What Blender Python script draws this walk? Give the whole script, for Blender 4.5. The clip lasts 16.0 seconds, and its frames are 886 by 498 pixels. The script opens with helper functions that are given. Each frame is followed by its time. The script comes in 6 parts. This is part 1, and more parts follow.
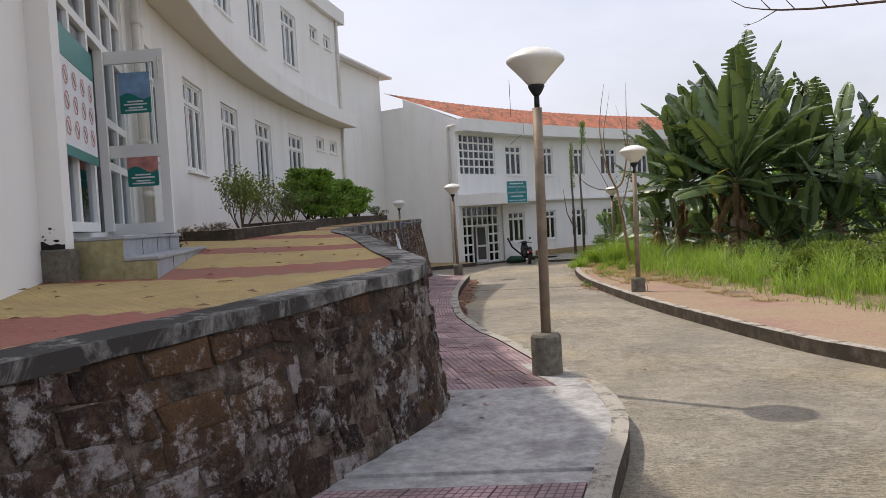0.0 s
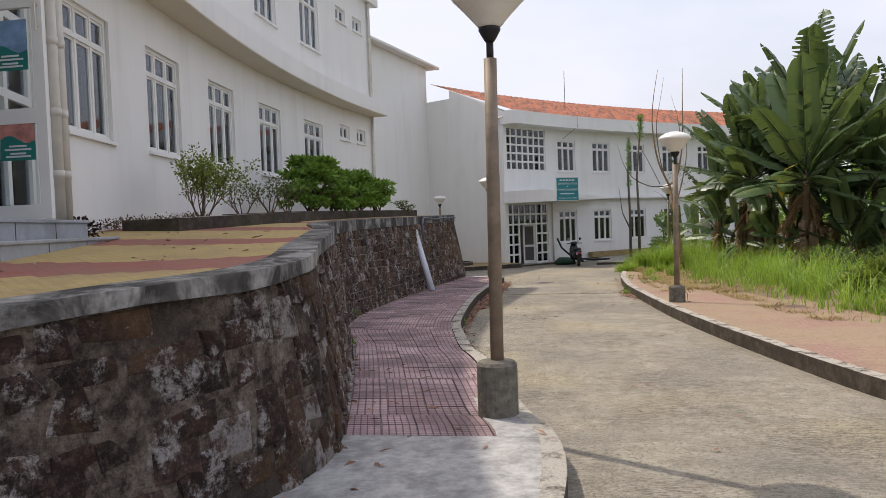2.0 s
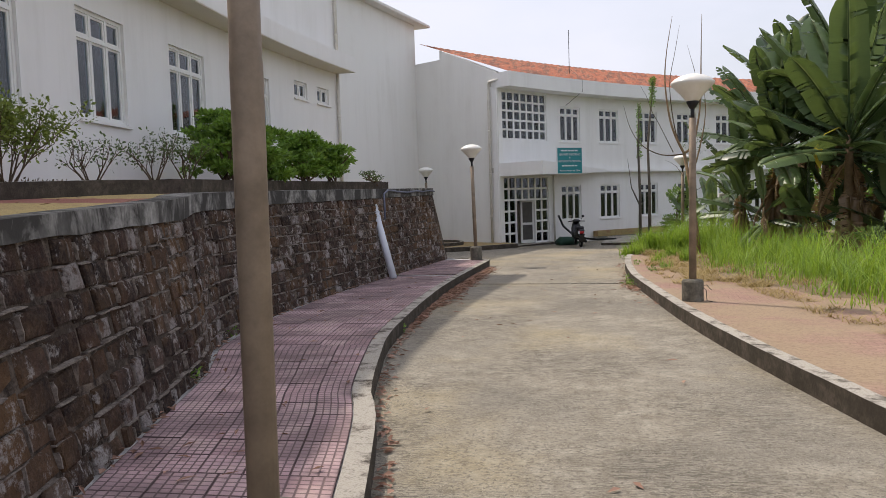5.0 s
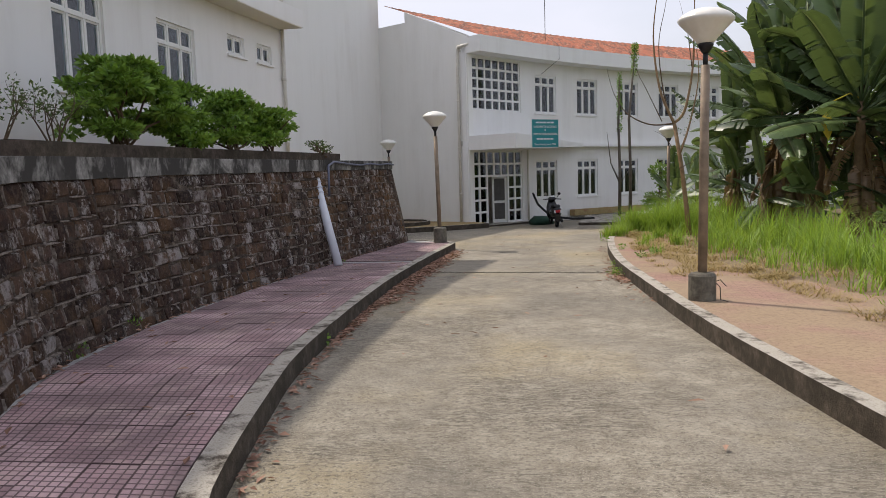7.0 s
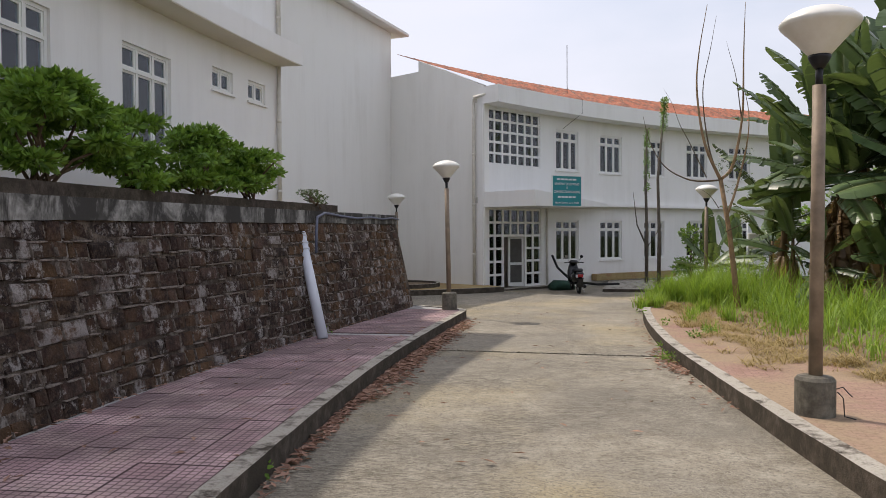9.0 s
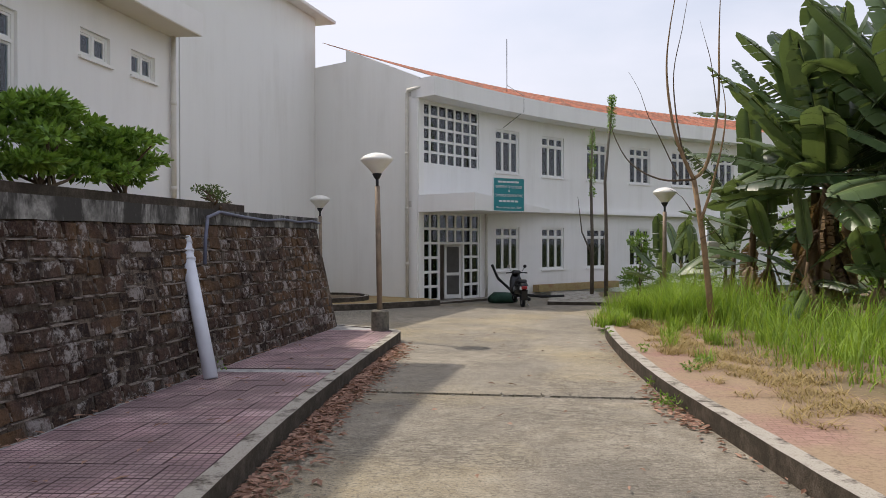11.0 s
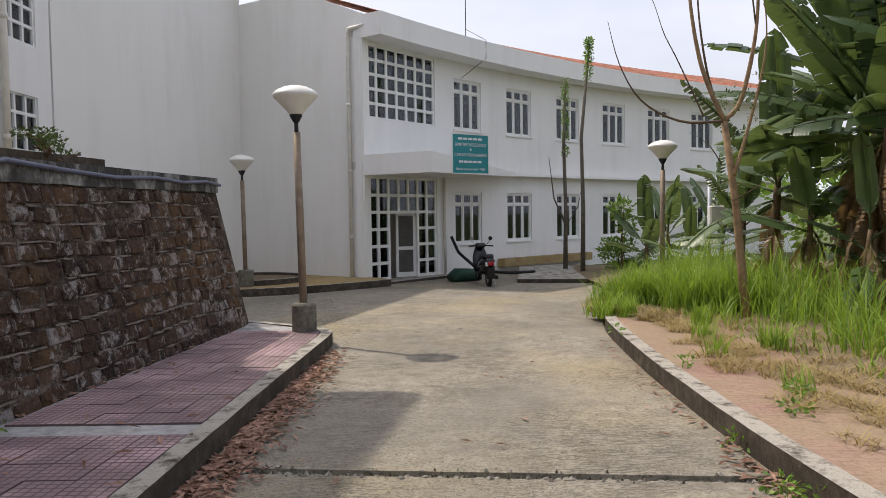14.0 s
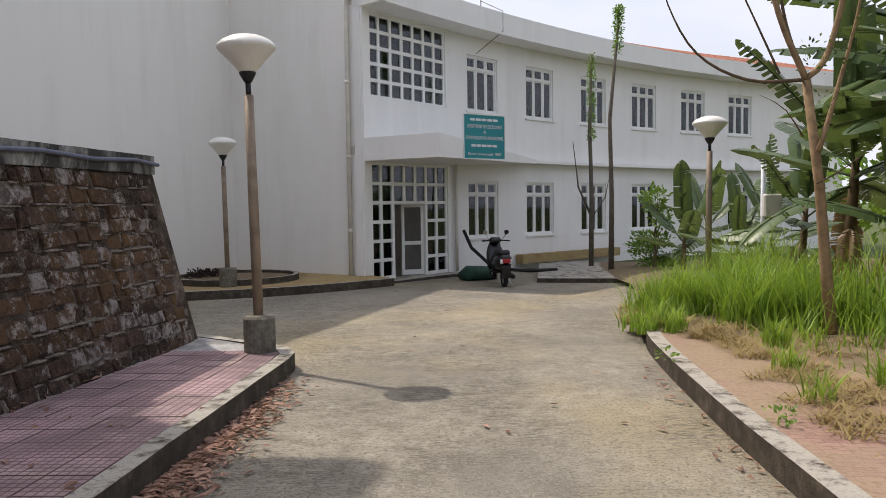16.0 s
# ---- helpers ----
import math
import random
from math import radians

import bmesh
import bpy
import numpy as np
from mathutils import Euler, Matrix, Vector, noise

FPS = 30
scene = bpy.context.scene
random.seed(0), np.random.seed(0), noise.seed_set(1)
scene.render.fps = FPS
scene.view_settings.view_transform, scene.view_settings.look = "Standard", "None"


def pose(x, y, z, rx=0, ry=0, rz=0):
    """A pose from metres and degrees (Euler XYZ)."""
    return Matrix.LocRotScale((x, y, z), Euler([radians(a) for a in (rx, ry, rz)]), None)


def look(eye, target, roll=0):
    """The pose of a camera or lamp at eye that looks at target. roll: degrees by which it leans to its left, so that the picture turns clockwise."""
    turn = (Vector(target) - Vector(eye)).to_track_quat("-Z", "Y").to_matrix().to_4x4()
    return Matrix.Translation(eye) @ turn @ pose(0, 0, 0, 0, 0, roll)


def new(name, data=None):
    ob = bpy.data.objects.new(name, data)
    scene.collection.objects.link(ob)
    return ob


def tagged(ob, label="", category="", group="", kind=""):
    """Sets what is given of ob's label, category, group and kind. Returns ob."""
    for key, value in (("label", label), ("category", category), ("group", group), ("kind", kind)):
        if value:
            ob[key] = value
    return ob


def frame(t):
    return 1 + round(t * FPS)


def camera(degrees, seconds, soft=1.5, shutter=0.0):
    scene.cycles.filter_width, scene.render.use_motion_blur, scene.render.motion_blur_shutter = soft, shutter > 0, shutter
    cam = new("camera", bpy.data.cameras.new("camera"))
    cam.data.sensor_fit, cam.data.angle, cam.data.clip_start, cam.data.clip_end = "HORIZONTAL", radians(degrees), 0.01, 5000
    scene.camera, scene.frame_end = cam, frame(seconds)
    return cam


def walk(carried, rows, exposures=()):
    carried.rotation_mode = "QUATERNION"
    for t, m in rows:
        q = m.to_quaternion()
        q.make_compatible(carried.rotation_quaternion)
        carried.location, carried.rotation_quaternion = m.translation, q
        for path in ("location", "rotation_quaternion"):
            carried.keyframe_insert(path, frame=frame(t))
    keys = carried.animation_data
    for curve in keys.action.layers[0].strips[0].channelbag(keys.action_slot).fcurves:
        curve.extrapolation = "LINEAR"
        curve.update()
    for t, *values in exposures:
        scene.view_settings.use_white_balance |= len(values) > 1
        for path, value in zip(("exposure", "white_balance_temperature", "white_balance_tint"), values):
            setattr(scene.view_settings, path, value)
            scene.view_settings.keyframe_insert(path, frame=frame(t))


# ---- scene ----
cam = camera(61.7, 16.0, 0.5)
PATH = [
    (0, (-0.192, -5.425, 1.683), (-0.319, -3.431, 1.606), -3.2),
    (0.5, (0.139, -4.923, 1.629), (0.031, -2.929, 1.513), -2.8),
    (1, (0.403, -4.437, 1.592), (0.31, -2.441, 1.513), -1.9),
    (1.5, (0.687, -3.922, 1.556), (0.546, -1.928, 1.505), -1.8),
    (2, (0.856, -3.414, 1.539), (0.545, -1.44, 1.468), -2.1),
    (2.5, (0.95, -2.837, 1.532), (0.295, -0.949, 1.462), -3.6),
    (3, (1.108, -2.269, 1.509), (0.422, -0.393, 1.407), -3.3),
    (3.5, (1.216, -1.668, 1.489), (0.667, 0.252, 1.376), -2.4),
    (4, (1.333, -1.092, 1.453), (0.912, 0.861, 1.367), -2.1),
    (4.5, (1.347, -0.521, 1.427), (0.972, 1.441, 1.332), -1.9),
    (4.7, (1.356, -0.256, 1.451), (1.006, 1.71, 1.339), -1.9),
    (6.8, (1.358, 2.346, 1.332), (1.022, 4.309, 1.154), -1.9),
    (7, (1.31, 2.584, 1.345), (1.031, 4.555, 1.151), -1.7),
    (7.5, (1.264, 3.139, 1.347), (0.969, 5.111, 1.2), -2.4),
    (8, (1.165, 3.739, 1.329), (0.841, 5.71, 1.234), -2.1),
    (8.5, (1.134, 4.34, 1.312), (0.89, 6.324, 1.246), -1.3),
    (9, (1.033, 4.97, 1.302), (0.722, 6.945, 1.268), -0.3),
    (9.5, (0.923, 5.56, 1.321), (0.712, 7.548, 1.299), -0.3),
    (9.7, (0.874, 5.804, 1.286), (0.685, 7.795, 1.286), -0.2),
    (11.8, (0.564, 8.556, 1.275), (0.502, 10.554, 1.233), -0.2),
    (12, (0.561, 8.797, 1.235), (0.514, 10.795, 1.182), -0.2),
    (12.5, (0.535, 9.406, 1.216), (0.456, 11.403, 1.131), -0.4),
    (13, (0.487, 10.016, 1.234), (0.465, 12.012, 1.114), -0.6),
    (13.5, (0.52, 10.6, 1.241), (0.482, 12.595, 1.109), -0.8),
    (14, (0.521, 11.192, 1.234), (0.518, 13.19, 1.141), -0.8),
    (14.5, (0.574, 11.776, 1.198), (0.609, 13.774, 1.134), -1.0),
    (15, (0.609, 12.333, 1.186), (0.559, 14.331, 1.14), -0.6),
    (15.5, (0.72, 12.906, 1.178), (0.764, 14.905, 1.115), -0.8),
    (16, (0.794, 13.48, 1.165), (0.733, 15.476, 1.055), -0.8),
]
walk(cam, [(t, look(eye, target, roll)) for t, eye, target, roll in PATH], [(0, 0.30, 6750, 13), (2.5, 0.38, 6750, 13), (4.5, 0.34, 6750, 13), (7, 0.31, 6750, 13), (12, 0.34, 6750, 13), (16, 0.42, 6750, 13)])

# ---- light ----
world = bpy.data.worlds.new("world")
scene.world = world
world.use_nodes = True
wn, wl = world.node_tree.nodes, world.node_tree.links
wn.clear()
SUN_DIR = Vector((-1.79, 1.25, 3.29)).normalized()
w_out = wn.new("ShaderNodeOutputWorld")
w_bg = wn.new("ShaderNodeBackground")
w_sky = wn.new("ShaderNodeTexSky")
w_sky.sky_type = "NISHITA"
w_sky.sun_disc = False
w_sky.sun_elevation = math.asin(SUN_DIR.z)
w_sky.sun_rotation = math.atan2(SUN_DIR.x, SUN_DIR.y)
w_sky.air_density, w_sky.dust_density, w_sky.ozone_density = 1.2, 5.0, 1.0
w_tc = wn.new("ShaderNodeTexCoord")
w_map = wn.new("ShaderNodeMapping")
w_map.inputs["Scale"].default_value = (1.0, 1.0, 2.6)
w_noise = wn.new("ShaderNodeTexNoise")
w_noise.inputs["Scale"].default_value = 3.4
w_noise.inputs["Detail"].default_value = 6.0
w_ramp = wn.new("ShaderNodeValToRGB")
w_ramp.color_ramp.elements[0].position, w_ramp.color_ramp.elements[1].position = 0.30, 0.68
w_ramp.color_ramp.elements[0].color = (0.42, 0.42, 0.42, 1)
w_ramp.color_ramp.elements[1].color = (0.92, 0.92, 0.92, 1)
w_mix = wn.new("ShaderNodeMix")
w_mix.data_type = "RGBA"
w_mix.inputs["B"].default_value = (4.8, 5.05, 5.85, 1)
wl.new(w_tc.outputs["Generated"], w_map.inputs["Vector"])
wl.new(w_map.outputs[0], w_noise.inputs["Vector"])
wl.new(w_noise.outputs["Fac"], w_ramp.inputs["Fac"])
wl.new(w_ramp.outputs["Color"], w_mix.inputs["Factor"])
wl.new(w_sky.outputs[0], w_mix.inputs["A"])
wl.new(w_mix.outputs["Result"], w_bg.inputs["Color"])
w_bg.inputs["Strength"].default_value = 0.145
wl.new(w_bg.outputs[0], w_out.inputs["Surface"])
sun = new("sun", bpy.data.lights.new("sun", "SUN"))
sun.data.energy, sun.data.angle, sun.data.color = 2.4, radians(0.7), (1.0, 0.94, 0.84)
sun.matrix_world = look((0, 0, 40), tuple(Vector((0, 0, 40)) - SUN_DIR))


# ---- materials ----
class Mat:
    """A small builder for node materials."""

    def __init__(self, name, rough=0.8, metal=0.0, spec=0.3):
        self.m = bpy.data.materials.new(name)
        self.m.use_nodes = True
        self.n, self.l = self.m.node_tree.nodes, self.m.node_tree.links
        self.b = self.n["Principled BSDF"]
        self.b.inputs["Roughness"].default_value = rough
        self.b.inputs["Metallic"].default_value = metal
        self.b.inputs["Specular IOR Level"].default_value = spec
        self.tc = self.n.new("ShaderNodeTexCoord")
        self.geo = self.n.new("ShaderNodeNewGeometry")

    def pos(self, scale=(1, 1, 1), rot=(0, 0, 0), src=None):
        mp = self.n.new("ShaderNodeMapping")
        mp.inputs["Scale"].default_value = scale
        mp.inputs["Rotation"].default_value = rot
        self.l.new(src or self.geo.outputs["Position"], mp.inputs["Vector"])
        return mp.outputs[0]

    def noise(self, scale, detail=4, rough=0.6, vec=None, dist=0.0):
        t = self.n.new("ShaderNodeTexNoise")
        t.inputs["Scale"].default_value, t.inputs["Detail"].default_value = scale, detail
        t.inputs["Roughness"].default_value, t.inputs["Distortion"].default_value = rough, dist
        self.l.new(vec or self.geo.outputs["Position"], t.inputs["Vector"])
        return t.outputs["Fac"]

    def ramp(self, fac, *stops):
        r = self.n.new("ShaderNodeValToRGB")
        e = r.color_ramp.elements
        while len(e) < len(stops):
            e.new(0.5)
        for el, (p, c) in zip(e, stops):
            el.position = p
            el.color = (*c, 1) if isinstance(c, tuple) else (c, c, c, 1)
        self.l.new(fac, r.inputs["Fac"])
        return r.outputs["Color"]

    def mix(self, fac, a, b, mode="MIX"):
        m = self.n.new("ShaderNodeMix")
        m.data_type, m.blend_type = "RGBA", mode
        for key, v in (("Factor", fac), ("A", a), ("B", b)):
            if isinstance(v, tuple):
                m.inputs[key].default_value = (*v, 1)
            elif isinstance(v, (int, float)):
                if key == "Factor":
                    m.inputs["Factor"].default_value = v
                else:
                    m.inputs[key].default_value = (v, v, v, 1)
            else:
                self.l.new(v, m.inputs[key])
        return m.outputs["Result"]

    def math(self, op, a, b=0.0):
        m = self.n.new("ShaderNodeMath")
        m.operation = op
        for i, v in enumerate((a, b)):
            if isinstance(v, (int, float)):
                m.inputs[i].default_value = v
            else:
                self.l.new(v, m.inputs[i])
        return m.outputs[0]

    def sep(self, vec=None):
        s = self.n.new("ShaderNodeSeparateXYZ")
        self.l.new(vec or self.geo.outputs["Position"], s.inputs[0])
        return s.outputs

    def rnd(self):
        o = self.n.new("ShaderNodeObjectInfo")
        return o.outputs["Random"]

    def island(self):
        return self.geo.outputs["Random Per Island"]

    def color(self, c):
        if isinstance(c, tuple):
            self.b.inputs["Base Color"].default_value = (*c, 1)
        else:
            self.l.new(c, self.b.inputs["Base Color"])
        return self

    def bump(self, h, strength=0.4, dist=0.01):
        b = self.n.new("ShaderNodeBump")
        b.inputs["Strength"].default_value, b.inputs["Distance"].default_value = strength, dist
        self.l.new(h, b.inputs["Height"])
        self.l.new(b.outputs[0], self.b.inputs["Normal"])
        return self

    def rough(self, f):
        self.l.new(f, self.b.inputs["Roughness"])
        return self


def paint(name, base, dirt, amount=0.5):
    m = Mat(name, 0.75, 0, 0.25)
    streak = m.noise(1.0, 5, 0.65, m.pos((2.2, 2.2, 0.22)))
    blot = m.noise(0.55, 6, 0.6)
    fine = m.noise(60, 3, 0.6)
    f = m.math("MULTIPLY", m.ramp(streak, (0.45, 0.0), (0.8, 1.0)), m.ramp(blot, (0.35, 0.0), (0.7, 1.0)))
    c = m.mix(m.math("MULTIPLY", f, amount), base, dirt)
    c = m.mix(m.math("MULTIPLY", blot, 0.12), c, tuple(v * 0.8 for v in base))
    m.color(c).bump(m.math("ADD", m.math("MULTIPLY", fine, 0.3), m.noise(4, 3)), 0.15, 0.006)
    return m.m


def concrete(name, lo, hi, stain, scale=1.0, bumpy=0.5):
    m = Mat(name, 0.9, 0, 0.2)
    big = m.noise(1.3 * scale, 6, 0.65)
    mid = m.noise(7 * scale, 5, 0.65)
    fine = m.noise(90 * scale, 3, 0.7)
    c = m.mix(m.ramp(mid, (0.3, 0.0), (0.72, 1.0)), lo, hi)
    c = m.mix(m.ramp(big, (0.5, 0.0), (0.68, 0.85)), c, stain)
    c = m.mix(m.math("MULTIPLY", fine, 0.35), c, tuple(v * 0.55 for v in lo))
    m.color(c).bump(m.math("ADD", mid, m.math("MULTIPLY", fine, 0.5)), bumpy, 0.01)
    return m.m


M_WHITE = paint("white_wall_paint", (0.84, 0.83, 0.81), (0.50, 0.48, 0.43), 0.45)
M_CREAM = paint("cream_wall_paint", (0.83, 0.82, 0.785), (0.52, 0.49, 0.42), 0.4)
M_FRAME = paint("white_frame_enamel", (0.80, 0.80, 0.78), (0.6, 0.58, 0.53), 0.3)
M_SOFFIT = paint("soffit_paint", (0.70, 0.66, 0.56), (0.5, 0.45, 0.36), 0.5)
def kerb_mat():
    m = Mat("kerb_concrete", 0.92, 0, 0.2)
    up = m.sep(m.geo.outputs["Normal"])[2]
    mid = m.noise(9, 6, 0.7)
    fine = m.noise(70, 4, 0.7)
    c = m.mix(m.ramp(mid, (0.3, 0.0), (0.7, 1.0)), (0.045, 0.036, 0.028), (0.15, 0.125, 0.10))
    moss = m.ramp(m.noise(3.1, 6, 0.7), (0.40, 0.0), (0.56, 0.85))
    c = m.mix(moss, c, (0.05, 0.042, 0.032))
    # pale grey noise patches, limited by the normal to upward faces
    paler = m.math("MULTIPLY", m.ramp(m.noise(4.2, 6, 0.75), (0.36, 0.0), (0.50, 1.0)), m.ramp(up, (0.35, 0.0), (0.7, 0.95)))
    c = m.mix(paler, c, (0.44, 0.41, 0.355))
    c = m.mix(m.ramp(fine, (0.5, 0.0), (0.7, 0.5)), c, (0.05, 0.042, 0.034))
    m.color(c).bump(m.math("ADD", mid, m.math("MULTIPLY", fine, 0.6)), 1.0, 0.014)
    return m.m


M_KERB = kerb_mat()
M_CEMENT = concrete("patched_cement", (0.29, 0.285, 0.275), (0.60, 0.59, 0.57), (0.15, 0.147, 0.142), 1.5, 0.9)
M_PLINTH = concrete("plinth_concrete", (0.11, 0.10, 0.082), (0.27, 0.25, 0.205), (0.06, 0.055, 0.045), 2.2, 0.6)
M_STEP = concrete("grey_stone_step", (0.34, 0.355, 0.375), (0.46, 0.475, 0.49), (0.28, 0.29, 0.29), 0.9, 0.25)
M_SOIL = concrete("dry_soil", (0.15, 0.11, 0.07), (0.31, 0.235, 0.155), (0.20, 0.165, 0.09), 1.2, 1.0)
M_OCHRE = concrete("ochre_soil", (0.33, 0.24, 0.11), (0.46, 0.36, 0.18), (0.30, 0.14, 0.09), 1.0, 0.9)
M_GROUND = concrete("grassy_ground", (0.05, 0.075, 0.02), (0.12, 0.15, 0.05), (0.16, 0.12, 0.06), 0.6, 0.8)


def coping_mat():
    m = Mat("coping_cement", 0.9, 0, 0.2)
    z = m.sep(m.geo.outputs["Normal"])[2]
    streak = m.noise(1.0, 6, 0.7, m.pos((2.4, 2.4, 1.3)), 0.6)
    big = m.noise(1.2, 5, 0.6)
    mid = m.noise(14, 5, 0.65)
    c = m.mix(m.ramp(mid, (0.3, 0.0), (0.7, 1.0)), (0.19, 0.185, 0.17), (0.40, 0.39, 0.365))
    d = m.math("MULTIPLY", m.ramp(streak, (0.38, 0.0), (0.53, 1.0)), m.ramp(big, (0.28, 0.35), (0.5, 1.0)))
    c = m.mix(d, c, (0.05, 0.047, 0.043))
    m.color(c).bump(mid, 0.5, 0.008)
    return m.m


def stone_mat():
    m = Mat("mossy_laterite_stone", 0.92, 0, 0.2)
    tone = m.math("FRACT", m.math("ADD", m.rnd(), m.island()))
    c = m.ramp(tone, (0.1, (0.028, 0.018, 0.015)), (0.5, (0.07, 0.037, 0.027)), (0.85, (0.125, 0.078, 0.062)))
    big = m.noise(0.9, 6, 0.65)
    mid = m.noise(8, 7, 0.72)
    fine = m.noise(55, 5, 0.75)
    c = m.mix(m.ramp(mid, (0.42, 0.0), (0.58, 0.8)), c, (0.038, 0.028, 0.024))
    c = m.mix(m.ramp(m.noise(19, 7, 0.8), (0.48, 0.0), (0.64, 0.55)), c, (0.21, 0.145, 0.11))
    c = m.mix(m.ramp(big, (0.48, 0.0), (0.66, 0.7)), c, (0.22, 0.125, 0.06))
    near = m.math("MULTIPLY", m.ramp(m.math("ADD", m.math("MULTIPLY", m.sep()[1], 0.1), 0.5), (0.3, 1.0), (0.75, 0.0)), 0.045)
    lime = m.math("MULTIPLY", m.ramp(m.math("ADD", m.noise(3.2, 6, 0.75), near), (0.54, 0.0), (0.59, 1.0)), m.ramp(m.noise(14, 7, 0.8), (0.43, 0.0), (0.56, 1.0)))
    c = m.mix(m.math("MULTIPLY", lime, 0.7), c, (0.60, 0.56, 0.53))
    pale = m.math("MULTIPLY", m.ramp(tone, (0.88, 0.0), (0.90, 1.0)), m.ramp(m.noise(7, 6, 0.75), (0.42, 0.0), (0.54, 0.75)))
    c = m.mix(pale, c, (0.46, 0.42, 0.40))
    c = m.mix(m.ramp(fine, (0.52, 0.0), (0.72, 0.7)), c, (0.03, 0.025, 0.022))
    m.color(c).bump(m.math("ADD", m.math("MULTIPLY", mid, 1.4), m.math("MULTIPLY", fine, 0.5)), 1.0, 0.05)
    return m.m


def mortar_mat():
    m = Mat("weathered_mortar", 0.95, 0, 0.15)
    mid = m.noise(7, 7, 0.75)
    fine = m.noise(45, 4, 0.7)
    c = m.mix(m.ramp(mid, (0.40, 0.0), (0.58, 1.0)), (0.04, 0.03, 0.025), (0.24, 0.19, 0.15))
    c = m.mix(m.ramp(m.noise(24, 6, 0.8), (0.48, 0.0), (0.62, 0.7)), c, (0.06, 0.044, 0.036))
    c = m.mix(m.ramp(m.noise(3.0, 6, 0.75), (0.56, 0.0), (0.63, 0.8)), c, (0.46, 0.42, 0.38))
    c = m.mix(m.ramp(m.noise(1.1, 5, 0.6), (0.44, 0.0), (0.58, 0.75)), c, (0.055, 0.042, 0.034))
    m.color(c).bump(m.math("ADD", mid, fine), 1.0, 0.03)
    return m.m


def road_mat():
    m = Mat("broomed_concrete_road", 0.9, 0, 0.2)
    big = m.noise(0.45, 7, 0.68)
    mid = m.noise(5, 7, 0.75)
    grit = m.noise(38, 5, 0.8)
    fine = m.noise(120, 3, 0.8)
    broom = m.noise(1.0, 4, 0.7, m.pos((11, 52, 1), (0, 0, 0.06)), 0.6)
    patch = m.ramp(m.noise(0.7, 4), (0.40, 0.0), (0.60, 1.0))
    c = m.mix(m.ramp(mid, (0.30, 0.0), (0.70, 1.0)), (0.19, 0.165, 0.125), (0.42, 0.385, 0.312))
    c = m.mix(m.ramp(big, (0.47, 0.0), (0.64, 0.75)), c, (0.20, 0.185, 0.155))
    c = m.mix(m.ramp(m.noise(0.3, 5, 0.6), (0.5, 0.0), (0.66, 0.6)), c, (0.42, 0.345, 0.195))
    c = m.mix(m.math("MULTIPLY", m.ramp(broom, (0.49, 0.0), (0.57, 0.9)), patch), c, (0.12, 0.108, 0.085))
    c = m.mix(m.ramp(grit, (0.50, 0.0), (0.61, 0.9)), c, (0.12, 0.108, 0.088))
    c = m.mix(m.ramp(fine, (0.55, 0.0), (0.67, 0.8)), c, (0.58, 0.53, 0.45))
    m.color(c).bump(m.math("ADD", m.math("MULTIPLY", m.math("MULTIPLY", broom, patch), 1.3), m.math("MULTIPLY", grit, 0.9)), 1.0, 0.014)
    return m.m


def tile_mat():
    m = Mat("red_chequered_tile", 0.78, 0, 0.35)
    uv = m.tc.outputs["UV"]
    s = m.sep(m.pos((5, 5, 5), (0, 0, 0), uv))
    def groove(v):
        f = m.math("ABSOLUTE", m.math("SUBTRACT", m.math("FRACT", v), 0.5))
        return m.ramp(f, (0.37, 0.0), (0.45, 1.0))
    g = m.math("MAXIMUM", groove(s[0]), groove(s[1]))
    tone = m.math("ADD", m.math("MULTIPLY", m.rnd(), 0.6), m.math("MULTIPLY", m.island(), 0.4))
    c = m.ramp(tone, (0.25, (0.38, 0.245, 0.255)), (0.5, (0.48, 0.325, 0.335)), (0.8, (0.60, 0.43, 0.43)))
    dirt = m.noise(0.8, 6, 0.65)
    c = m.mix(m.ramp(dirt, (0.42, 0.0), (0.56, 0.85)), c, (0.20, 0.14, 0.145))
    c = m.mix(m.ramp(m.noise(2.6, 5, 0.6), (0.52, 0.0), (0.70, 0.55)), c, (0.54, 0.42, 0.37))
    c = m.mix(m.math("MULTIPLY", g, 0.85), c, (0.10, 0.066, 0.066))
    fine = m.noise(50, 3)
    m.color(c).bump(m.math("SUBTRACT", m.math("MULTIPLY", fine, 0.3), g), 0.7, 0.008)
    return m.m


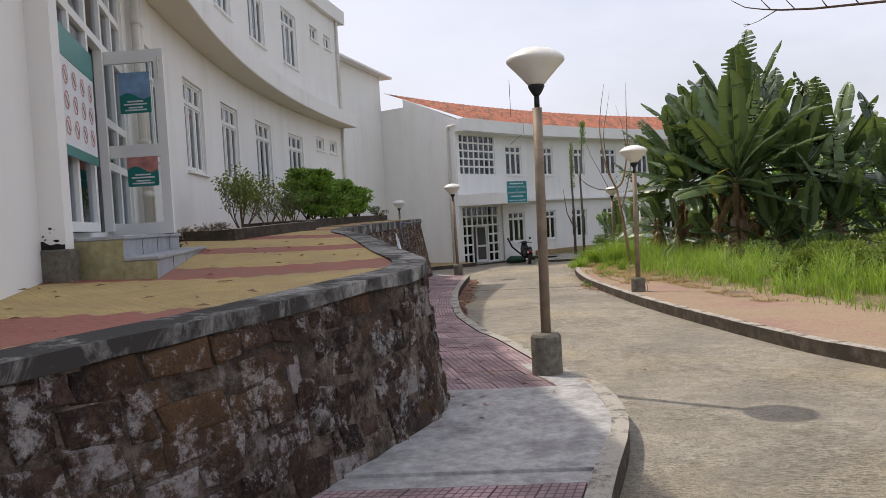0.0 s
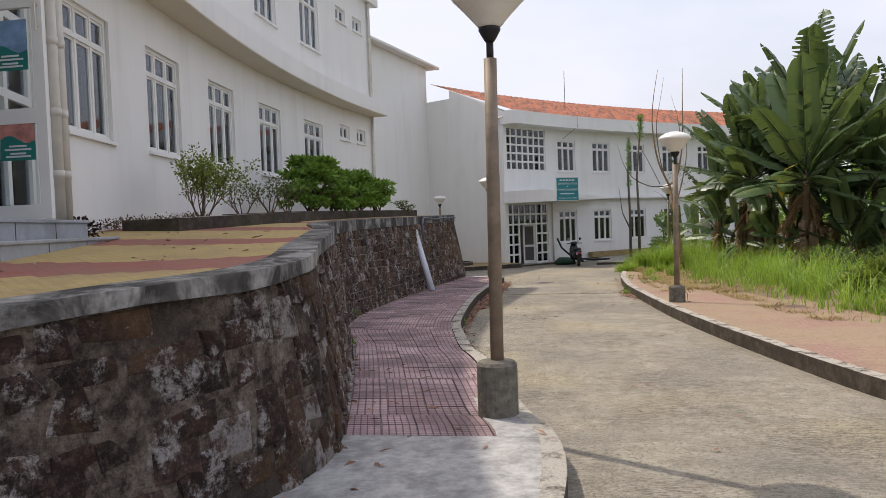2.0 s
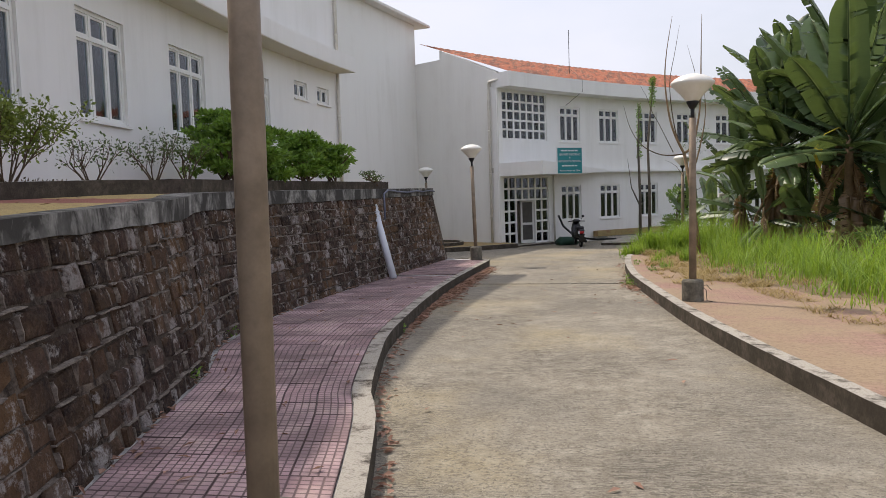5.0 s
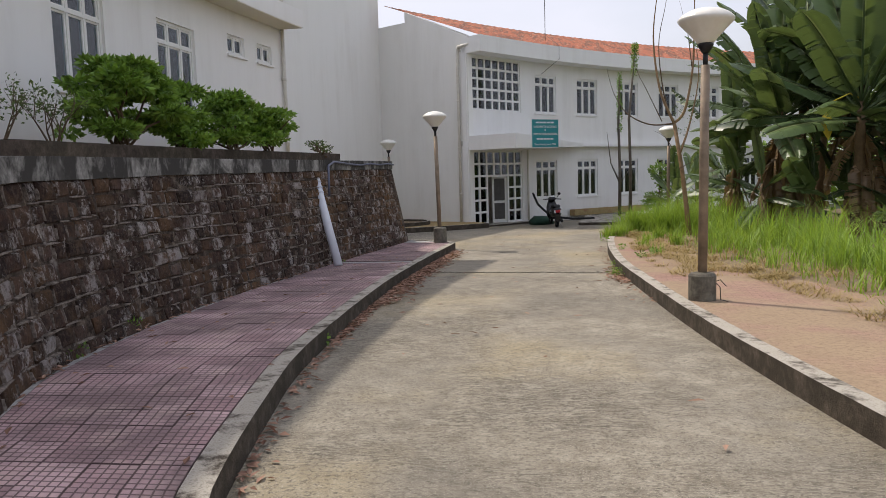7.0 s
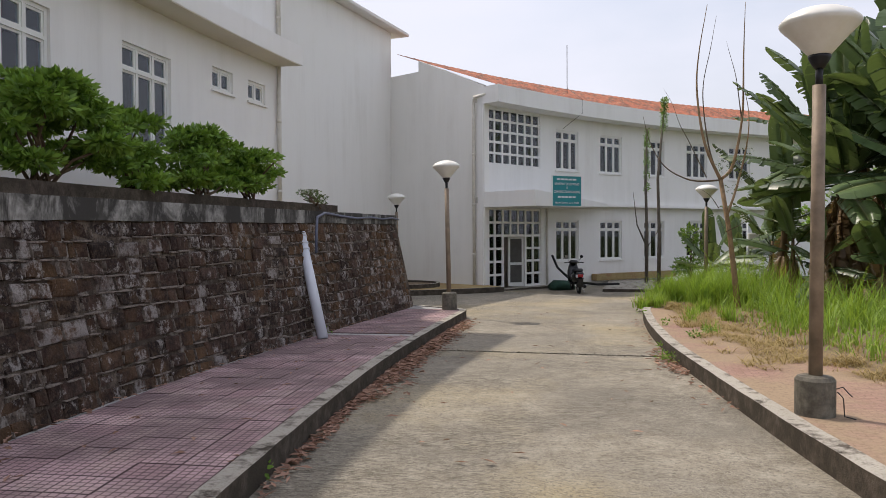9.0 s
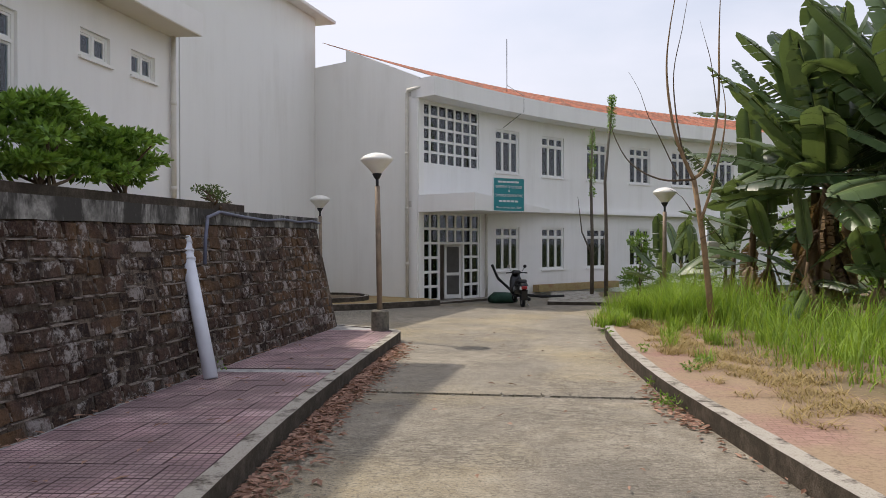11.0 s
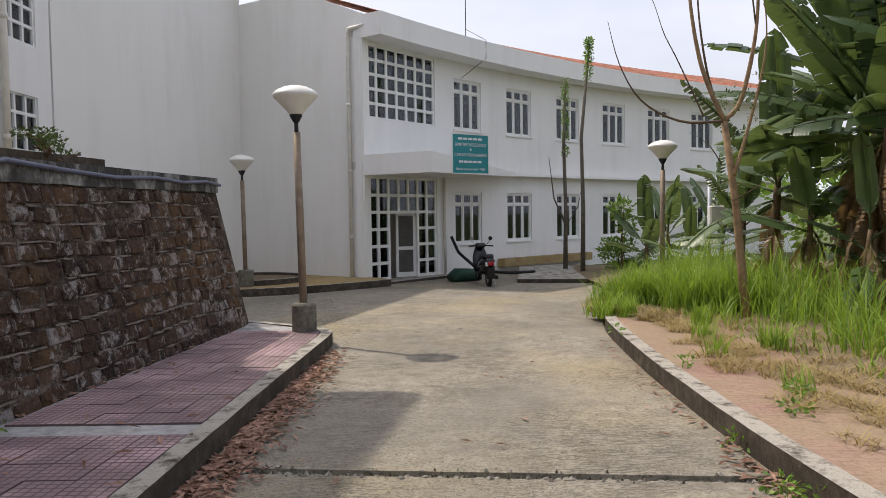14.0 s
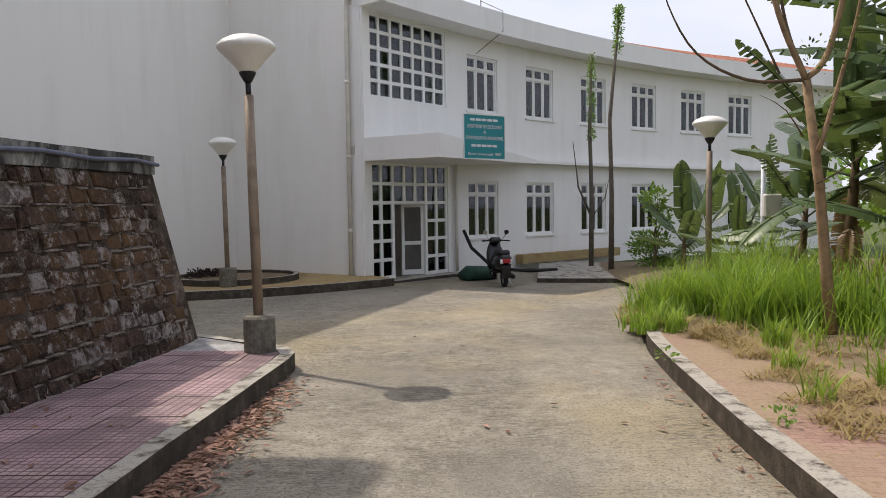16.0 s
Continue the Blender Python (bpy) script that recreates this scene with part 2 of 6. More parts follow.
def terrace_mat():
    m = Mat("red_and_yellow_pavers", 0.9, 0, 0.2)
    p = m.sep()
    wob = m.math("MULTIPLY", m.math("SUBTRACT", m.noise(5, 2), 0.5), 0.18)
    saw = m.math("MULTIPLY", m.math("PINGPONG", p[0], 0.13), 0.8)
    v = m.math("ADD", m.math("ADD", p[1], m.math("MULTIPLY", p[0], -0.22)), m.math("ADD", wob, saw))
    band = m.math("FRACT", m.math("DIVIDE", m.math("ADD", v, 1.55), 2.75))
    is_red = m.ramp(band, (0.0, 1.0), (0.33, 1.0), (0.345, 0.0), (0.985, 0.0), (1.0, 1.0))
    mid = m.noise(5, 6, 0.65)
    fine = m.noise(45, 4, 0.7)
    red = m.mix(mid, (0.30, 0.105, 0.085), (0.42, 0.19, 0.15))
    yel = m.mix(mid, (0.42, 0.30, 0.11), (0.58, 0.45, 0.22))
    c = m.mix(is_red, yel, red)
    c = m.mix(m.ramp(m.noise(1.0, 5), (0.45, 0.0), (0.7, 0.45)), c, (0.26, 0.19, 0.13))
    br = m.n.new("ShaderNodeTexBrick")
    br.inputs["Scale"].default_value = 5.0
    br.inputs["Mortar Size"].default_value = 0.018
    br.inputs["Color1"].default_value = br.inputs["Color2"].default_value = (0, 0, 0, 1)
    br.inputs["Mortar"].default_value = (1, 1, 1, 1)
    m.l.new(m.pos((1, 1, 0)), br.inputs["Vector"])
    j = br.outputs["Color"]
    c = m.mix(m.math("MULTIPLY", j, 0.45), c, (0.12, 0.08, 0.05))
    m.color(c).bump(m.math("SUBTRACT", fine, j), 0.6, 0.008)
    return m.m


def walkway_mat():
    m = Mat("worn_red_pavement", 0.92, 0, 0.2)
    p = m.pos((1, 1, 0), (0, 0, 0.12))
    br = m.n.new("ShaderNodeTexBrick")
    br.inputs["Scale"].default_value = 3.3
    br.inputs["Mortar Size"].default_value = 0.012
    br.inputs["Color1"].default_value = (0.31, 0.19, 0.155, 1)
    br.inputs["Color2"].default_value = (0.37, 0.235, 0.19, 1)
    br.inputs["Mortar"].default_value = (0.20, 0.12, 0.09, 1)
    m.l.new(p, br.inputs["Vector"])
    mid = m.noise(3, 6, 0.65)
    far = m.ramp(m.math("ADD", m.sep()[1], m.math("MULTIPLY", m.noise(1.2, 4), 6.0)), (0.0, 0.0), (1.0, 1.0))
    c = m.mix(m.ramp(m.noise(0.7, 5, 0.6), (0.38, 0.0), (0.54, 0.9)), br.outputs["Color"], (0.33, 0.25, 0.165))
    c = m.mix(m.ramp(mid, (0.5, 0.0), (0.75, 0.7)), c, (0.28, 0.20, 0.14))
    c = m.mix(m.ramp(m.noise(26, 6, 0.8), (0.48, 0.0), (0.64, 0.6)), c, (0.17, 0.12, 0.085))
    m.color(c).bump(m.math("ADD", mid, m.noise(50, 4)), 0.8, 0.012)
    return m.m


def roof_mat():
    m = Mat("terracotta_roof_sheet", 0.85, 0, 0.25)
    mid = m.noise(2.2, 6, 0.7)
    run = m.noise(1.0, 5, 0.7, m.pos((4.5, 0.5, 0.5), (0, 0, radians(-38))))
    c = m.mix(mid, (0.26, 0.07, 0.04), (0.50, 0.17, 0.085))
    c = m.mix(m.ramp(run, (0.44, 0.0), (0.58, 0.9)), c, (0.13, 0.065, 0.045))
    c = m.mix(m.ramp(m.noise(7, 5, 0.7), (0.52, 0.0), (0.68, 0.7)), c, (0.58, 0.34, 0.22))
    m.color(c).bump(mid, 0.5, 0.02)
    return m.m


def glass_mat():
    m = Mat("window_glass", 0.03, 0, 0.5)
    m.n.remove(m.b)
    out = [n for n in m.n if n.type == "OUTPUT_MATERIAL"][0]
    tr = m.n.new("ShaderNodeBsdfTransparent")
    tr.inputs["Color"].default_value = (0.60, 0.65, 0.68, 1)
    gl = m.n.new("ShaderNodeBsdfGlossy")
    gl.inputs["Roughness"].default_value = 0.03
    gl.inputs["Color"].default_value = (0.9, 0.93, 0.97, 1)
    fr = m.n.new("ShaderNodeFresnel")
    fr.inputs["IOR"].default_value = 1.6
    mx = m.n.new("ShaderNodeMixShader")
    m.l.new(fr.outputs[0], mx.inputs[0])
    m.l.new(tr.outputs[0], mx.inputs[1])
    m.l.new(gl.outputs[0], mx.inputs[2])
    m.l.new(mx.outputs[0], out.inputs["Surface"])
    return m.m


def clear_mat():
    m = Mat("clear_door_glass", 0.03, 0, 0.5)
    m.n.remove(m.b)
    out = [n for n in m.n if n.type == "OUTPUT_MATERIAL"][0]
    tr = m.n.new("ShaderNodeBsdfTransparent")
    tr.inputs["Color"].default_value = (0.90, 0.92, 0.92, 1)
    gl = m.n.new("ShaderNodeBsdfGlossy")
    gl.inputs["Roughness"].default_value = 0.02
    fr = m.n.new("ShaderNodeFresnel")
    fr.inputs["IOR"].default_value = 1.3
    mx = m.n.new("ShaderNodeMixShader")
    m.l.new(fr.outputs[0], mx.inputs[0])
    m.l.new(tr.outputs[0], mx.inputs[1])
    m.l.new(gl.outputs[0], mx.inputs[2])
    m.l.new(mx.outputs[0], out.inputs["Surface"])
    return m.m


def simple(name, col, rough=0.6, metal=0.0, spec=0.4, var=0.25, scale=8):
    m = Mat(name, rough, metal, spec)
    n1 = m.noise(scale, 5, 0.65)
    c = m.mix(m.ramp(n1, (0.3, 0.0), (0.75, 1.0)), tuple(v * (1 - var) for v in col), tuple(min(1, v * (1 + var)) for v in col))
    m.color(c).bump(m.noise(scale * 6, 3), 0.2, 0.004)
    return m.m


M_COPING, M_STONE, M_MORTAR = coping_mat(), stone_mat(), mortar_mat()
M_ROAD, M_TILE, M_TERRACE, M_WALKWAY = road_mat(), tile_mat(), terrace_mat(), walkway_mat()
M_ROOF, M_GLASS, M_CLEAR = roof_mat(), glass_mat(), clear_mat()
M_CURTAIN = simple("grey_curtain", (0.36, 0.40, 0.46), 0.9, 0, 0.1, 0.2, 3)
M_POINT = concrete("raised_lime_pointing", (0.11, 0.085, 0.07), (0.42, 0.36, 0.31), (0.05, 0.037, 0.03), 5.0, 0.8)
M_PANEL = simple("dark_door_panel", (0.10, 0.095, 0.088), 0.6, 0, 0.3, 0.2, 4)
M_ROOM = simple("dim_room_paint", (0.60, 0.58, 0.54), 0.9, 0, 0.1, 0.1, 2)
M_PVC = simple("grey_pvc", (0.66, 0.69, 0.76), 0.45, 0, 0.4, 0.06, 5)
M_DOWNPIPE = simple("cream_downpipe", (0.66, 0.63, 0.56), 0.55, 0, 0.4, 0.12, 4)

# ---- plan ----


def zs(y):
    """Height of the pavements."""
    return 0.05 - 0.0172 * y


def zr(y):
    """Height of the road."""
    return zs(y) - 0.17


def zt(x, y):
    """Height of the upper terrace."""
    return (1.28 + 0.036 * y if y < 8 else 1.568 + 0.0135 * (y - 8)) + 0.04 * max(0.0, -2.3 - x)


def xa(y):
    """The curved front of the first building."""
    return -5.9 + (y - 14) ** 2 / 90


def coping_h(y):
    """Depth of the coping, thicker along the far stretch."""
    return 0.075 + 0.105 * max(0.0, min(1.0, (y - 2.5) / 4.0))


WALL_TOP = [(-4.2, -8.0), (-3.2, -4.8), (-2.2, -2.55), (-1.66, -1.5), (-1.22, -0.45), (-0.78, 0.92), (-1.3, 3.0), (-2.2, 6.35), (-2.74, 7.7), (-3.0, 9.6), (-3.08, 12.0), (-2.95, 15.9), (-2.70, 21.7)]
WALL_BASE = [(-4.0, -8.0), (-3.0, -4.8), (-2.0, -2.45), (-1.50, -1.35), (-1.02, -0.25), (-0.64, 1.15), (-1.12, 3.1), (-1.95, 6.2), (-2.52, 7.6), (-2.82, 9.5), (-2.90, 12.0), (-2.74, 16.0), (-2.36, 22.05)]
KERB_L = [(-0.9, -14), (-0.55, -8.0), (-0.25, -4.6), (0.12, -2.6), (0.44, -1.16), (0.77, 0.13), (0.86, 0.95), (0.79, 1.82), (0.54, 2.6), (0.02, 4.9), (-0.26, 5.8), (-0.55, 7.2), (-0.78, 8.6), (-0.97, 11.3), (-1.07, 14.0), (-1.05, 17.0), (-0.97, 20.4), (-0.98, 21.0), (-1.15, 21.36), (-2.05, 22.1), (-3.4, 22.75), (-5.2, 23.1)]
KERB_R = [(7.2, -14.0), (5.9, -6.0), (5.2, -3.0), (4.55, 0.2), (4.0, 2.6), (3.6, 4.0), (3.2, 6.6), (2.95, 8.6), (2.76, 10.7), (2.61, 13.5), (2.53, 15.5), (2.55, 17.2), (2.62, 19.0), (2.80, 21.4), (2.95, 22.4), (3.3, 24.0), (3.9, 26.4), (4.4, 29.2)]


def curve_points(pts, step):
    """Evenly spaced points on a smooth line through pts (Catmull-Rom)."""
    fine = []
    for i in range(len(pts) - 1):
        p0, p1, p2, p3 = (Vector(pts[max(0, min(len(pts) - 1, i + k))]) for k in (-1, 0, 1, 2))
        for k in range(12):
            u = k / 12
            fine.append(0.5 * ((2 * p1) + (p2 - p0) * u + (2 * p0 - 5 * p1 + 4 * p2 - p3) * u * u + (3 * p1 - p0 - 3 * p2 + p3) * u ** 3))
    fine.append(Vector(pts[-1]))
    d = [0.0]
    for a, b in zip(fine, fine[1:]):
        d.append(d[-1] + (b - a).length)
    n = max(2, round(d[-1] / step))
    out, j = [], 0
    for k in range(n + 1):
        s = d[-1] * k / n
        while j < len(d) - 2 and d[j + 1] < s:
            j += 1
        f = (s - d[j]) / max(1e-9, d[j + 1] - d[j])
        out.append(fine[j].lerp(fine[j + 1], f))
    return out


def offset_line(pts, w):
    """The line moved w metres to its left."""
    out = []
    for i, p in enumerate(pts):
        a, b = pts[max(0, i - 1)], pts[min(len(pts) - 1, i + 1)]
        d = (b - a).normalized()
        out.append(Vector((p.x - d.y * w, p.y + d.x * w)))
    return out


def x_at(pts, y):
    """x of a line that runs along y."""
    for a, b in zip(pts, pts[1:]):
        if min(a[1], b[1]) <= y <= max(a[1], b[1]) and abs(b[1] - a[1]) > 1e-6:
            return a[0] + (b[0] - a[0]) * (y - a[1]) / (b[1] - a[1])
    return pts[-1][0] if y > pts[-1][1] else pts[0][0]


# ---- mesh helpers ----
def mesh_of(bm, name, mat, smooth=False):
    bmesh.ops.recalc_face_normals(bm, faces=bm.faces)
    me = bpy.data.meshes.new(name)
    bm.to_mesh(me)
    bm.free()
    for m in (mat if isinstance(mat, (list, tuple)) else [mat]):
        me.materials.append(m)
    if smooth:
        for p in me.polygons:
            p.use_smooth = True
    return me


def part(name, bm, mat, parent=None, label="", smooth=False):
    ob = new(name, mesh_of(bm, name, mat, smooth))
    if parent:
        ob.parent = parent
    if label:
        ob["label"] = label
    return ob


def thing(name, m, label, category, group="", kind=""):
    ob = new(name)
    ob.empty_display_size = 0.2
    ob.matrix_world = m
    return tagged(ob, label, category, group, kind)


def box(bm, x0, x1, y0, y1, z0, z1, m=None):
    vs = [bm.verts.new((m @ Vector(c)) if m else c) for c in ((x0, y0, z0), (x1, y0, z0), (x1, y1, z0), (x0, y1, z0), (x0, y0, z1), (x1, y0, z1), (x1, y1, z1), (x0, y1, z1))]
    for f in ((0, 3, 2, 1), (4, 5, 6, 7), (0, 1, 5, 4), (1, 2, 6, 5), (2, 3, 7, 6), (3, 0, 4, 7)):
        bm.faces.new([vs[i] for i in f])
    return vs


def bevelled(bm, w=0.01, seg=1):
    bmesh.ops.bevel(bm, geom=list(bm.edges), offset=w, segments=seg, affect="EDGES", clamp_overlap=True)
    return bm


def lathe(bm, profile, n=24, m=None, ax=(0, 0)):
    """A turned solid: profile of (radius, z) from bottom to top."""
    rings = []
    for r, z in profile:
        ring = []
        for k in range(n):
            a = 2 * math.pi * k / n
            v = Vector((ax[0] + r * math.cos(a), ax[1] + r * math.sin(a), z))
            ring.append(bm.verts.new(m @ v if m else v))
        rings.append(ring)
    for a, b in zip(rings, rings[1:]):
        for k in range(n):
            bm.faces.new((a[k], a[(k + 1) % n], b[(k + 1) % n], b[k]))
    bm.faces.new(list(reversed(rings[0])))
    bm.faces.new(rings[-1])


def tube(bm, pts, radii, n=8):
    """A round tube along points; radii one number or one a point."""
    pts = [Vector(p) for p in pts]
    if isinstance(radii, (int, float)):
        radii = [radii] * len(pts)
    rings, up = [], Vector((0.31, 0.17, 0.93))
    for i, p in enumerate(pts):
        d = (pts[min(len(pts) - 1, i + 1)] - pts[max(0, i - 1)]).normalized()
        if abs(d.dot(up)) > 0.97:
            up = Vector((1, 0.1, 0))
        u = d.cross(up).normalized()
        w = d.cross(u)
        rings.append([bm.verts.new(p + (u * math.cos(2 * math.pi * k / n) + w * math.sin(2 * math.pi * k / n)) * radii[i]) for k in range(n)])
    for a, b in zip(rings, rings[1:]):
        for k in range(n):
            bm.faces.new((a[k], a[(k + 1) % n], b[(k + 1) % n], b[k]))
    bm.faces.new(list(reversed(rings[0])))
    bm.faces.new(rings[-1])


def strip(bm, inner, outer, top, bottom):
    """A solid band between two lines of equal count; top and bottom give z at (x, y)."""
    rows = []
    for a, b in zip(inner, outer):
        rows.append([bm.verts.new((p.x, p.y, f(p.x, p.y))) for f in (top, bottom) for p in (a, b)])
    for r, q in zip(rows, rows[1:]):
        for i, j in ((0, 1), (1, 3), (3, 2), (2, 0)):
            bm.faces.new((r[i], r[j], q[j], q[i]))
    for r in (rows[0], rows[-1]):
        bm.faces.new((r[0], r[1], r[3], r[2]))


def wall_cells(bm, place, cuts_s, cuts_z, thick, holes):
    """A wall with openings. place(s, z, depth) gives a point; holes: (s0, s1, z0, z1)."""
    cuts_s = sorted({round(v, 4) for v in list(cuts_s) + [h[i] for h in holes for i in (0, 1)]})
    cuts_z = sorted({round(v, 4) for v in list(cuts_z) + [h[i] for h in holes for i in (2, 3)]})
    front = [[bm.verts.new(place(s, z, 0)) for z in cuts_z] for s in cuts_s]
    back = [[bm.verts.new(place(s, z, thick)) for z in cuts_z] for s in cuts_s]
    ns, nz = len(cuts_s) - 1, len(cuts_z) - 1

    def solid(i, j):
        if not (0 <= i < ns and 0 <= j < nz):
            return False
        s, z = (cuts_s[i] + cuts_s[i + 1]) / 2, (cuts_z[j] + cuts_z[j + 1]) / 2
        return not any(h[0] < s < h[1] and h[2] < z < h[3] for h in holes)

    for i in range(ns):
        for j in range(nz):
            if not solid(i, j):
                continue
            bm.faces.new((front[i][j], front[i + 1][j], front[i + 1][j + 1], front[i][j + 1]))
            bm.faces.new((back[i][j], back[i][j + 1], back[i + 1][j + 1], back[i + 1][j]))
            for di, dj, e in ((-1, 0, ((i, j), (i, j + 1))), (1, 0, ((i + 1, j), (i + 1, j + 1))), (0, -1, ((i, j), (i + 1, j))), (0, 1, ((i, j + 1), (i + 1, j + 1)))):
                if not solid(i + di, j + dj):
                    (a, b), (c, d) = e
                    bm.faces.new((front[a][b], front[c][d], back[c][d], back[a][b]))


def extrude_poly(bm, pts, z0, z1):
    lo = [bm.verts.new((p[0], p[1], z0)) for p in pts]
    hi = [bm.verts.new((p[0], p[1], z1)) for p in pts]
    bm.faces.new(list(reversed(lo)))
    bm.faces.new(hi)
    for i in range(len(pts)):
        j = (i + 1) % len(pts)
        bm.faces.new((lo[i], lo[j], hi[j], hi[i]))


def struct(name, bm, mat, label, category, smooth=False):
    ob = part(name, bm, mat, None, "", smooth)
    return tagged(ob, label, category, "", "structure")


# ---- ground, road, pavements ----
bm = bmesh.new()
gx = [-3000, -300, -60, -20, -8, 0, 8, 20, 60, 300, 3000]
gy = [-3000, -300, -60, -14, 0, 10, 20, 30, 36, 60, 120, 300, 3000]
gv = [[bm.verts.new((x, y, zr(max(-14, min(36, y))) - 0.05 - (0.0 if abs(x) < 21 else 0.4))) for y in gy] for x in gx]
for i in range(len(gx) - 1):
    for j in range(len(gy) - 1):
        bm.faces.new((gv[i][j], gv[i + 1][j], gv[i + 1][j + 1], gv[i][j + 1]))
struct("ground", bm, M_GROUND, "rough green and brown ground", "ground")

road = thing("road", pose(0, 0, 0), "broom-finished pale concrete road", "road", "", "structure")


def road_slab(ya, yb, tilt_a, tilt_b):
    b = bmesh.new()
    n, xs = 24, [-16, -8, -4, -1.5, 0.5, 2.5, 5, 9]
    for i in range(n):
        for j in range(len(xs) - 1):
            q = []
            for di, dj in ((0, 0), (0, 1), (1, 1), (1, 0)):
                x = xs[j + dj]
                y0, y1 = ya + tilt_a * x, yb + tilt_b * x
                y = y0 + (y1 - y0) * (i + di) / n
                q.append(b.verts.new((x, y, zr(y) + 0.006 * math.sin(x * 0.9 + y * 0.35))))
            b.faces.new(q)
    bmesh.ops.remove_doubles(b, verts=b.verts, dist=0.0005)
    edge = bmesh.ops.extrude_face_region(b, geom=list(b.faces))
    bmesh.ops.translate(b, vec=(0, 0, -0.12), verts=[v for v in edge["geom"] if isinstance(v, bmesh.types.BMVert)])
    return part("slab", b, M_ROAD, road)


road_slab(-14, 15.76, 0, -0.1)
road_slab(15.87, 40, -0.1, 0)
b = bmesh.new()
jr = random.Random(5)
for k in range(420):
    x = jr.uniform(-1.0, 2.7)
    y = (15.81 + jr.gauss(0, 0.035)) - 0.1 * x
    q, h = jr.uniform(0.008, 0.03), jr.uniform(0.008, 0.025)
    z = zr(y) - 0.03 if abs(y + 0.1 * x - 15.815) < 0.05 else zr(y) + 0.004
    a = [b.verts.new((x + q * math.cos(t + q * 90) * jr.uniform(0.7, 1.2), y + q * math.sin(t + q * 90) * 0.8, z)) for t in (0, 1.3, 2.5, 3.8, 5.0)]
    tip = b.verts.new((x, y, z + h))
    for i in range(5):
        b.faces.new((a[i], a[(i + 1) % 5], tip))
JOINT_RUBBLE = b

kl = curve_points(KERB_L, 0.35)
kr = curve_points(KERB_R, 0.35)
bm = bmesh.new()
jit = lambda x, y: zs(y) + 0.012 + 0.008 * noise.noise(Vector((x * 2.1, y * 2.1, 0)))
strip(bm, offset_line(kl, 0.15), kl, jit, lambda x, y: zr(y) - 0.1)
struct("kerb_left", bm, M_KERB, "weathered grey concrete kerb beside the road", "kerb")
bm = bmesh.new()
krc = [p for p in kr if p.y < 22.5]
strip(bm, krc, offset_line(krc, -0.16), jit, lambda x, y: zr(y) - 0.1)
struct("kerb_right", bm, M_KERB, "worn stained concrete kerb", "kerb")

# bed under the tiled footpath, between the stone wall and the kerb
base_line = curve_points(WALL_BASE, 0.35)
bm = bmesh.new()
rows = []
for p in [q for q in offset_line(kl, 0.14) if -9 < q.y < 21.3]:
    wx = x_at(WALL_BASE, p.y) - 0.25
    rows.append((Vector((wx, p.y)), Vector((max(p.x, wx + 0.3), p.y))))
strip(bm, [r[0] for r in rows], [r[1] for r in rows], lambda x, y: zs(y) - 0.012, lambda x, y: zr(y) - 0.08)
footpath = struct("pavement_left", bm, M_CEMENT, "red chequered tile footpath with cement patches", "pavement")
bm = bmesh.new()
extrude_poly(bm, [(-1.1, 21.25), (-1.3, 21.42), (-2.05, 22.0), (-3.4, 22.6), (-5.2, 22.95), (-5.2, 21.7), (-2.5, 21.2)], -0.6, zs(21.8) - 0.002)
struct("pavement_corner", bm, M_CEMENT, "cement corner of the footpath", "pavement")
struct("joint_rubble", JOINT_RUBBLE, M_KERB, "crumbled dark grit along the road joint", "rubble")
# cement patches lying on the footpath
bm = bmesh.new()
for a, b in (((-1.3, -3.2), (1.72)),):
    pa = []
    for k in range(15):
        y = -3.2 + (b + 3.2) * k / 14
        pa.append((Vector((x_at(WALL_BASE, y) + 0.02 + 0.05 * noise.noise(Vector((y * 3, 0, 0))), y)), Vector((x_at([(q.x, q.y) for q in kl], y) - 0.13, y))))
    pa = [q for q in pa if q[0].y > -0.9]
    strip(bm, [q[0] for q in pa], [q[1] for q in pa], lambda x, y: zs(y) + 0.010, lambda x, y: zs(y) - 0.03)
pa = []
for k in range(9):
    y = 1.7 + 1.25 * k / 8
    xr = x_at([(q.x, q.y) for q in kl], y) - 0.13
    pa.append((Vector((xr - 0.30 + 0.05 * k / 8 + 0.05 * noise.noise(Vector((y * 5, 3, 0))), y)), Vector((xr, y))))
strip(bm, [q[0] for q in pa], [q[1] for q in pa], lambda x, y: zs(y) + 0.012, lambda x, y: zs(y) - 0.03)
struct("cement_patch", bm, M_CEMENT, "rough grey cement patch on the footpath", "pavement")

# right-hand pavement and the bank behind it
bm = bmesh.new()
strip(bm, offset_line(krc, -0.155), offset_line(krc, -2.6), lambda x, y: zs(y) + 0.004 * math.sin(3 * y), lambda x, y: zr(y) - 0.1)
struct("pavement_right", bm, M_WALKWAY, "worn red paved footpath with drifted earth", "pavement")


def zbank(x, y):
    e = x_at([(p.x, p.y) for p in kr], y)
    d = max(0.0, x - e - 0.5)
    w = max(0.0, min(1.0, (x - e - 1.2 - 1.3 * max(0.0, min(1.0, (14.5 - y) / 4))) / 1.0))
    if y > 21.4:
        w = max(w, min(1.0, (y - 21.4) / 0.8) * min(1.0, max(0.0, (x - e + 0.1) / 0.5)))
    return zs(y) - 0.02 + w * (0.07 + 0.05 * noise.noise(Vector((x * 1.3, y * 1.3, 2)))) + 0.02 * max(0, x - e - 5) * 0.5


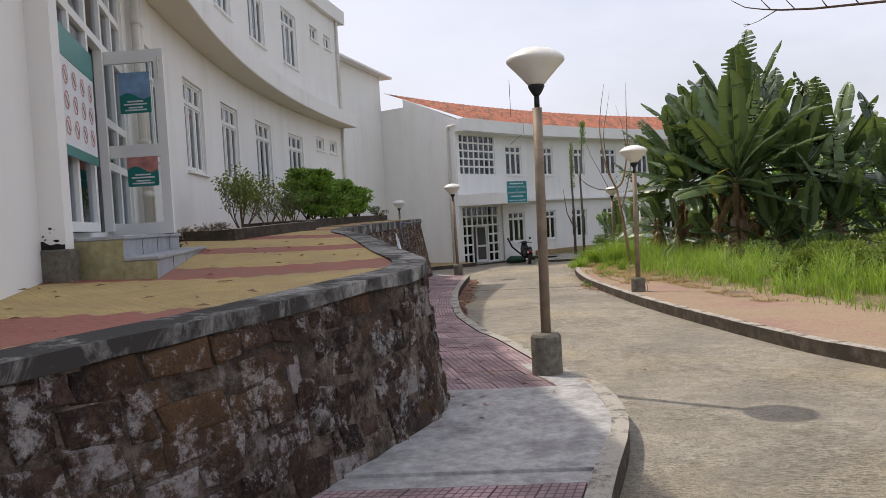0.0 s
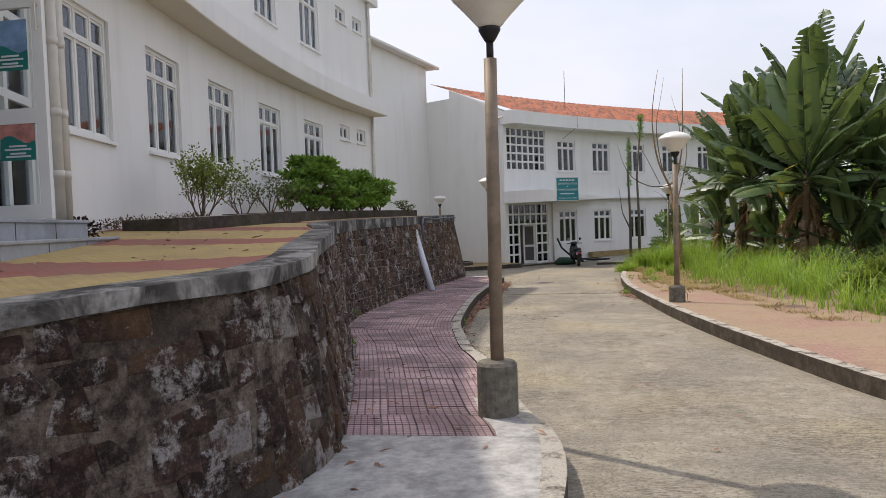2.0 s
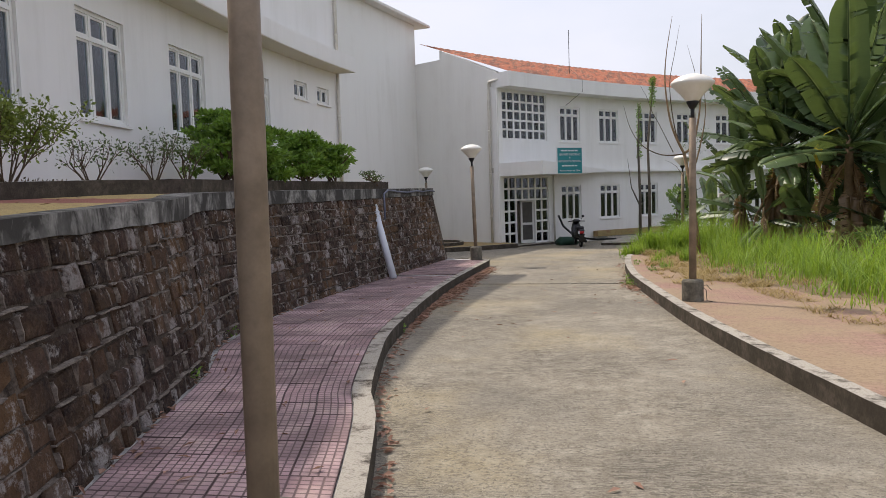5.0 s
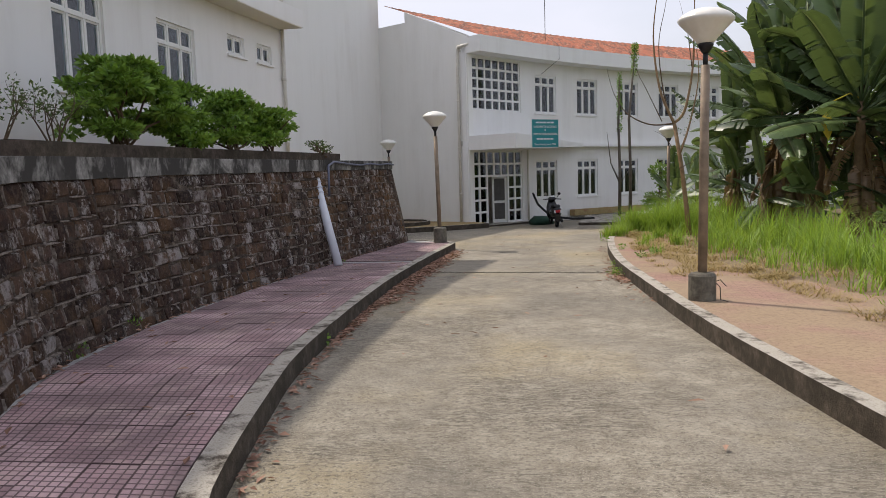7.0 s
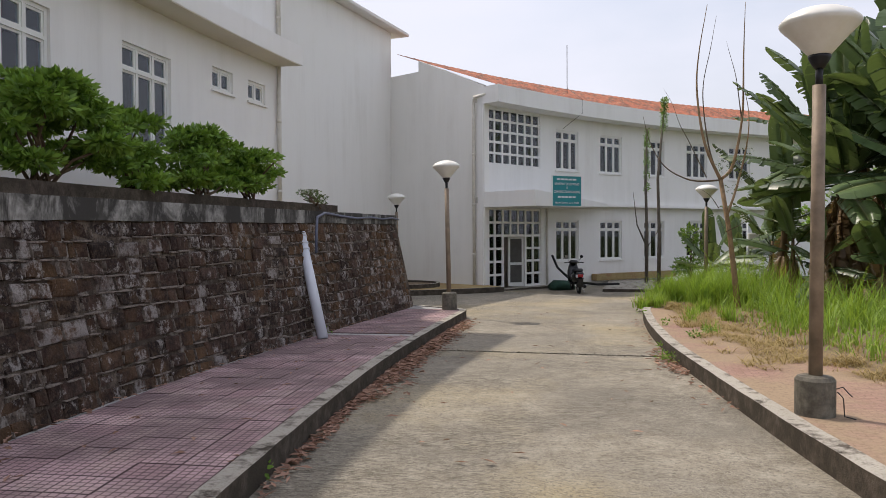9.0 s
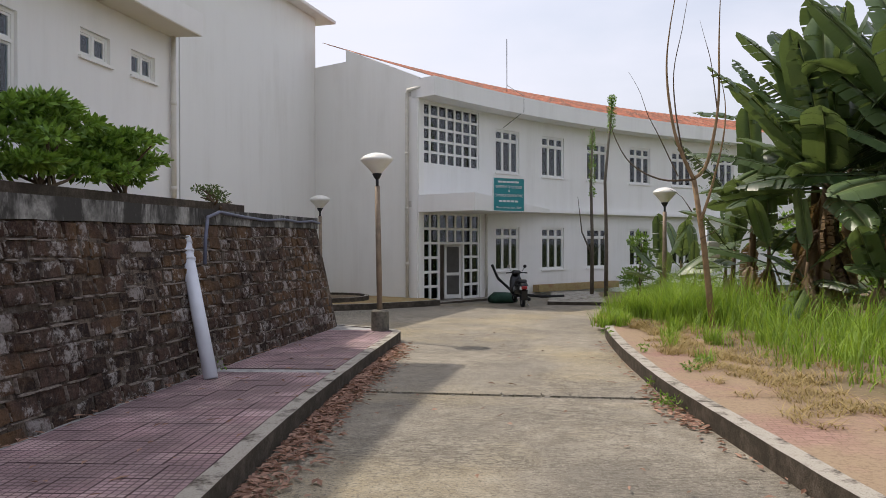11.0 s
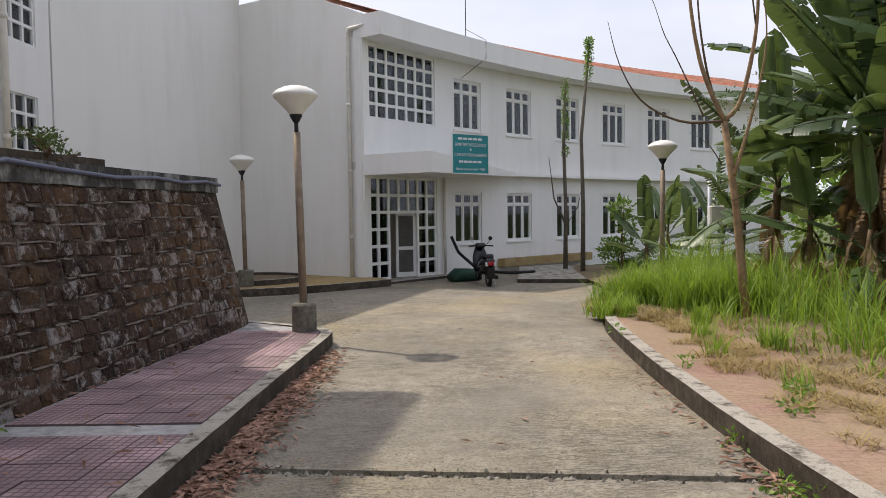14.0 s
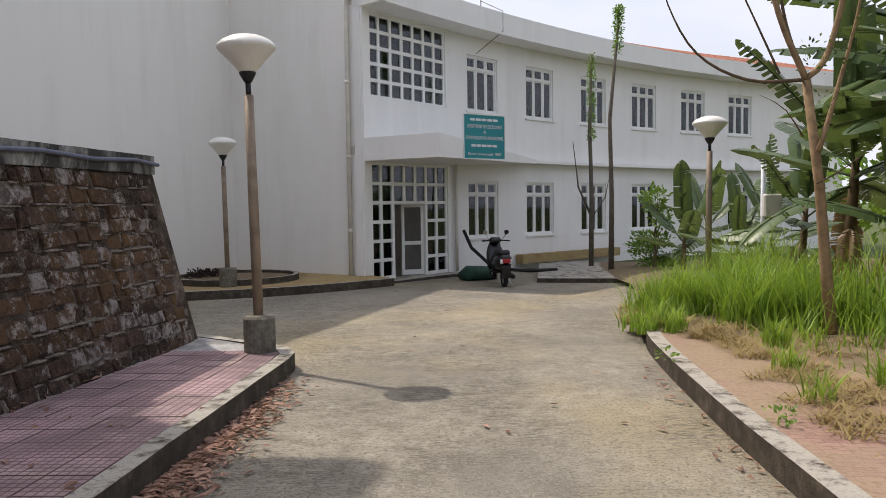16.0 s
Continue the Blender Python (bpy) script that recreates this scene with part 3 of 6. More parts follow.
bm = bmesh.new()
ys = [-14 + 0.6 * k for k in range(84)]
us = [0, 0.35, 0.8, 1.3, 1.8, 2.3, 2.8, 3.3, 4, 5, 7, 10, 15, 24, 40]
gv = []
for y in ys:
    e = x_at([(p.x, p.y) for p in kr], y)
    off = 0.15 if y < 22.3 else -0.1
    gv.append([bm.verts.new((e + off + u, y, zbank(e + off + u, y) - (0.03 if u < 0.3 else 0))) for u in us])
for a, b in zip(gv, gv[1:]):
    for k in range(len(us) - 1):
        bm.faces.new((a[k], a[k + 1], b[k + 1], b[k]))
struct("earth_bank", bm, M_SOIL, "dry brown earth bank with straw", "ground", True)

# ---- upper terrace ----
top_line = curve_points(WALL_TOP, 0.3)
bm = bmesh.new()
gv = []
for p in top_line:
    row = []
    for k in range(9):
        x = (p.x - 0.1) + ((-6.3) - (p.x - 0.1)) * k / 8
        row.append(bm.verts.new((x, p.y, zt(x, p.y))))
    gv.append(row)
for a, b in zip(gv, gv[1:]):
    for k in range(8):
        bm.faces.new((a[k], a[k + 1], b[k + 1], b[k]))
edge = bmesh.ops.extrude_face_region(bm, geom=list(bm.faces))
bmesh.ops.translate(bm, vec=(0, 0, -0.25), verts=[v for v in edge["geom"] if isinstance(v, bmesh.types.BMVert)])
struct("terrace_floor", bm, M_TERRACE, "terrace paved in red and yellow zigzag bands", "floor")


# ---- retaining wall ----
def resample(line, n):
    pts = curve_points(line, 0.12)
    return [pts[round(i * (len(pts) - 1) / n)] for i in range(n + 1)]


NW = 240
w_lo, w_hi = resample(WALL_BASE, NW), resample(WALL_TOP, NW)
w_len = [0.0]
for a, b in zip(w_lo, w_lo[1:]):
    w_len.append(w_len[-1] + (b - a).length)


def wall_at(s, h, out=0.0):
    """A point of the stone face: s along its foot, h from 0 at the foot to 1 under the coping."""
    i = min(NW - 1, max(0, int(np.searchsorted(w_len, s)) - 1))
    f = (s - w_len[i]) / max(1e-6, w_len[i + 1] - w_len[i])
    lo, hi = w_lo[i].lerp(w_lo[i + 1], f), w_hi[i].lerp(w_hi[i + 1], f)
    d = (w_lo[min(NW, i + 2)] - w_lo[max(0, i - 1)]).normalized()
    z0, z1 = zs(lo.y) - 0.05, zt(hi.x, hi.y) - coping_h(hi.y) + 0.005
    p = lo.lerp(hi, h)
    return Vector((p.x + d.y * out, p.y - d.x * out, z0 + (z1 - z0) * h))


S_END = w_len[-1]
bm = bmesh.new()
cols = [[bm.verts.new(wall_at(S_END * i / 150, h / 6, 0.002)) for h in range(7)] for i in range(151)]
for a, b in zip(cols, cols[1:]):
    for k in range(6):
        bm.faces.new((a[k], b[k], b[k + 1], a[k + 1]))
# far end and back, closing the wall
end = cols[-1]
bk = [bm.verts.new((-5.6, 22.35, v.co.z)) for v in end]
for k in range(6):
    bm.faces.new((end[k], bk[k], bk[k + 1], end[k + 1]))
retaining_wall = struct("wall_retaining", bm, M_MORTAR, "battered dark stone retaining wall stained with moss and lime", "wall")

bm = bmesh.new()
hi_line = [Vector((p.x, p.y)) for p in top_line]
strip(bm, offset_line(hi_line, 0.27), offset_line(hi_line, -0.035), lambda x, y: zt(x, y) + 0.02 + 0.006 * noise.noise(Vector((x * 3, y * 3, 1))), lambda x, y: zt(x, y) - coping_h(y) + 0.02 * noise.noise(Vector((x * 4, y * 4, 5))))
struct("coping", bm, M_COPING, "grey cement coping with black weather stains", "trim")


# ---- buildings ----
def wpart(name, bm, mat, root, label="", smooth=False):
    """A part whose mesh is written in world places."""
    ob = part(name, bm, mat, root, label, smooth)
    ob.matrix_parent_inverse = root.matrix_world.inverted()
    return ob


def wall_pose(p, d, z):
    """Local x along the wall to the right, y into it, z up."""
    d = Vector((d[0], d[1], 0)).normalized()
    return Matrix(((d.x, -d.y, 0, p[0]), (d.y, d.x, 0, p[1]), (0, 0, 1, z), (0, 0, 0, 1)))


def window(root, m, w, h, cols, top, curtain=False, bars=False, sash=0.035):
    """A framed window with a row of top lights; its panes, sill and curtain are its pieces."""
    b = bmesh.new()
    f, dp = 0.055, 0.09
    xs = [w * k / cols for k in range(cols + 1)]
    box(b, 0, w, 0.05, 0.05 + dp, 0, f)
    box(b, 0, w, 0.05, 0.05 + dp, h - f, h)
    for x in (0, w - f):
        box(b, x, x + f, 0.052, 0.048 + dp, f, h - f)
    for x in xs[1:-1]:
        box(b, x - f / 2, x + f / 2, 0.054, 0.046 + dp, f, h - f)
    if top:
        box(b, f, w - f, 0.045, 0.055 + dp, h - top - f / 2, h - top + f / 2)
    zr_ = ((f, h - top - f / 2), (h - top + f / 2, h - f)) if top else ((f, h - f),)
    for k in range(cols):
        x0, x1 = xs[k] + (f if k == 0 else f / 2), xs[k + 1] - (f if k == cols - 1 else f / 2)
        for z0, z1 in zr_:
            box(b, x0, x0 + sash, 0.07, 0.12, z0, z1)
            box(b, x1 - sash, x1, 0.07, 0.12, z0, z1)
            box(b, x0 + sash, x1 - sash, 0.071, 0.119, z0, z0 + sash)
            box(b, x0 + sash, x1 - sash, 0.071, 0.119, z1 - sash, z1)
    win = part("window", b, M_FRAME, root, "white-painted framed window with top lights")
    win.matrix_parent_inverse = root.matrix_world.inverted()
    win.matrix_basis = m
    for k in range(cols):
        x0, x1 = xs[k] + (f if k == 0 else f / 2), xs[k + 1] - (f if k == cols - 1 else f / 2)
        for z0, z1 in zr_:
            b = bmesh.new()
            box(b, x0 + sash - 0.004, x1 - sash + 0.004, 0.09, 0.096, z0 + sash - 0.004, z1 - sash + 0.004)
            pane = part("pane", b, M_GLASS, win)
            pane.visible_shadow = False
    b = bmesh.new()
    box(b, -0.05, w + 0.05, -0.05, 0.05, -0.05, -0.004)
    part("sill", b, M_WHITE, win)
    if bars:
        for k in range(cols * 3):
            b = bmesh.new()
            x = w * (k + 0.5) / (cols * 3)
            tube(b, [(x, 0.16, 0.02), (x, 0.16, h - 0.02)], 0.008, 5)
            part("bar", b, M_BLACK, win)
    if curtain:
        b = bmesh.new()
        n = 60
        va = [[b.verts.new((w * k / n, 0.21 + 0.025 * math.sin(k * 1.35 + 0.6 * math.sin(k * 0.31)), z)) for z in (-0.1, h + 0.1)] for k in range(n + 1) if k < n * 0.44 or k > n * 0.52]
        for p, q in zip(va, va[1:]):
            b.faces.new((p[0], q[0], q[1], p[1]))
        part("curtain", b, M_CURTAIN, win, "grey-blue hanging curtain", True)
    return win


M_BLACK = simple("black_iron", (0.02, 0.02, 0.022), 0.5, 0.2, 0.4, 0.3, 10)

# first building: a long concave two-storey block on the terrace
hall = thing("academic_building", pose(-6, 10, 1.5), "white two-storey curved building with framed windows and a projecting ledge", "building")
LOW = [(4.76, 6.1), (7.38, 8.74), (10.1, 11.44), (12.93, 14.28), (15.92, 17.28)]
SMALL = [(18.63, 19.38), (19.96, 20.66)]
Z_LOW, Z_UP = (2.82, 4.47), (6.53, 8.14)
holes = [(a, b, *Z_LOW) for a, b in LOW] + [(a, b, 4.22, 4.66) for a, b in SMALL]
holes += [(a, b, *Z_UP) for a, b in LOW] + [(a, b, 7.84, 8.28) for a, b in SMALL]
holes += [(0.55, 4.0, 1.76, 5.05)]
bm = bmesh.new()
wall_cells(bm, lambda s, z, d: (xa(s) - d, s, z), [-2.5 + 0.7 * k for k in range(34)] + [21.2], [1.0, 5.2, 9.02], 0.24, holes)
wpart("wall", bm, M_WHITE, hall)
# side and back walls, floors between storeys
bm = bmesh.new()
extrude_poly(bm, [(xa(21.2) - 0.24, 21.0), (xa(21.2) - 0.24, 21.2), (-15, 21.2), (-15, 21.0)], 0.0, 9.02)
extrude_poly(bm, [(xa(-2.5) - 0.24, -2.5), (xa(-2.5) - 0.24, -2.3), (-15, -2.3), (-15, -2.5)], 0.0, 9.02)
extrude_poly(bm, [(-15, -2.5), (-14.8, -2.5), (-14.8, 21.2), (-15, 21.2)], 0.0, 9.022)
wpart("rear_wall", bm, M_CREAM, hall)
bm = bmesh.new()
for z0, z1 in ((1.3, 1.72), (5.0, 5.2)):
    arc = [(xa(y) - 0.26, y) for y in np.linspace(-2.2, 20.9, 24)]
    extrude_poly(bm, arc + [(-14.7, 20.9), (-14.7, -2.2)], z0, z1)
wpart("storey_floor", bm, M_ROOM, hall)
bm = bmesh.new()
box(bm, -9.0, -5.05, 4.12, 4.22, 1.73, 4.99)
for y in (6.9, 9.4, 14.9, 18.0):
    for z0, z1 in ((1.73, 4.99), (5.21, 8.7)):
        box(bm, -14.7, xa(y) - 0.5, y, y + 0.1, z0, z1)
for z0, z1 in ((1.73, 4.99), (5.21, 8.7)):
    box(bm, -9.2, -9.1, -2.2, 20.9, z0, z1)
wpart("partition_wall", bm, M_ROOM, hall)
ys = np.linspace(-2.5, 21.2, 40)
for name, mat, off, za, zb, lab in (("ledge", M_WHITE, 0.6, 5.2, 5.62, "projecting white storey ledge"), ("roof_slab", M_WHITE, 0.16, 9.0, 9.48, "flat white overhanging roof slab")):
    bm = bmesh.new()
    if name == "roof_slab":
        ys = np.linspace(-2.5, 21.75, 40)
    strip(bm, [Vector((xa(y) - 0.1 if name == "ledge" else -15.3, y)) for y in ys], [Vector((xa(y) + off, y)) for y in ys], lambda x, y: zb, lambda x, y: za)
    wpart(name, bm, mat, hall, lab)
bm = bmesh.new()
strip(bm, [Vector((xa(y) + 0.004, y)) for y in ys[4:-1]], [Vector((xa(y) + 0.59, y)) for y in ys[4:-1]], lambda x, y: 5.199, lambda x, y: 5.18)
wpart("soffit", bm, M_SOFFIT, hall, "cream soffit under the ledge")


def on_hall(a, b, z):
    p, q = Vector((xa(a), a)), Vector((xa(b), b))
    return wall_pose(p, q - p, z), (q - p).length


for z0, z1 in (Z_LOW, Z_UP):
    for a, b in LOW:
        m, w = on_hall(a, b, z0)
        window(hall, m, w, z1 - z0, 3, 0.42, curtain=True)
for z0, z1 in ((4.22, 4.66), (7.84, 8.28)):
    for a, b in SMALL:
        m, w = on_hall(a, b, z0)
        window(hall, m, w, z1 - z0, 2, 0)


def grid_screen(root, name, m, xs, zs_, skip=(), f=0.05, label=""):
    """A fixed frame of bars with one pane in each cell; skip: cells left open."""
    b = bmesh.new()
    nx, nz = len(xs) - 1, len(zs_) - 1

    def open_cell(i, j):
        return (i, j) in skip

    cells = []
    for i in range(nx):
        for j in range(nz):
            g = [f, f, f, f]
            if open_cell(i, j):
                g = [-f if (i - 1, j) in skip else f, -f if (i + 1, j) in skip else f, -f if (i, j - 1) in skip or j == 0 else f, -f if (i, j + 1) in skip else f]
            cells.append((xs[i] + g[0], xs[i + 1] - g[1], zs_[j] + g[2], zs_[j + 1] - g[3]))
    wall_cells(b, lambda s, z, d: (s, 0.04 + d, z), [xs[0] - f, xs[-1] + f], [zs_[0] - f, zs_[-1] + f], 0.09, cells)
    sc = part(name, b, M_FRAME, root, label)
    sc.matrix_parent_inverse = root.matrix_world.inverted()
    sc.matrix_basis = m
    for i in range(nx):
        for j in range(nz):
            if not open_cell(i, j):
                b = bmesh.new()
                box(b, xs[i] + f - 0.005, xs[i + 1] - f + 0.005, 0.08, 0.086, zs_[j] + f - 0.005, zs_[j + 1] - f + 0.005)
                pn = part("pane", b, M_GLASS, sc)
                pn.visible_shadow = False
    return sc


sp, sq = Vector((-3.69, 0.55)), Vector((-4.78, 4.0))
m, w = wall_pose(sp, sq - sp, 1.76), (sq - sp).length
c0, c1 = 1.45 / 3.45 * w, 2.2 / 3.45 * w
grid_screen(hall, "entrance_screen", m, [0.03, c0 / 2, c0, c1, c1 + (w - c1) / 2, w - 0.03], [0.05, 0.75, 1.25, 2.08, 2.62, 3.25], {(2, 0), (2, 1), (2, 2)}, 0.045, "white-painted glazed entrance screen")
# door leaf standing open, square to the wall
leaf = bmesh.new()
for x0, x1, z0, z1 in ((0, 0.11, 0, 2.08), (0.73, 0.84, 0, 2.08), (0.11, 0.73, 0, 0.13), (0.11, 0.73, 0.88, 1.02), (0.11, 0.73, 1.94, 2.08)):
    box(leaf, x0, x1, 0, 0.045, z0, z1)
leaf = part("door_leaf", leaf, M_FRAME, hall, "white half-glazed door leaf standing open")
leaf.matrix_parent_inverse = hall.matrix_world.inverted()
leaf.matrix_basis = pose(-4.60, 2.80, 1.715)
for z0, z1 in ((0.13, 0.88), (1.02, 1.94)):
    b = bmesh.new()
    box(b, 0.105, 0.735, 0.02, 0.026, z0, z1)
    part("pane", b, M_CLEAR, leaf).visible_shadow = False
b = bmesh.new()
tube(b, [(0.79, -0.02, 1.72), (0.79, -0.02, 2.0)], 0.009, 6)
box(b, 0.765, 0.815, -0.012, 0.0, 1.74, 1.76)
box(b, 0.765, 0.815, -0.012, 0.0, 1.94, 1.96)
part("bolt", b, M_DOWNPIPE, leaf, "small tower bolt")
M_TEAL = simple("teal_print", (0.02, 0.20, 0.18), 0.4, 0, 0.4, 0.1, 3)
M_PAPER = simple("white_print", (0.72, 0.74, 0.76), 0.45, 0, 0.4, 0.05, 3)
M_SKYP = simple("blue_print", (0.22, 0.36, 0.55), 0.45, 0, 0.4, 0.35, 6)
M_PINK = simple("pink_print", (0.55, 0.25, 0.22), 0.45, 0, 0.4, 0.4, 9)


def poster(m, w, h, pic, label):
    t = thing("poster", m, label, "poster")
    b = bmesh.new()
    box(b, 0, w, -0.004, 0, 0, h)
    part("sheet", b, M_TEAL, t)
    b = bmesh.new()
    n = 14
    lo = [b.verts.new((w * k / n, -0.006, h * (0.42 + 0.08 * math.sin(k / n * 6.0)))) for k in range(n + 1)]
    hi = [b.verts.new((w * k / n, -0.006, h)) for k in range(n + 1)]
    for k in range(n):
        b.faces.new((lo[k], lo[k + 1], hi[k + 1], hi[k]))
    part("picture", b, pic, t)
    for z, ww in ((0.27, 0.5), (0.20, 0.75), (0.12, 0.45), (0.06, 0.7)):
        b = bmesh.new()
        box(b, w * (0.5 - ww / 2), w * (0.5 + ww / 2), -0.008, -0.004, h * z, h * (z + 0.035))
        part("text_bar", b, M_PAPER, t)


poster(pose(-4.29, 2.815, 3.09), 0.36, 0.46, M_SKYP, "teal printed notice with a blue picture on the door glass")
poster(pose(-4.26, 2.815, 2.26), 0.36, 0.46, M_PINK, "teal printed notice with a pink picture on the door glass")
# banner on the screen
m, w = wall_pose(sp + (sq - sp) * 0.02, sq - sp, 2.42), (sq - sp).length * 0.37
banner = thing("banner", m, "white vinyl banner with teal borders and rows of round signs", "banner")
b = bmesh.new()
box(b, 0, w, -0.01, -0.002, 0, 1.12)
part("sheet", b, M_PAPER, banner)
for z0, z1 in ((0.85, 1.12), (0, 0.09)):
    b = bmesh.new()
    box(b, 0, w, -0.014, -0.01, z0, z1)
    part("border", b, M_TEAL, banner, "teal printed border")
for r in range(3):
    for k in range(4):
        b = bmesh.new()
        cx, cz = w * (0.14 + 0.24 * k), 0.70 - 0.22 * r
        ring = [(cx + 0.085 * math.cos(a), cz + 0.085 * math.sin(a)) for a in np.linspace(0, 2 * math.pi, 17)[:-1]]
        inn = [(cx + 0.066 * math.cos(a), cz + 0.066 * math.sin(a)) for a in np.linspace(0, 2 * math.pi, 17)[:-1]]
        va, vb = [b.verts.new((x, -0.013, z)) for x, z in ring], [b.verts.new((x, -0.013, z)) for x, z in inn]
        for i in range(16):
            b.faces.new((va[i], va[(i + 1) % 16], vb[(i + 1) % 16], vb[i]))
        box(b, -0.055, 0.055, -0.0155, -0.0125, -0.008, 0.008, Matrix.Translation((cx, 0, cz)) @ Matrix.Rotation(0.8, 4, "Y"))
        part("round_sign", b, M_PINK, banner, "red ring with a bar")
b = bmesh.new()
box(b, 0, 0.03, -0.0135, -0.0105, 0.09, 0.85)
part("border", b, M_TEAL, banner, "teal printed border")
# pillar beside the entrance with its dark plinth
b = bmesh.new()
box(b, -7.5, -3.64, 0.42, 0.54, 1.62, 5.19)
wpart("entrance_pier", b, M_WHITE, hall)
b = bmesh.new()
box(b, -7.5, -3.61, 0.39, 0.56, 1.2, 1.62)
wpart("plinth", bevelled(b, 0.012), M_PLINTH, hall, "stained cement plinth")
b = bmesh.new()
for yy in (4.25, 4.42):
    tube(b, [(xa(yy) + 0.12, yy, 1.62), (xa(yy) + 0.12, yy, 5.18)], 0.055, 12)
    for z in (2.2, 2.9, 3.7, 4.5):
        lathe(b, [(0.062, z), (0.062, z + 0.09)], 12, None, (xa(yy) + 0.12, yy))
wpart("downpipe", b, M_DOWNPIPE, hall, "cream drain downpipes", True)
for yy, zz0, zz1 in ((21.12, 1.7, 5.18), (21.12, 5.64, 8.99)):
    b = bmesh.new()
    tube(b, [(xa(yy) + 0.07, yy, zz0), (xa(yy) + 0.07, yy, zz1)], 0.05, 10)
    for z in (zz0 + 0.6, zz0 + 2.2):
        lathe(b, [(0.058, z), (0.058, z + 0.08)], 10, None, (xa(yy) + 0.07, yy))
    wpart("downpipe", b, M_DOWNPIPE, hall, "cream drain downpipe", True)
# mould and flaking paint above the plinth
M_MOULD = simple("black_mould", (0.03, 0.028, 0.026), 0.95, 0, 0.1, 0.5, 30)
b = bmesh.new()
pr = random.Random(4)
top = [0.035 + 0.05 * abs(noise.noise(Vector((k * 0.23, 2, 0)))) + pr.uniform(0, 0.02) for k in range(121)]
va = [(b.verts.new((-3.645 - 0.03 * k, 0.417, 1.62)), b.verts.new((-3.645 - 0.03 * k, 0.418, 1.62 + top[k]))) for k in range(121)]
for p, q in zip(va, va[1:]):
    b.faces.new((p[0], q[0], q[1], p[1]))
wpart("mould_stain", b, M_MOULD, hall, "black mould along the foot of the pier")
for k in range(46):
    b = bmesh.new()
    cx, cz, rr = -3.68 - pr.random() ** 1.3 * 1.6, 1.69 + pr.random() ** 2 * 0.12, pr.uniform(0.004, 0.016)
    ring = [b.verts.new((cx + rr * pr.uniform(0.5, 1.4) * math.cos(a), 0.4165, cz + rr * pr.uniform(0.4, 0.9) * math.sin(a))) for a in (0, 0.9, 1.8, 2.7, 3.6, 4.5, 5.4)]
    b.faces.new(ring)
    wpart("paint_flake", b, M_MOULD, hall)
# entrance steps: a landing and one step, their ends mossy cement
M_MOSSY = concrete("mossy_cement", (0.30, 0.27, 0.12), (0.50, 0.46, 0.30), (0.22, 0.22, 0.13), 2.0, 0.5)
s1 = thing("entrance_steps", pose(-3.6, 2.5, 1.4), "grey stone landing and step with mossy cement ends", "steps")
for quad, za, zb in (([(-3.25, 0.6), (-4.2, 3.95), (-5.0, 3.95), (-3.9, 0.6)], 1.15, 1.672), ([(-2.97, 0.6), (-3.9, 4.0), (-4.18, 3.94), (-3.252, 0.61)], 1.15, 1.487)):
    b = bmesh.new()
    extrude_poly(b, quad, za, zb)
    wpart("step", b, M_STEP, s1)
    b = bmesh.new()
    d = Vector(quad[1]) - Vector(quad[0])
    n = Vector((d.y, -d.x)).normalized() * 0.025
    extrude_poly(b, [(quad[0][0] + n.x, quad[0][1] - 0.02), (quad[1][0] + n.x, quad[1][1] + 0.02), (quad[2][0], quad[2][1] + 0.02), (quad[3][0], quad[3][1] - 0.02)], zb + 0.001, zb + 0.033)
    wpart("tread", bevelled(b, 0.006), M_STEP, s1, "grey stone tread slab")
    b = bmesh.new()
    extrude_poly(b, [(quad[0][0] + 0.002, 0.585), (quad[0][0], 0.599), (quad[3][0], 0.599), (quad[3][0], 0.585)], za, zb - 0.002)
    wpart("end_render", b, M_MOSSY, s1, "yellowish mossy cement end face")
    for k in (1, 2, 3):
        b = bmesh.new()
        c = Vector(quad[0]).lerp(Vector(quad[1]), k / 4)
        box(b, c.x - 0.003, c.x + 0.003, c.y - 0.004, c.y + 0.004, zb - 0.19, zb - 0.001)
        wpart("joint", b, M_KERB, s1)

# middle block behind: a tall plain wall with a level eave, and the link to the first building
mid = thing("stair_block", pose(-8, 30, 0), "tall plain cream rendered block with a thin level eave", "building")
m_0, m_dir = Vector((-5.6, 34.0)), Vector((-0.23, -0.973)).normalized()
m_in = Vector((m_dir.y, -m_dir.x))


def mid_quad(t0, t1, d0, d1):
    """A plan rectangle: t metres along the front towards the road's start, d metres into the block."""
    return [tuple(m_0 + m_dir * t + m_in * d) for t, d in ((t0, d0), (t1, d0), (t1, d1), (t0, d1))]


b = bmesh.new()
extrude_poly(b, mid_quad(0, 7.79, 0, 9.0), -1.2, 9.42)
wpart("wall", b, M_CREAM, mid)
b = bmesh.new()
extrude_poly(b, mid_quad(-0.85, 8.2, -0.42, 9.4), 9.425, 9.55)
wpart("eave", bevelled(b, 0.02), M_WHITE, mid, "thin white level eave slab")
link = thing("link_block", pose(-9, 24, 0), "white link between two buildings with small-paned windows", "building")
L_WIN = [(24.0, 25.85, 2.2, 3.62), (24.0, 25.85, 4.6, 6.02)]
b = bmesh.new()
wall_cells(b, lambda u, z, d: (-7.4 - d, u, z), [21.25, 26.36], [-1.2, 9.3], 0.24, L_WIN)
wpart("wall", b, M_WHITE, link)
b = bmesh.new()
for z0, z1 in ((-1.2, 1.3), (4.0, 4.15), (9.1, 9.3)):
    extrude_poly(b, [(-7.65, 21.3), (-7.65, 26.2), (-12.5, 26.2), (-12.5, 21.3)], z0, z1)
wpart("storey_floor", b, M_ROOM, link)
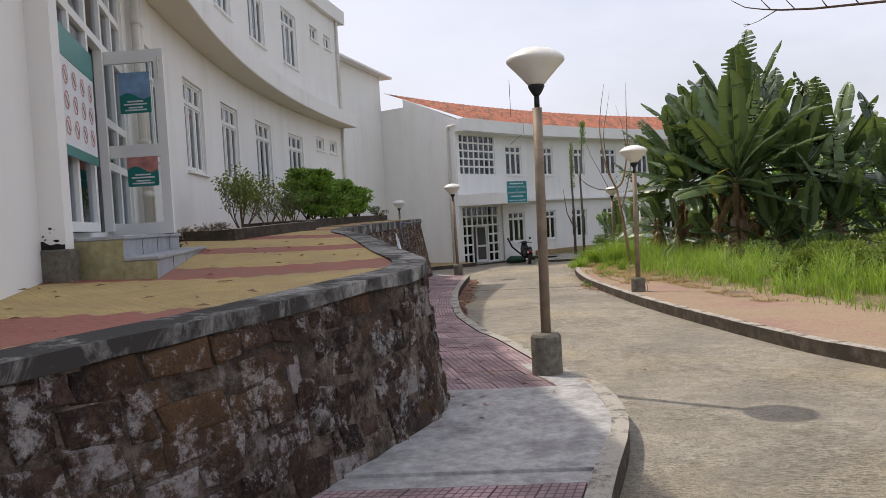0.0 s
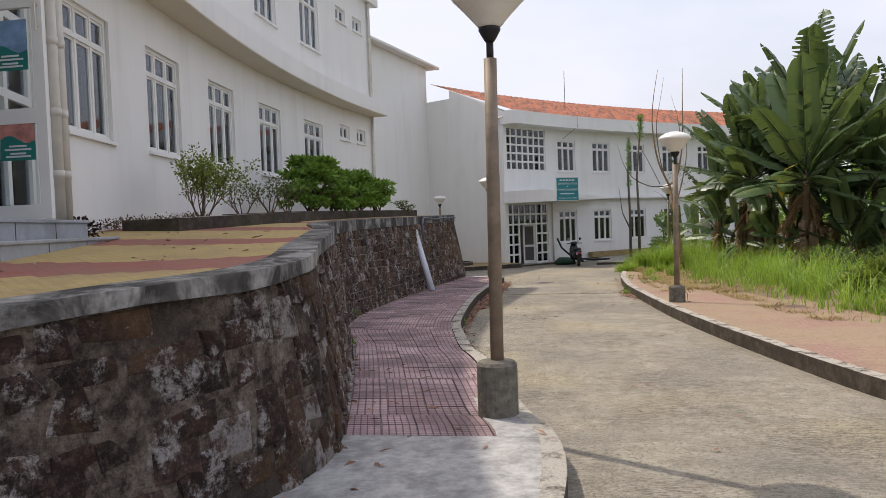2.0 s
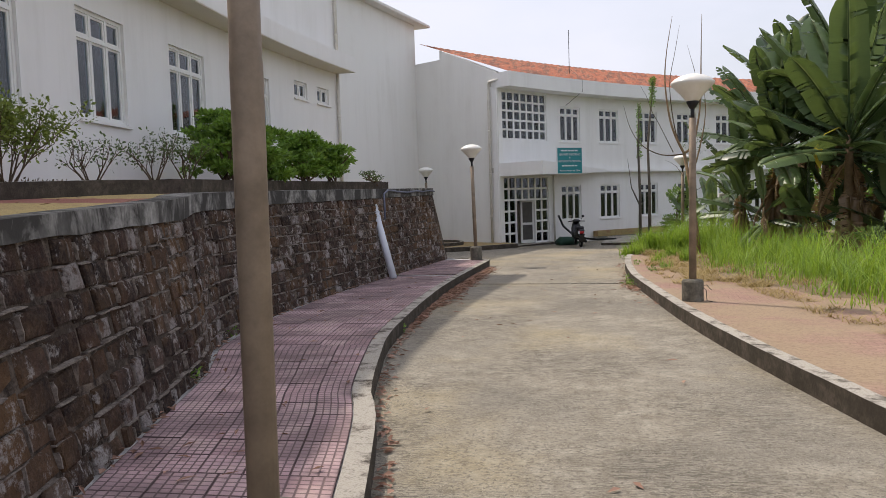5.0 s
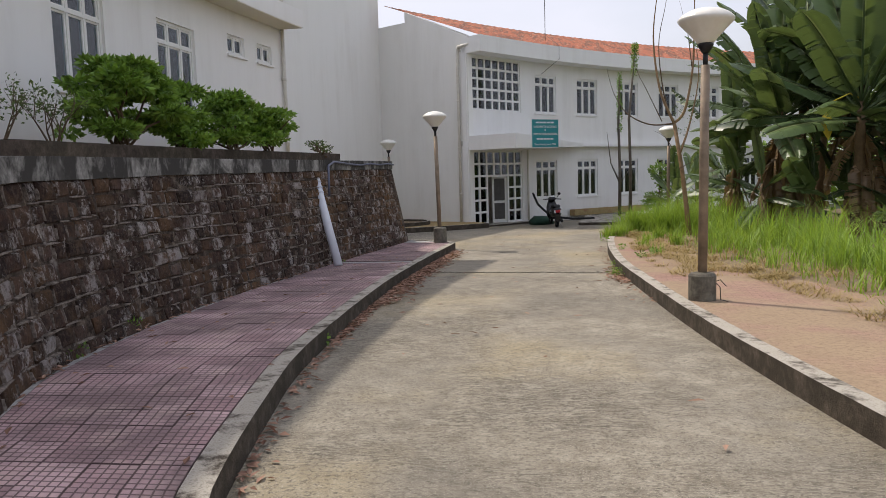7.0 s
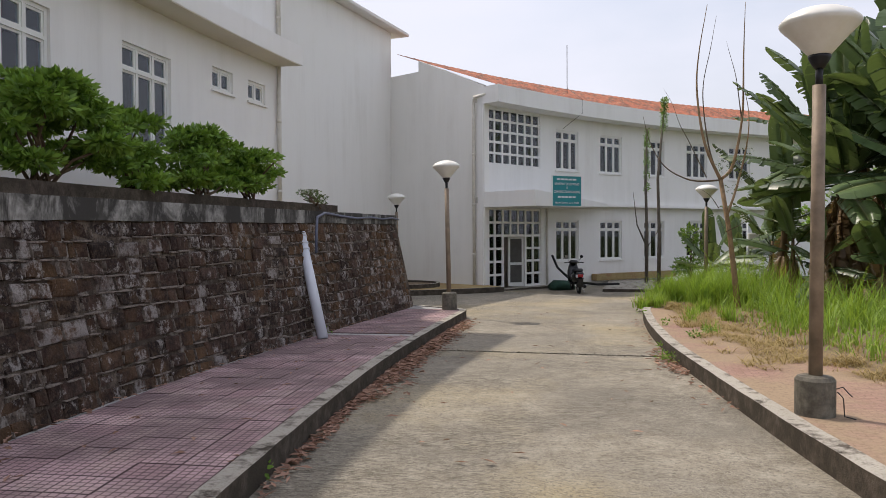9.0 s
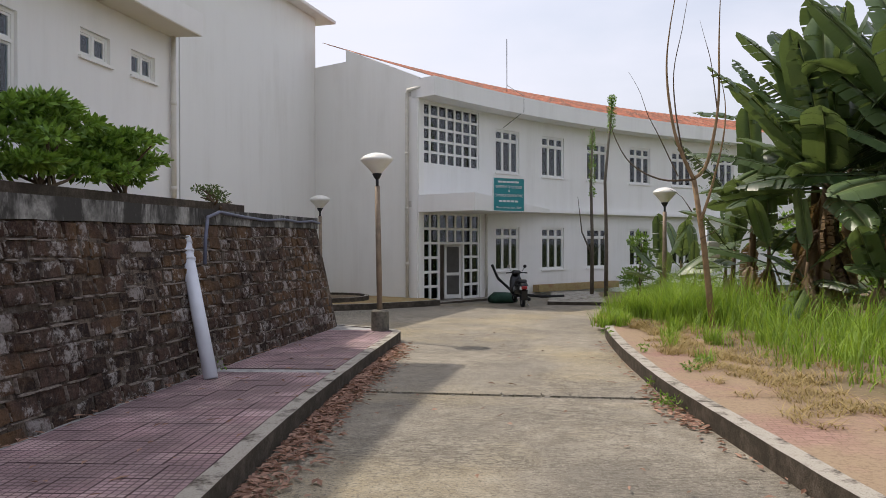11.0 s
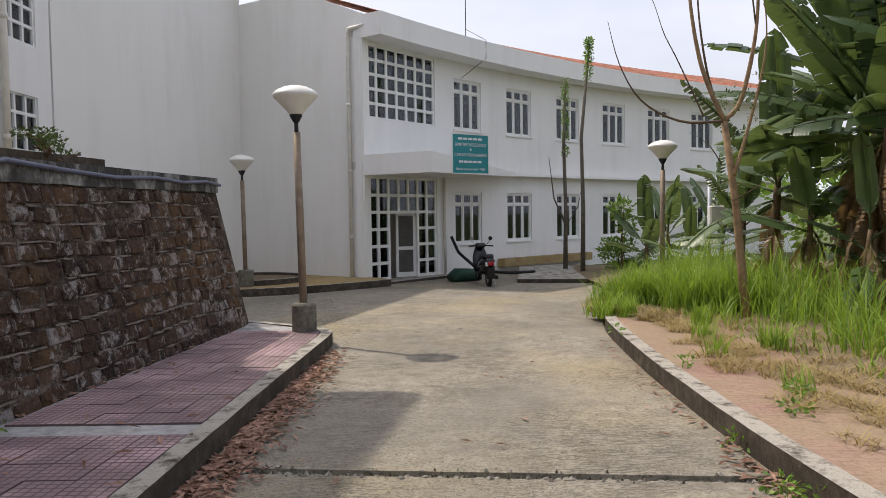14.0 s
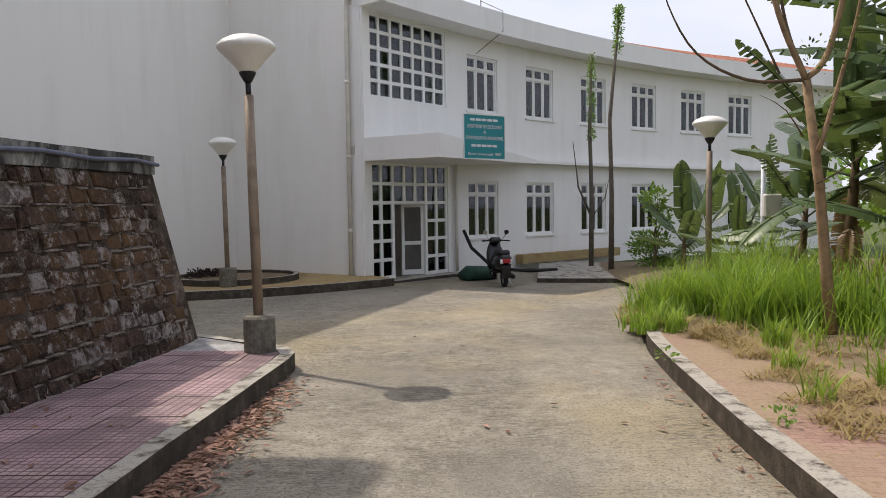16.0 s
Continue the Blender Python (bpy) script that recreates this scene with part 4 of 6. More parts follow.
b = bmesh.new()
box(b, -12.7, -12.5, 21.3, 26.3, -1.2, 9.3)
wpart("rear_wall", b, M_ROOM, link)

for y0, y1, z0, z1 in L_WIN:
    m, w = wall_pose((-7.4, y0), (0, 1), z0), y1 - y0
    grid_screen(link, "grid_window", m, [w * k / 5 for k in range(6)], [(z1 - z0) * k / 4 for k in range(5)], (), 0.03, "white grid window of small panes")

# second building: curved wing with a tiled roof
R_B, TH_B, P_B = 45.0, radians(54), Vector((-1.55, 31.6))
C_B = P_B + R_B * Vector((math.sin(TH_B), -math.cos(TH_B)))


def xb(s, depth=0.0):
    """A point of the wing's front, s metres along it, moved into the wall by depth."""
    th = TH_B - s / R_B
    p = C_B + (R_B + depth) * Vector((-math.sin(th), math.cos(th)))
    return p


wing = thing("department_building", pose(0, 34, -0.6), "white two-storey curved wing with a red roof and grid windows", "building")
W_LOW = [(3.92, 5.27), (6.6, 7.94), (9.36, 10.66), (12.08, 13.43), (14.85, 16.2), (17.6, 18.95)]
ZB_LOW, ZB_UP = (0.29, 1.93), (3.91, 5.5)
holes = [(a, b, *ZB_LOW) for a, b in W_LOW] + [(a, b, *ZB_UP) for a, b in W_LOW]
holes += [(0.0 + 0.02, 3.01, 3.9, 5.96), (0.02, 3.05, -0.62, 2.33)]
bm = bmesh.new()
wall_cells(bm, lambda s, z, d: (*xb(s, d), z), [-0.22] + [0.75 * k + 0.4 for k in range(33)], [-1.2, 2.55, 6.3], 0.24, holes)
wpart("wall", bm, M_WHITE, wing)
bm = bmesh.new()
ss = np.linspace(-0.22, 24.4, 40)
for z0, z1 in ((-1.2, -0.64), (2.5, 2.7), (6.1, 6.25)):
    extrude_poly(bm, [tuple(xb(s, 0.25)) for s in ss] + [tuple(xb(s, 6.5)) for s in reversed(ss)], z0, z1)
wpart("storey_floor", bm, M_ROOM, wing)
bm = bmesh.new()
strip(bm, [xb(s, 6.6) for s in ss], [xb(s, 6.4) for s in ss], lambda x, y: 7.9, lambda x, y: -1.2)
for s in (3.4, 8.5, 14.1, 24.3):
    p, q = xb(s, 0.3), xb(s, 6.4)
    d = (q - p).normalized() * 0.05
    extrude_poly(bm, [(p.x - d.y, p.y + d.x), (p.x + d.y, p.y - d.x), (q.x + d.y, q.y - d.x), (q.x - d.y, q.y + d.x)], -0.6, 6.05)
wpart("partition_wall", bm, M_ROOM, wing)
bm = bmesh.new()
strip(bm, [xb(s, 0.05) for s in ss[5:]], [xb(s, -0.32) for s in ss[5:]], lambda x, y: 2.60, lambda x, y: 2.50)
wpart("ledge", bm, M_WHITE, wing, "projecting storey ledge")
bm = bmesh.new()
strip(bm, [xb(s, 0.2) for s in ss], [xb(s, -0.75) for s in ss], lambda x, y: 6.63, lambda x, y: 6.02)
wpart("fascia", bm, M_WHITE, wing, "deep white roof fascia")
# red corrugated roof rising to the back
bm = bmesh.new()
rs = np.linspace(-0.2, 24.4, 260)
rows = []
for k, s in enumerate(rs):
    u = 0.018 * math.sin(k * 2 * math.pi / 4)
    rows.append([bm.verts.new((*xb(s, d), 6.62 + (d + 0.7) * (0.372 - 0.003 * max(0, s)) + u)) for d in (-0.68, 0.5, 1.7, 3.05, 4.6)])
for p, q in zip(rows, rows[1:]):
    for k in range(4):
        bm.faces.new((p[k], q[k], q[k + 1], p[k + 1]))
wpart("roof", bm, M_ROOF, wing, "weathered terracotta-red roof sheeting", True)
# plain end wall with its gable
e0, e1, g = Vector((-5.74, 34.02)), Vector((-1.62, 31.42)), 0.345
nrm = Vector((e1.y - e0.y, -(e1.x - e0.x))).normalized() * -0.28
prof = [(0, -1.2), (1, -1.2), (1, 6.68), (g, 8.06), (g, 7.64), (0, 7.64)]
bm = bmesh.new()
fa = [bm.verts.new((*(e0.lerp(e1, t)), z)) for t, z in prof]
fb = [bm.verts.new((*(e0.lerp(e1, t) + nrm), z)) for t, z in prof]
bm.faces.new(fa)
bm.faces.new(list(reversed(fb)))
for i in range(6):
    j = (i + 1) % 6
    bm.faces.new((fa[i], fa[j], fb[j], fb[i]))
wpart("end_wall", bm, M_CREAM, wing, "plain cream end wall with a gable top")
for a, b in W_LOW:
    for z0, z1 in (ZB_LOW, ZB_UP):
        p, q = xb(a), xb(b)
        window(wing, wall_pose(p, q - p, z0), (q - p).length, z1 - z0, 3, 0.38, curtain=z0 > 2, bars=z0 < 2 and a < 11)
p, q = xb(0.02), xb(3.01)
w = (q - p).length
grid_screen(wing, "grid_window", wall_pose(p, q - p, 3.9), [0.02 + (w - 0.04) * k / 7 for k in range(8)], [0.03 + 2.0 * k / 5 for k in range(6)], (), 0.042, "white grid window of many small panes")
q = xb(3.05)
w = (q - p).length
sk = {(i, j) for i in (2, 3, 4) for j in range(4)}
scr = grid_screen(wing, "entrance_screen", wall_pose(p, q - p, -0.62), [0.02 + (w - 0.04) * k / 7 for k in range(8)], [0.05, 0.5, 0.98, 1.46, 1.94, 2.42, 2.92], sk, 0.042, "white entrance screen of small panes")
# door leaves: one half open inwards
for x, turn, wd in ((w * 4.95 / 7, 150, 0.62), (w * 2.08 / 7, 78, 0.5)):
    b = bmesh.new()
    for x0, x1, z0, z1 in ((0, 0.08, 0, 1.9), (wd - 0.08, wd, 0, 1.9), (0.08, wd - 0.08, 0, 0.14), (0.08, wd - 0.08, 0.80, 0.9), (0.08, wd - 0.08, 1.8, 1.9)):
        box(b, x0, x1, 0, 0.04, z0, z1)
    lf = part("door_leaf", b, M_FRAME, wing, "white door leaf with dark panels")
    lf.matrix_parent_inverse = wing.matrix_world.inverted()
    lf.matrix_basis = wall_pose(p, q - p, -0.6) @ pose(x, 0.15, 0, 0, 0, turn)
    for z0, z1 in ((0.14, 0.8), (0.9, 1.8)):
        b = bmesh.new()
        box(b, 0.075, wd - 0.075, 0.015, 0.025, z0, z1)
        part("panel", b, M_PANEL, lf)
# canopy over the entrance
b = bmesh.new()
extrude_poly(b, [(-1.63, 31.40), (0.22, 30.36), tuple(xb(6.75, -0.3)), tuple(xb(5, 0.02)), tuple(xb(2.5, 0.02)), tuple(xb(0, 0.02))], 2.33, 2.88)
for v in b.verts:
    if (v.co.xy - xb(6.75, -0.3)).length < 0.01 or (v.co.xy - xb(5, 0.02)).length < 0.01:
        v.co.z = 2.62 if v.co.z > 2.6 else 2.49
canopy = wpart("canopy", b, M_WHITE, wing, "thick white concrete entrance canopy")
# corner pier and pipe
b = bmesh.new()
pp = xb(-0.22, -0.02)
extrude_poly(b, [tuple(xb(-0.24, -0.012)), tuple(xb(0.0, -0.012)), tuple(xb(0.0, 0.25)), tuple(xb(-0.24, 0.25))], -1.2, 2.42)
wpart("corner_pier", b, M_WHITE, wing)
pd = (e1 - e0).normalized()
pp = e1 - pd * 0.42 - nrm * 0.30
b = bmesh.new()
tube(b, [(pp.x, pp.y, -0.5), (pp.x, pp.y, 6.05), (pp.x + 0.02, pp.y, 6.3), (pp.x + 0.5, pp.y - 0.2, 6.36)], 0.055, 10)
for z in (0.6, 2.4, 4.2):
    lathe(b, [(0.065, z), (0.065, z + 0.09)], 10, None, (pp.x, pp.y))
wpart("downpipe", b, M_DOWNPIPE, wing, "cream drain downpipe", True)
pp = xb(3.32, -0.07)
b = bmesh.new()
tube(b, [(pp.x, pp.y, -0.6), (pp.x, pp.y, 2.4)], 0.045, 10)
wpart("downpipe", b, M_DOWNPIPE, wing, "grey downpipe by the entrance", True)
b = bmesh.new()
extrude_poly(b, [tuple(xb(-0.1, -0.45)), tuple(xb(3.3, -0.45)), tuple(xb(3.3, 0.2)), tuple(xb(-0.1, 0.2))], -0.9, -0.615)
wpart("doorstep", b, M_KERB, wing, "low concrete doorstep")
b = bmesh.new()
ap = xb(5.7, 1.0)
tube(b, [(ap.x, ap.y, 7.2), (ap.x, ap.y, 9.3)], 0.015, 5)
wpart("aerial", b, M_BLACK, wing, "thin black roof aerial")
b = bmesh.new()
cp = xb(4.6, -0.78)
tube(b, [(ap.x, ap.y, 7.5), (cp.x, cp.y, 6.66), (cp.x, cp.y, 6.1), (*xb(4.4, -0.3), 5.75), (*xb(4.3, -0.03), 5.55)], 0.01, 5)
wpart("cable", b, M_BLACK, wing, "black cable down to a window")


# ---- apron in front of the wing ----
b = bmesh.new()
ap_line = curve_points([(-14, 25.6), (-8.5, 26.6), (-4.74, 27.95), (-3.0, 28.75), (-1.6, 30.05), (-0.9, 30.9)], 0.4)
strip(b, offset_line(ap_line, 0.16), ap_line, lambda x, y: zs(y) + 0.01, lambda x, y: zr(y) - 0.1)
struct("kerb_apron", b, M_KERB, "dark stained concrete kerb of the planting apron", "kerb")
b = bmesh.new()
extrude_poly(b, [(p.x, p.y) for p in offset_line(ap_line, 0.15)] + [(-1.6, 31.6), (-5.6, 34.3), (-14, 39.5)], -0.9, zs(29) - 0.01)
struct("apron_ground", b, M_OCHRE, "ochre soil apron below the plain wall", "ground")


def ring_planter(x, y, z, r, h, label):
    t = thing("round_planter", pose(x, y, z), label, "planter")
    b = bmesh.new()
    n = 40
    prof = [(r, -0.05), (r, h), (r - 0.12, h), (r - 0.12, -0.05)]
    rg = [[b.verts.new((q * math.cos(2 * math.pi * k / n), q * math.sin(2 * math.pi * k / n), zz)) for q, zz in prof] for k in range(n)]
    for k in range(n):
        a, c = rg[k], rg[(k + 1) % n]
        for i in range(4):
            j = (i + 1) % 4
            b.faces.new((a[i], a[j], c[j], c[i]))
    part("rim", b, M_KERB, t)
    b = bmesh.new()
    lathe(b, [(r - 0.11, -0.04), (r - 0.11, h - 0.07), (0.3, h - 0.02)], 32)
    part("soil", b, M_SOIL, t)


ring_planter(-4.6, 30.7, zs(31) - 0.01, 1.45, 0.17, "low round cement planter filled with dry soil")
M_DARKLEAF = simple("dark_red_leaf", (0.035, 0.02, 0.018), 0.7, 0, 0.3, 0.4, 14)
M_TYRE = simple("black_rubber", (0.018, 0.018, 0.018), 0.8, 0, 0.3, 0.3, 20)
# low platform and step by the wing
b = bmesh.new()
extrude_poly(b, [(2.5, 31.3), (4.6, 31.0), (5.2, 33.0), (4.6, 36.6), (3.0, 35.8)], -0.9, -0.53)
struct("side_platform", bevelled(b, 0.02), M_KERB, "low worn concrete platform along the wing", "platform")
b = bmesh.new()
q0, q1 = xb(6.0, -0.35), xb(11.0, -0.35)
d = (q1 - q0).normalized()
extrude_poly(b, [tuple(q0), tuple(q1), tuple(xb(11.0, -0.05)), tuple(xb(6.0, -0.05))], -0.55, -0.28)
struct("drain_edge", b, M_OCHRE, "mossy yellowish drain edge along the wing", "kerb")

# ---- planters on the terrace ----


def trough(line, h, w, label, end_w):
    """A cement edging along a line of (x, y), with soil behind it up to the building."""
    t = thing("terrace_planter", pose(line[0][0], line[0][1], zt(*line[0])), label, "planter")
    pts = curve_points(line, 0.5)
    b = bmesh.new()
    strip(b, offset_line(pts, 0.13), pts, lambda x, y: zt(x, y) + h, lambda x, y: zt(x, y) - 0.05)
    wpart("edging", b, M_KERB, t)
    b = bmesh.new()
    strip(b, [Vector((max(xa(p.y) + 0.12, p.x - end_w), p.y)) for p in pts], offset_line(pts, 0.12), lambda x, y: zt(x, y) + h - 0.06 + 0.03 * noise.noise(Vector((x * 3, y * 3, 0))), lambda x, y: zt(x, y) - 0.04)
    wpart("soil", b, M_SOIL, t)
    b = bmesh.new()
    p = pts[0]
    box(b, max(xa(p.y) + 0.1, p.x - end_w), p.x, p.y - 0.12, p.y + 0.005, zt(p.x, p.y) - 0.05, zt(p.x, p.y) + h - 0.004)
    wpart("edging", b, M_KERB, t)


trough([(-4.05, 5.75), (-3.8, 7.4), (-3.6, 9.05)], 0.17, 0.9, "long cement-edged planter on the terrace", 0.8)
trough([(-3.85, 9.35), (-4.1, 12.5), (-4.1, 16.0), (-3.75, 20.6)], 0.19, 1.4, "long cement-edged planter under the windows", 1.3)


# ---- lamps ----
def shade_mat():
    m = Mat("milky_lamp_glass", 0.35, 0, 0.5)
    c = m.mix(m.ramp(m.noise(6, 4), (0.4, 0.0), (0.8, 0.5)), (0.80, 0.79, 0.74), (0.62, 0.58, 0.48))
    m.color(c)
    m.b.inputs["Subsurface Weight"].default_value = 0.25
    m.b.inputs["Subsurface Radius"].default_value = (0.1, 0.1, 0.1)
    return m.m


M_SHADE = shade_mat()
M_POLE = simple("rusty_grey_pole", (0.26, 0.20, 0.145), 0.6, 0.15, 0.4, 0.35, 5)


def street_lamp(x, y, z, height, plinth_h, plinth_r, lean, label):
    t = thing("street_lamp", pose(x, y, z), label, "street lamp", "lamps along the road")
    b = bmesh.new()
    lathe(b, [(plinth_r * 1.03, -0.06), (plinth_r, 0.0), (plinth_r, plinth_h - 0.025), (plinth_r - 0.02, plinth_h), (0.05, plinth_h + 0.012)], 28)
    part("plinth", b, M_PLINTH, t, "round stained concrete plinth", False)
    ax = Matrix.Rotation(radians(lean), 4, "Y")
    b = bmesh.new()
    hp = height - 0.62
    lathe(b, [(0.052, plinth_h - 0.02), (0.052, hp - 0.9), (0.05, hp - 0.88), (0.05, hp)], 16, ax)
    part("pole", b, M_POLE, t, "", True)
    b = bmesh.new()
    lathe(b, [(0.028, hp - 0.01), (0.028, hp + 0.13)], 14, ax)
    lathe(b, [(0.036, hp + 0.13), (0.055, hp + 0.16), (0.085, hp + 0.215), (0.085, hp + 0.235)], 18, ax)
    part("neck", b, M_BLACK, t, "black cup-shaped neck", True)
    b = bmesh.new()
    z0 = hp + 0.236
    lathe(b, [(0.083, z0), (0.10, z0 + 0.02), (0.165, z0 + 0.095), (0.235, z0 + 0.17), (0.287, z0 + 0.222), (0.303, z0 + 0.25), (0.298, z0 + 0.268), (0.25, z0 + 0.315), (0.17, z0 + 0.355), (0.08, z0 + 0.378), (0.01, z0 + 0.384)], 36, ax)
    part("shade", b, M_SHADE, t, "milky cone-shaped shade", True)


street_lamp(0.34, 2.36, zs(2.3), 3.40, 0.43, 0.16, 0.6, "tall street lamp with a milky cone shade beside the kerb")
street_lamp(3.05, 11.28, zs(11.2), 3.25, 0.31, 0.152, 0.5, "street lamp on a dark round plinth on the red footpath")
street_lamp(-1.38, 21.15, zs(21.1), 3.29, 0.38, 0.165, -1.0, "street lamp at the corner of the tiled footpath")
street_lamp(-4.33, 29.25, zs(29.2), 3.2, 0.4, 0.19, -0.6, "slim street lamp beside the round planter")
street_lamp(5.10, 26.76, zs(26.7) - 0.02, 3.15, 0.3, 0.17, 0.3, "street lamp standing in tall grass")
# stray wires at the plinth on the red footpath
b = bmesh.new()
tube(b, [(3.19, 11.22, 0.08), (3.23, 11.2, 0.1), (3.27, 11.18, 0.05), (3.29, 11.17, 0.03)], 0.005, 5)
tube(b, [(3.19, 11.2, 0.06), (3.22, 11.16, 0.02), (3.225, 11.15, -0.12), (3.3, 11.12, -0.135)], 0.005, 5)
w = thing("loose_wire", pose(3.2, 11.2, zs(11.2)), "loose black wires hanging from the lamp plinth", "wire")
wpart("strand", b, M_BLACK, w)

# ---- pipe and hose on the stone wall ----
dp = thing("drain_pipe", pose(-2.2, 15.3, zs(15.3)), "pale grey plastic drain pipe leaning on the stone wall", "pipe")
b = bmesh.new()
pa, pb = Vector((-2.98, 16.10, 1.37)), Vector((-2.46, 15.60, -0.21))
tube(b, [pa, pb], 0.078, 18)
wpart("pipe", b, M_PVC, dp, "", True)
b = bmesh.new()
tube(b, [Vector((-3.3, 16.24, 1.42)), Vector((-3.14, 16.18, 1.46)), Vector((-3.03, 16.13, 1.44)), pa - (pa - pb).normalized() * 0.1], 0.092, 18)
wpart("elbow", b, M_PVC, dp, "", True)
b = bmesh.new()
for f in (0.10, 0.16):
    c = pa.lerp(pb, f)
    tube(b, [c, c + (pb - pa).normalized() * 0.03], 0.09, 18)
wpart("collar", b, M_PVC, dp, "", True)
M_HOSE = simple("grey_blue_hose", (0.10, 0.11, 0.16), 0.5, 0, 0.4, 0.3, 8)
b = bmesh.new()
hose = [(-2.74, 16.15, 1.05), (-2.76, 16.22, 1.35), (-2.82, 16.45, 1.62), (-2.84, 16.9, 1.70)]
hose += [(x_at(WALL_TOP, y) + 0.05, y, zt(-2.8, y) - 0.05 - 0.03 * (k % 2)) for k, y in enumerate((17.8, 18.7, 19.6, 20.4, 21.2, 21.75))]
tube(b, [tuple(p) + (0,) if len(p) == 2 else p for p in [(*v,) for v in [Vector(h) for h in hose]]], 0.022, 8)
tagged(part("hose", b, M_HOSE, None, "", True), "grey-blue rubber hose along the wall coping", "hose")

# ---- sign ----
sg0, sg1 = Vector((0.79, 31.55)), Vector((1.80, 32.25))
sign = thing("signboard", wall_pose(sg0, sg1 - sg0, 2.37), "teal department signboard with white lettering", "signboard")
sw = (sg1 - sg0).length
M_SIGN = simple("teal_sign_paint", (0.02, 0.24, 0.27), 0.5, 0, 0.4, 0.08, 3)
b = bmesh.new()
box(b, 0, sw, 0, 0.03, 0, 1.06)
part("board", b, M_SIGN, sign)
b = bmesh.new()
for x0, x1, z0, z1 in ((-0.02, sw + 0.02, -0.02, 0.0), (-0.02, sw + 0.02, 1.06, 1.08), (-0.02, 0, 0, 1.06), (sw, sw + 0.02, 0, 1.06)):
    box(b, x0, x1, -0.012, 0.04, z0, z1)
part("rim", b, M_FRAME, sign)
for x in (0.15, sw - 0.15):
    b = bmesh.new()
    box(b, x - 0.02, x + 0.02, 0.03, 0.5 if x < 0.5 else 1.6, 0.28, 0.32)
    part("bracket", b, M_POLE, sign)


def lettering(txt, size, x, z, width):
    cu = bpy.data.curves.new("lettering", "FONT")
    cu.body, cu.size, cu.align_x, cu.extrude = txt, size, "CENTER", 0.002
    tmp = bpy.data.objects.new("lettering", cu)
    scene.collection.objects.link(tmp)
    bpy.context.view_layer.update()
    me = bpy.data.meshes.new_from_object(tmp.evaluated_get(bpy.context.evaluated_depsgraph_get()))
    wd = tmp.dimensions.x
    bpy.data.objects.remove(tmp)
    me.materials.clear()
    me.materials.append(M_PAPER)
    ob = new("lettering", me)
    ob.parent = sign
    ob.matrix_basis = pose(x, -0.006, z, 90) @ Matrix.Diagonal((width / wd, 1, 1, 1))


lettering("DEPARTMENT OF ELECTRONICS", 0.125, sw / 2, 0.74, 1.06)
lettering("&", 0.10, sw / 2, 0.62, 0.08)
lettering("COMMUNICATION ENGINEERING", 0.125, sw / 2, 0.46, 1.14)
lettering("Mizoram University, Aizawl - 796004", 0.095, sw / 2, 0.08, 1.0)
for z, wd in ((0.92, 0.86), (0.29, 0.8)):
    for k in range(5):
        b = bmesh.new()
        x = sw / 2 - wd / 2 + wd * k / 5
        box(b, x, x + wd / 5 - 0.03, -0.006, 0, z - 0.005, z + 0.055)
        part("text_bar", b, M_PAPER, sign)

# ---- scooter ----
M_SC = simple("black_scooter_paint", (0.012, 0.012, 0.014), 0.25, 0.1, 0.5, 0.2, 4)
M_RED = simple("red_tail_lens", (0.35, 0.012, 0.02), 0.2, 0, 0.5, 0.1, 4)
M_SEAT = simple("black_vinyl_seat", (0.02, 0.02, 0.022), 0.6, 0, 0.3, 0.2, 20)
M_STEEL = simple("bright_steel", (0.45, 0.45, 0.46), 0.3, 0.9, 0.5, 0.1, 10)
sc = thing("motor_scooter", pose(1.58, 30.95, zr(31.0) + 0.006, 0, -3, 99), "black motor scooter with a red tail lamp on its stand", "scooter")


def loft(b, secs):
    """secs: (x, half width, z low, z high)."""
    rings = []
    for x, hw, z0, z1 in secs:
        rings.append([b.verts.new((x, hw * cx, z0 + (z1 - z0) * cz)) for cx, cz in ((-0.7, 0), (0.7, 0), (1, 0.3), (1, 0.7), (0.65, 1), (-0.65, 1), (-1, 0.7), (-1, 0.3))])
    for a, c in zip(rings, rings[1:]):
        for k in range(8):
            b.faces.new((a[k], a[(k + 1) % 8], c[(k + 1) % 8], c[k]))
    b.faces.new(list(reversed(rings[0])))
    b.faces.new(rings[-1])
    return b


part("tail_body", loft(bmesh.new(), [(-0.78, 0.06, 0.62, 0.74), (-0.7, 0.14, 0.52, 0.78), (-0.45, 0.19, 0.42, 0.76), (-0.1, 0.20, 0.36, 0.70), (0.1, 0.17, 0.32, 0.6)]), M_SC, sc, "", True)
part("seat", loft(bmesh.new(), [(-0.68, 0.10, 0.77, 0.83), (-0.5, 0.14, 0.76, 0.87), (-0.1, 0.15, 0.71, 0.82), (0.14, 0.10, 0.68, 0.76)]), M_SEAT, sc, "", True)
part("floorboard", loft(bmesh.new(), [(0.05, 0.17, 0.26, 0.34), (0.5, 0.18, 0.26, 0.33)]), M_SC, sc, "", True)
part("leg_shield", loft(bmesh.new(), [(0.44, 0.2, 0.3, 0.5), (0.52, 0.21, 0.35, 0.85), (0.6, 0.17, 0.45, 0.98), (0.68, 0.08, 0.55, 0.9)]), M_SC, sc, "", True)
part("handlebar_cowl", loft(bmesh.new(), [(0.42, 0.08, 0.95, 1.03), (0.5, 0.15, 0.93, 1.07), (0.6, 0.12, 0.92, 1.04)]), M_SC, sc, "", True)
b = bmesh.new()
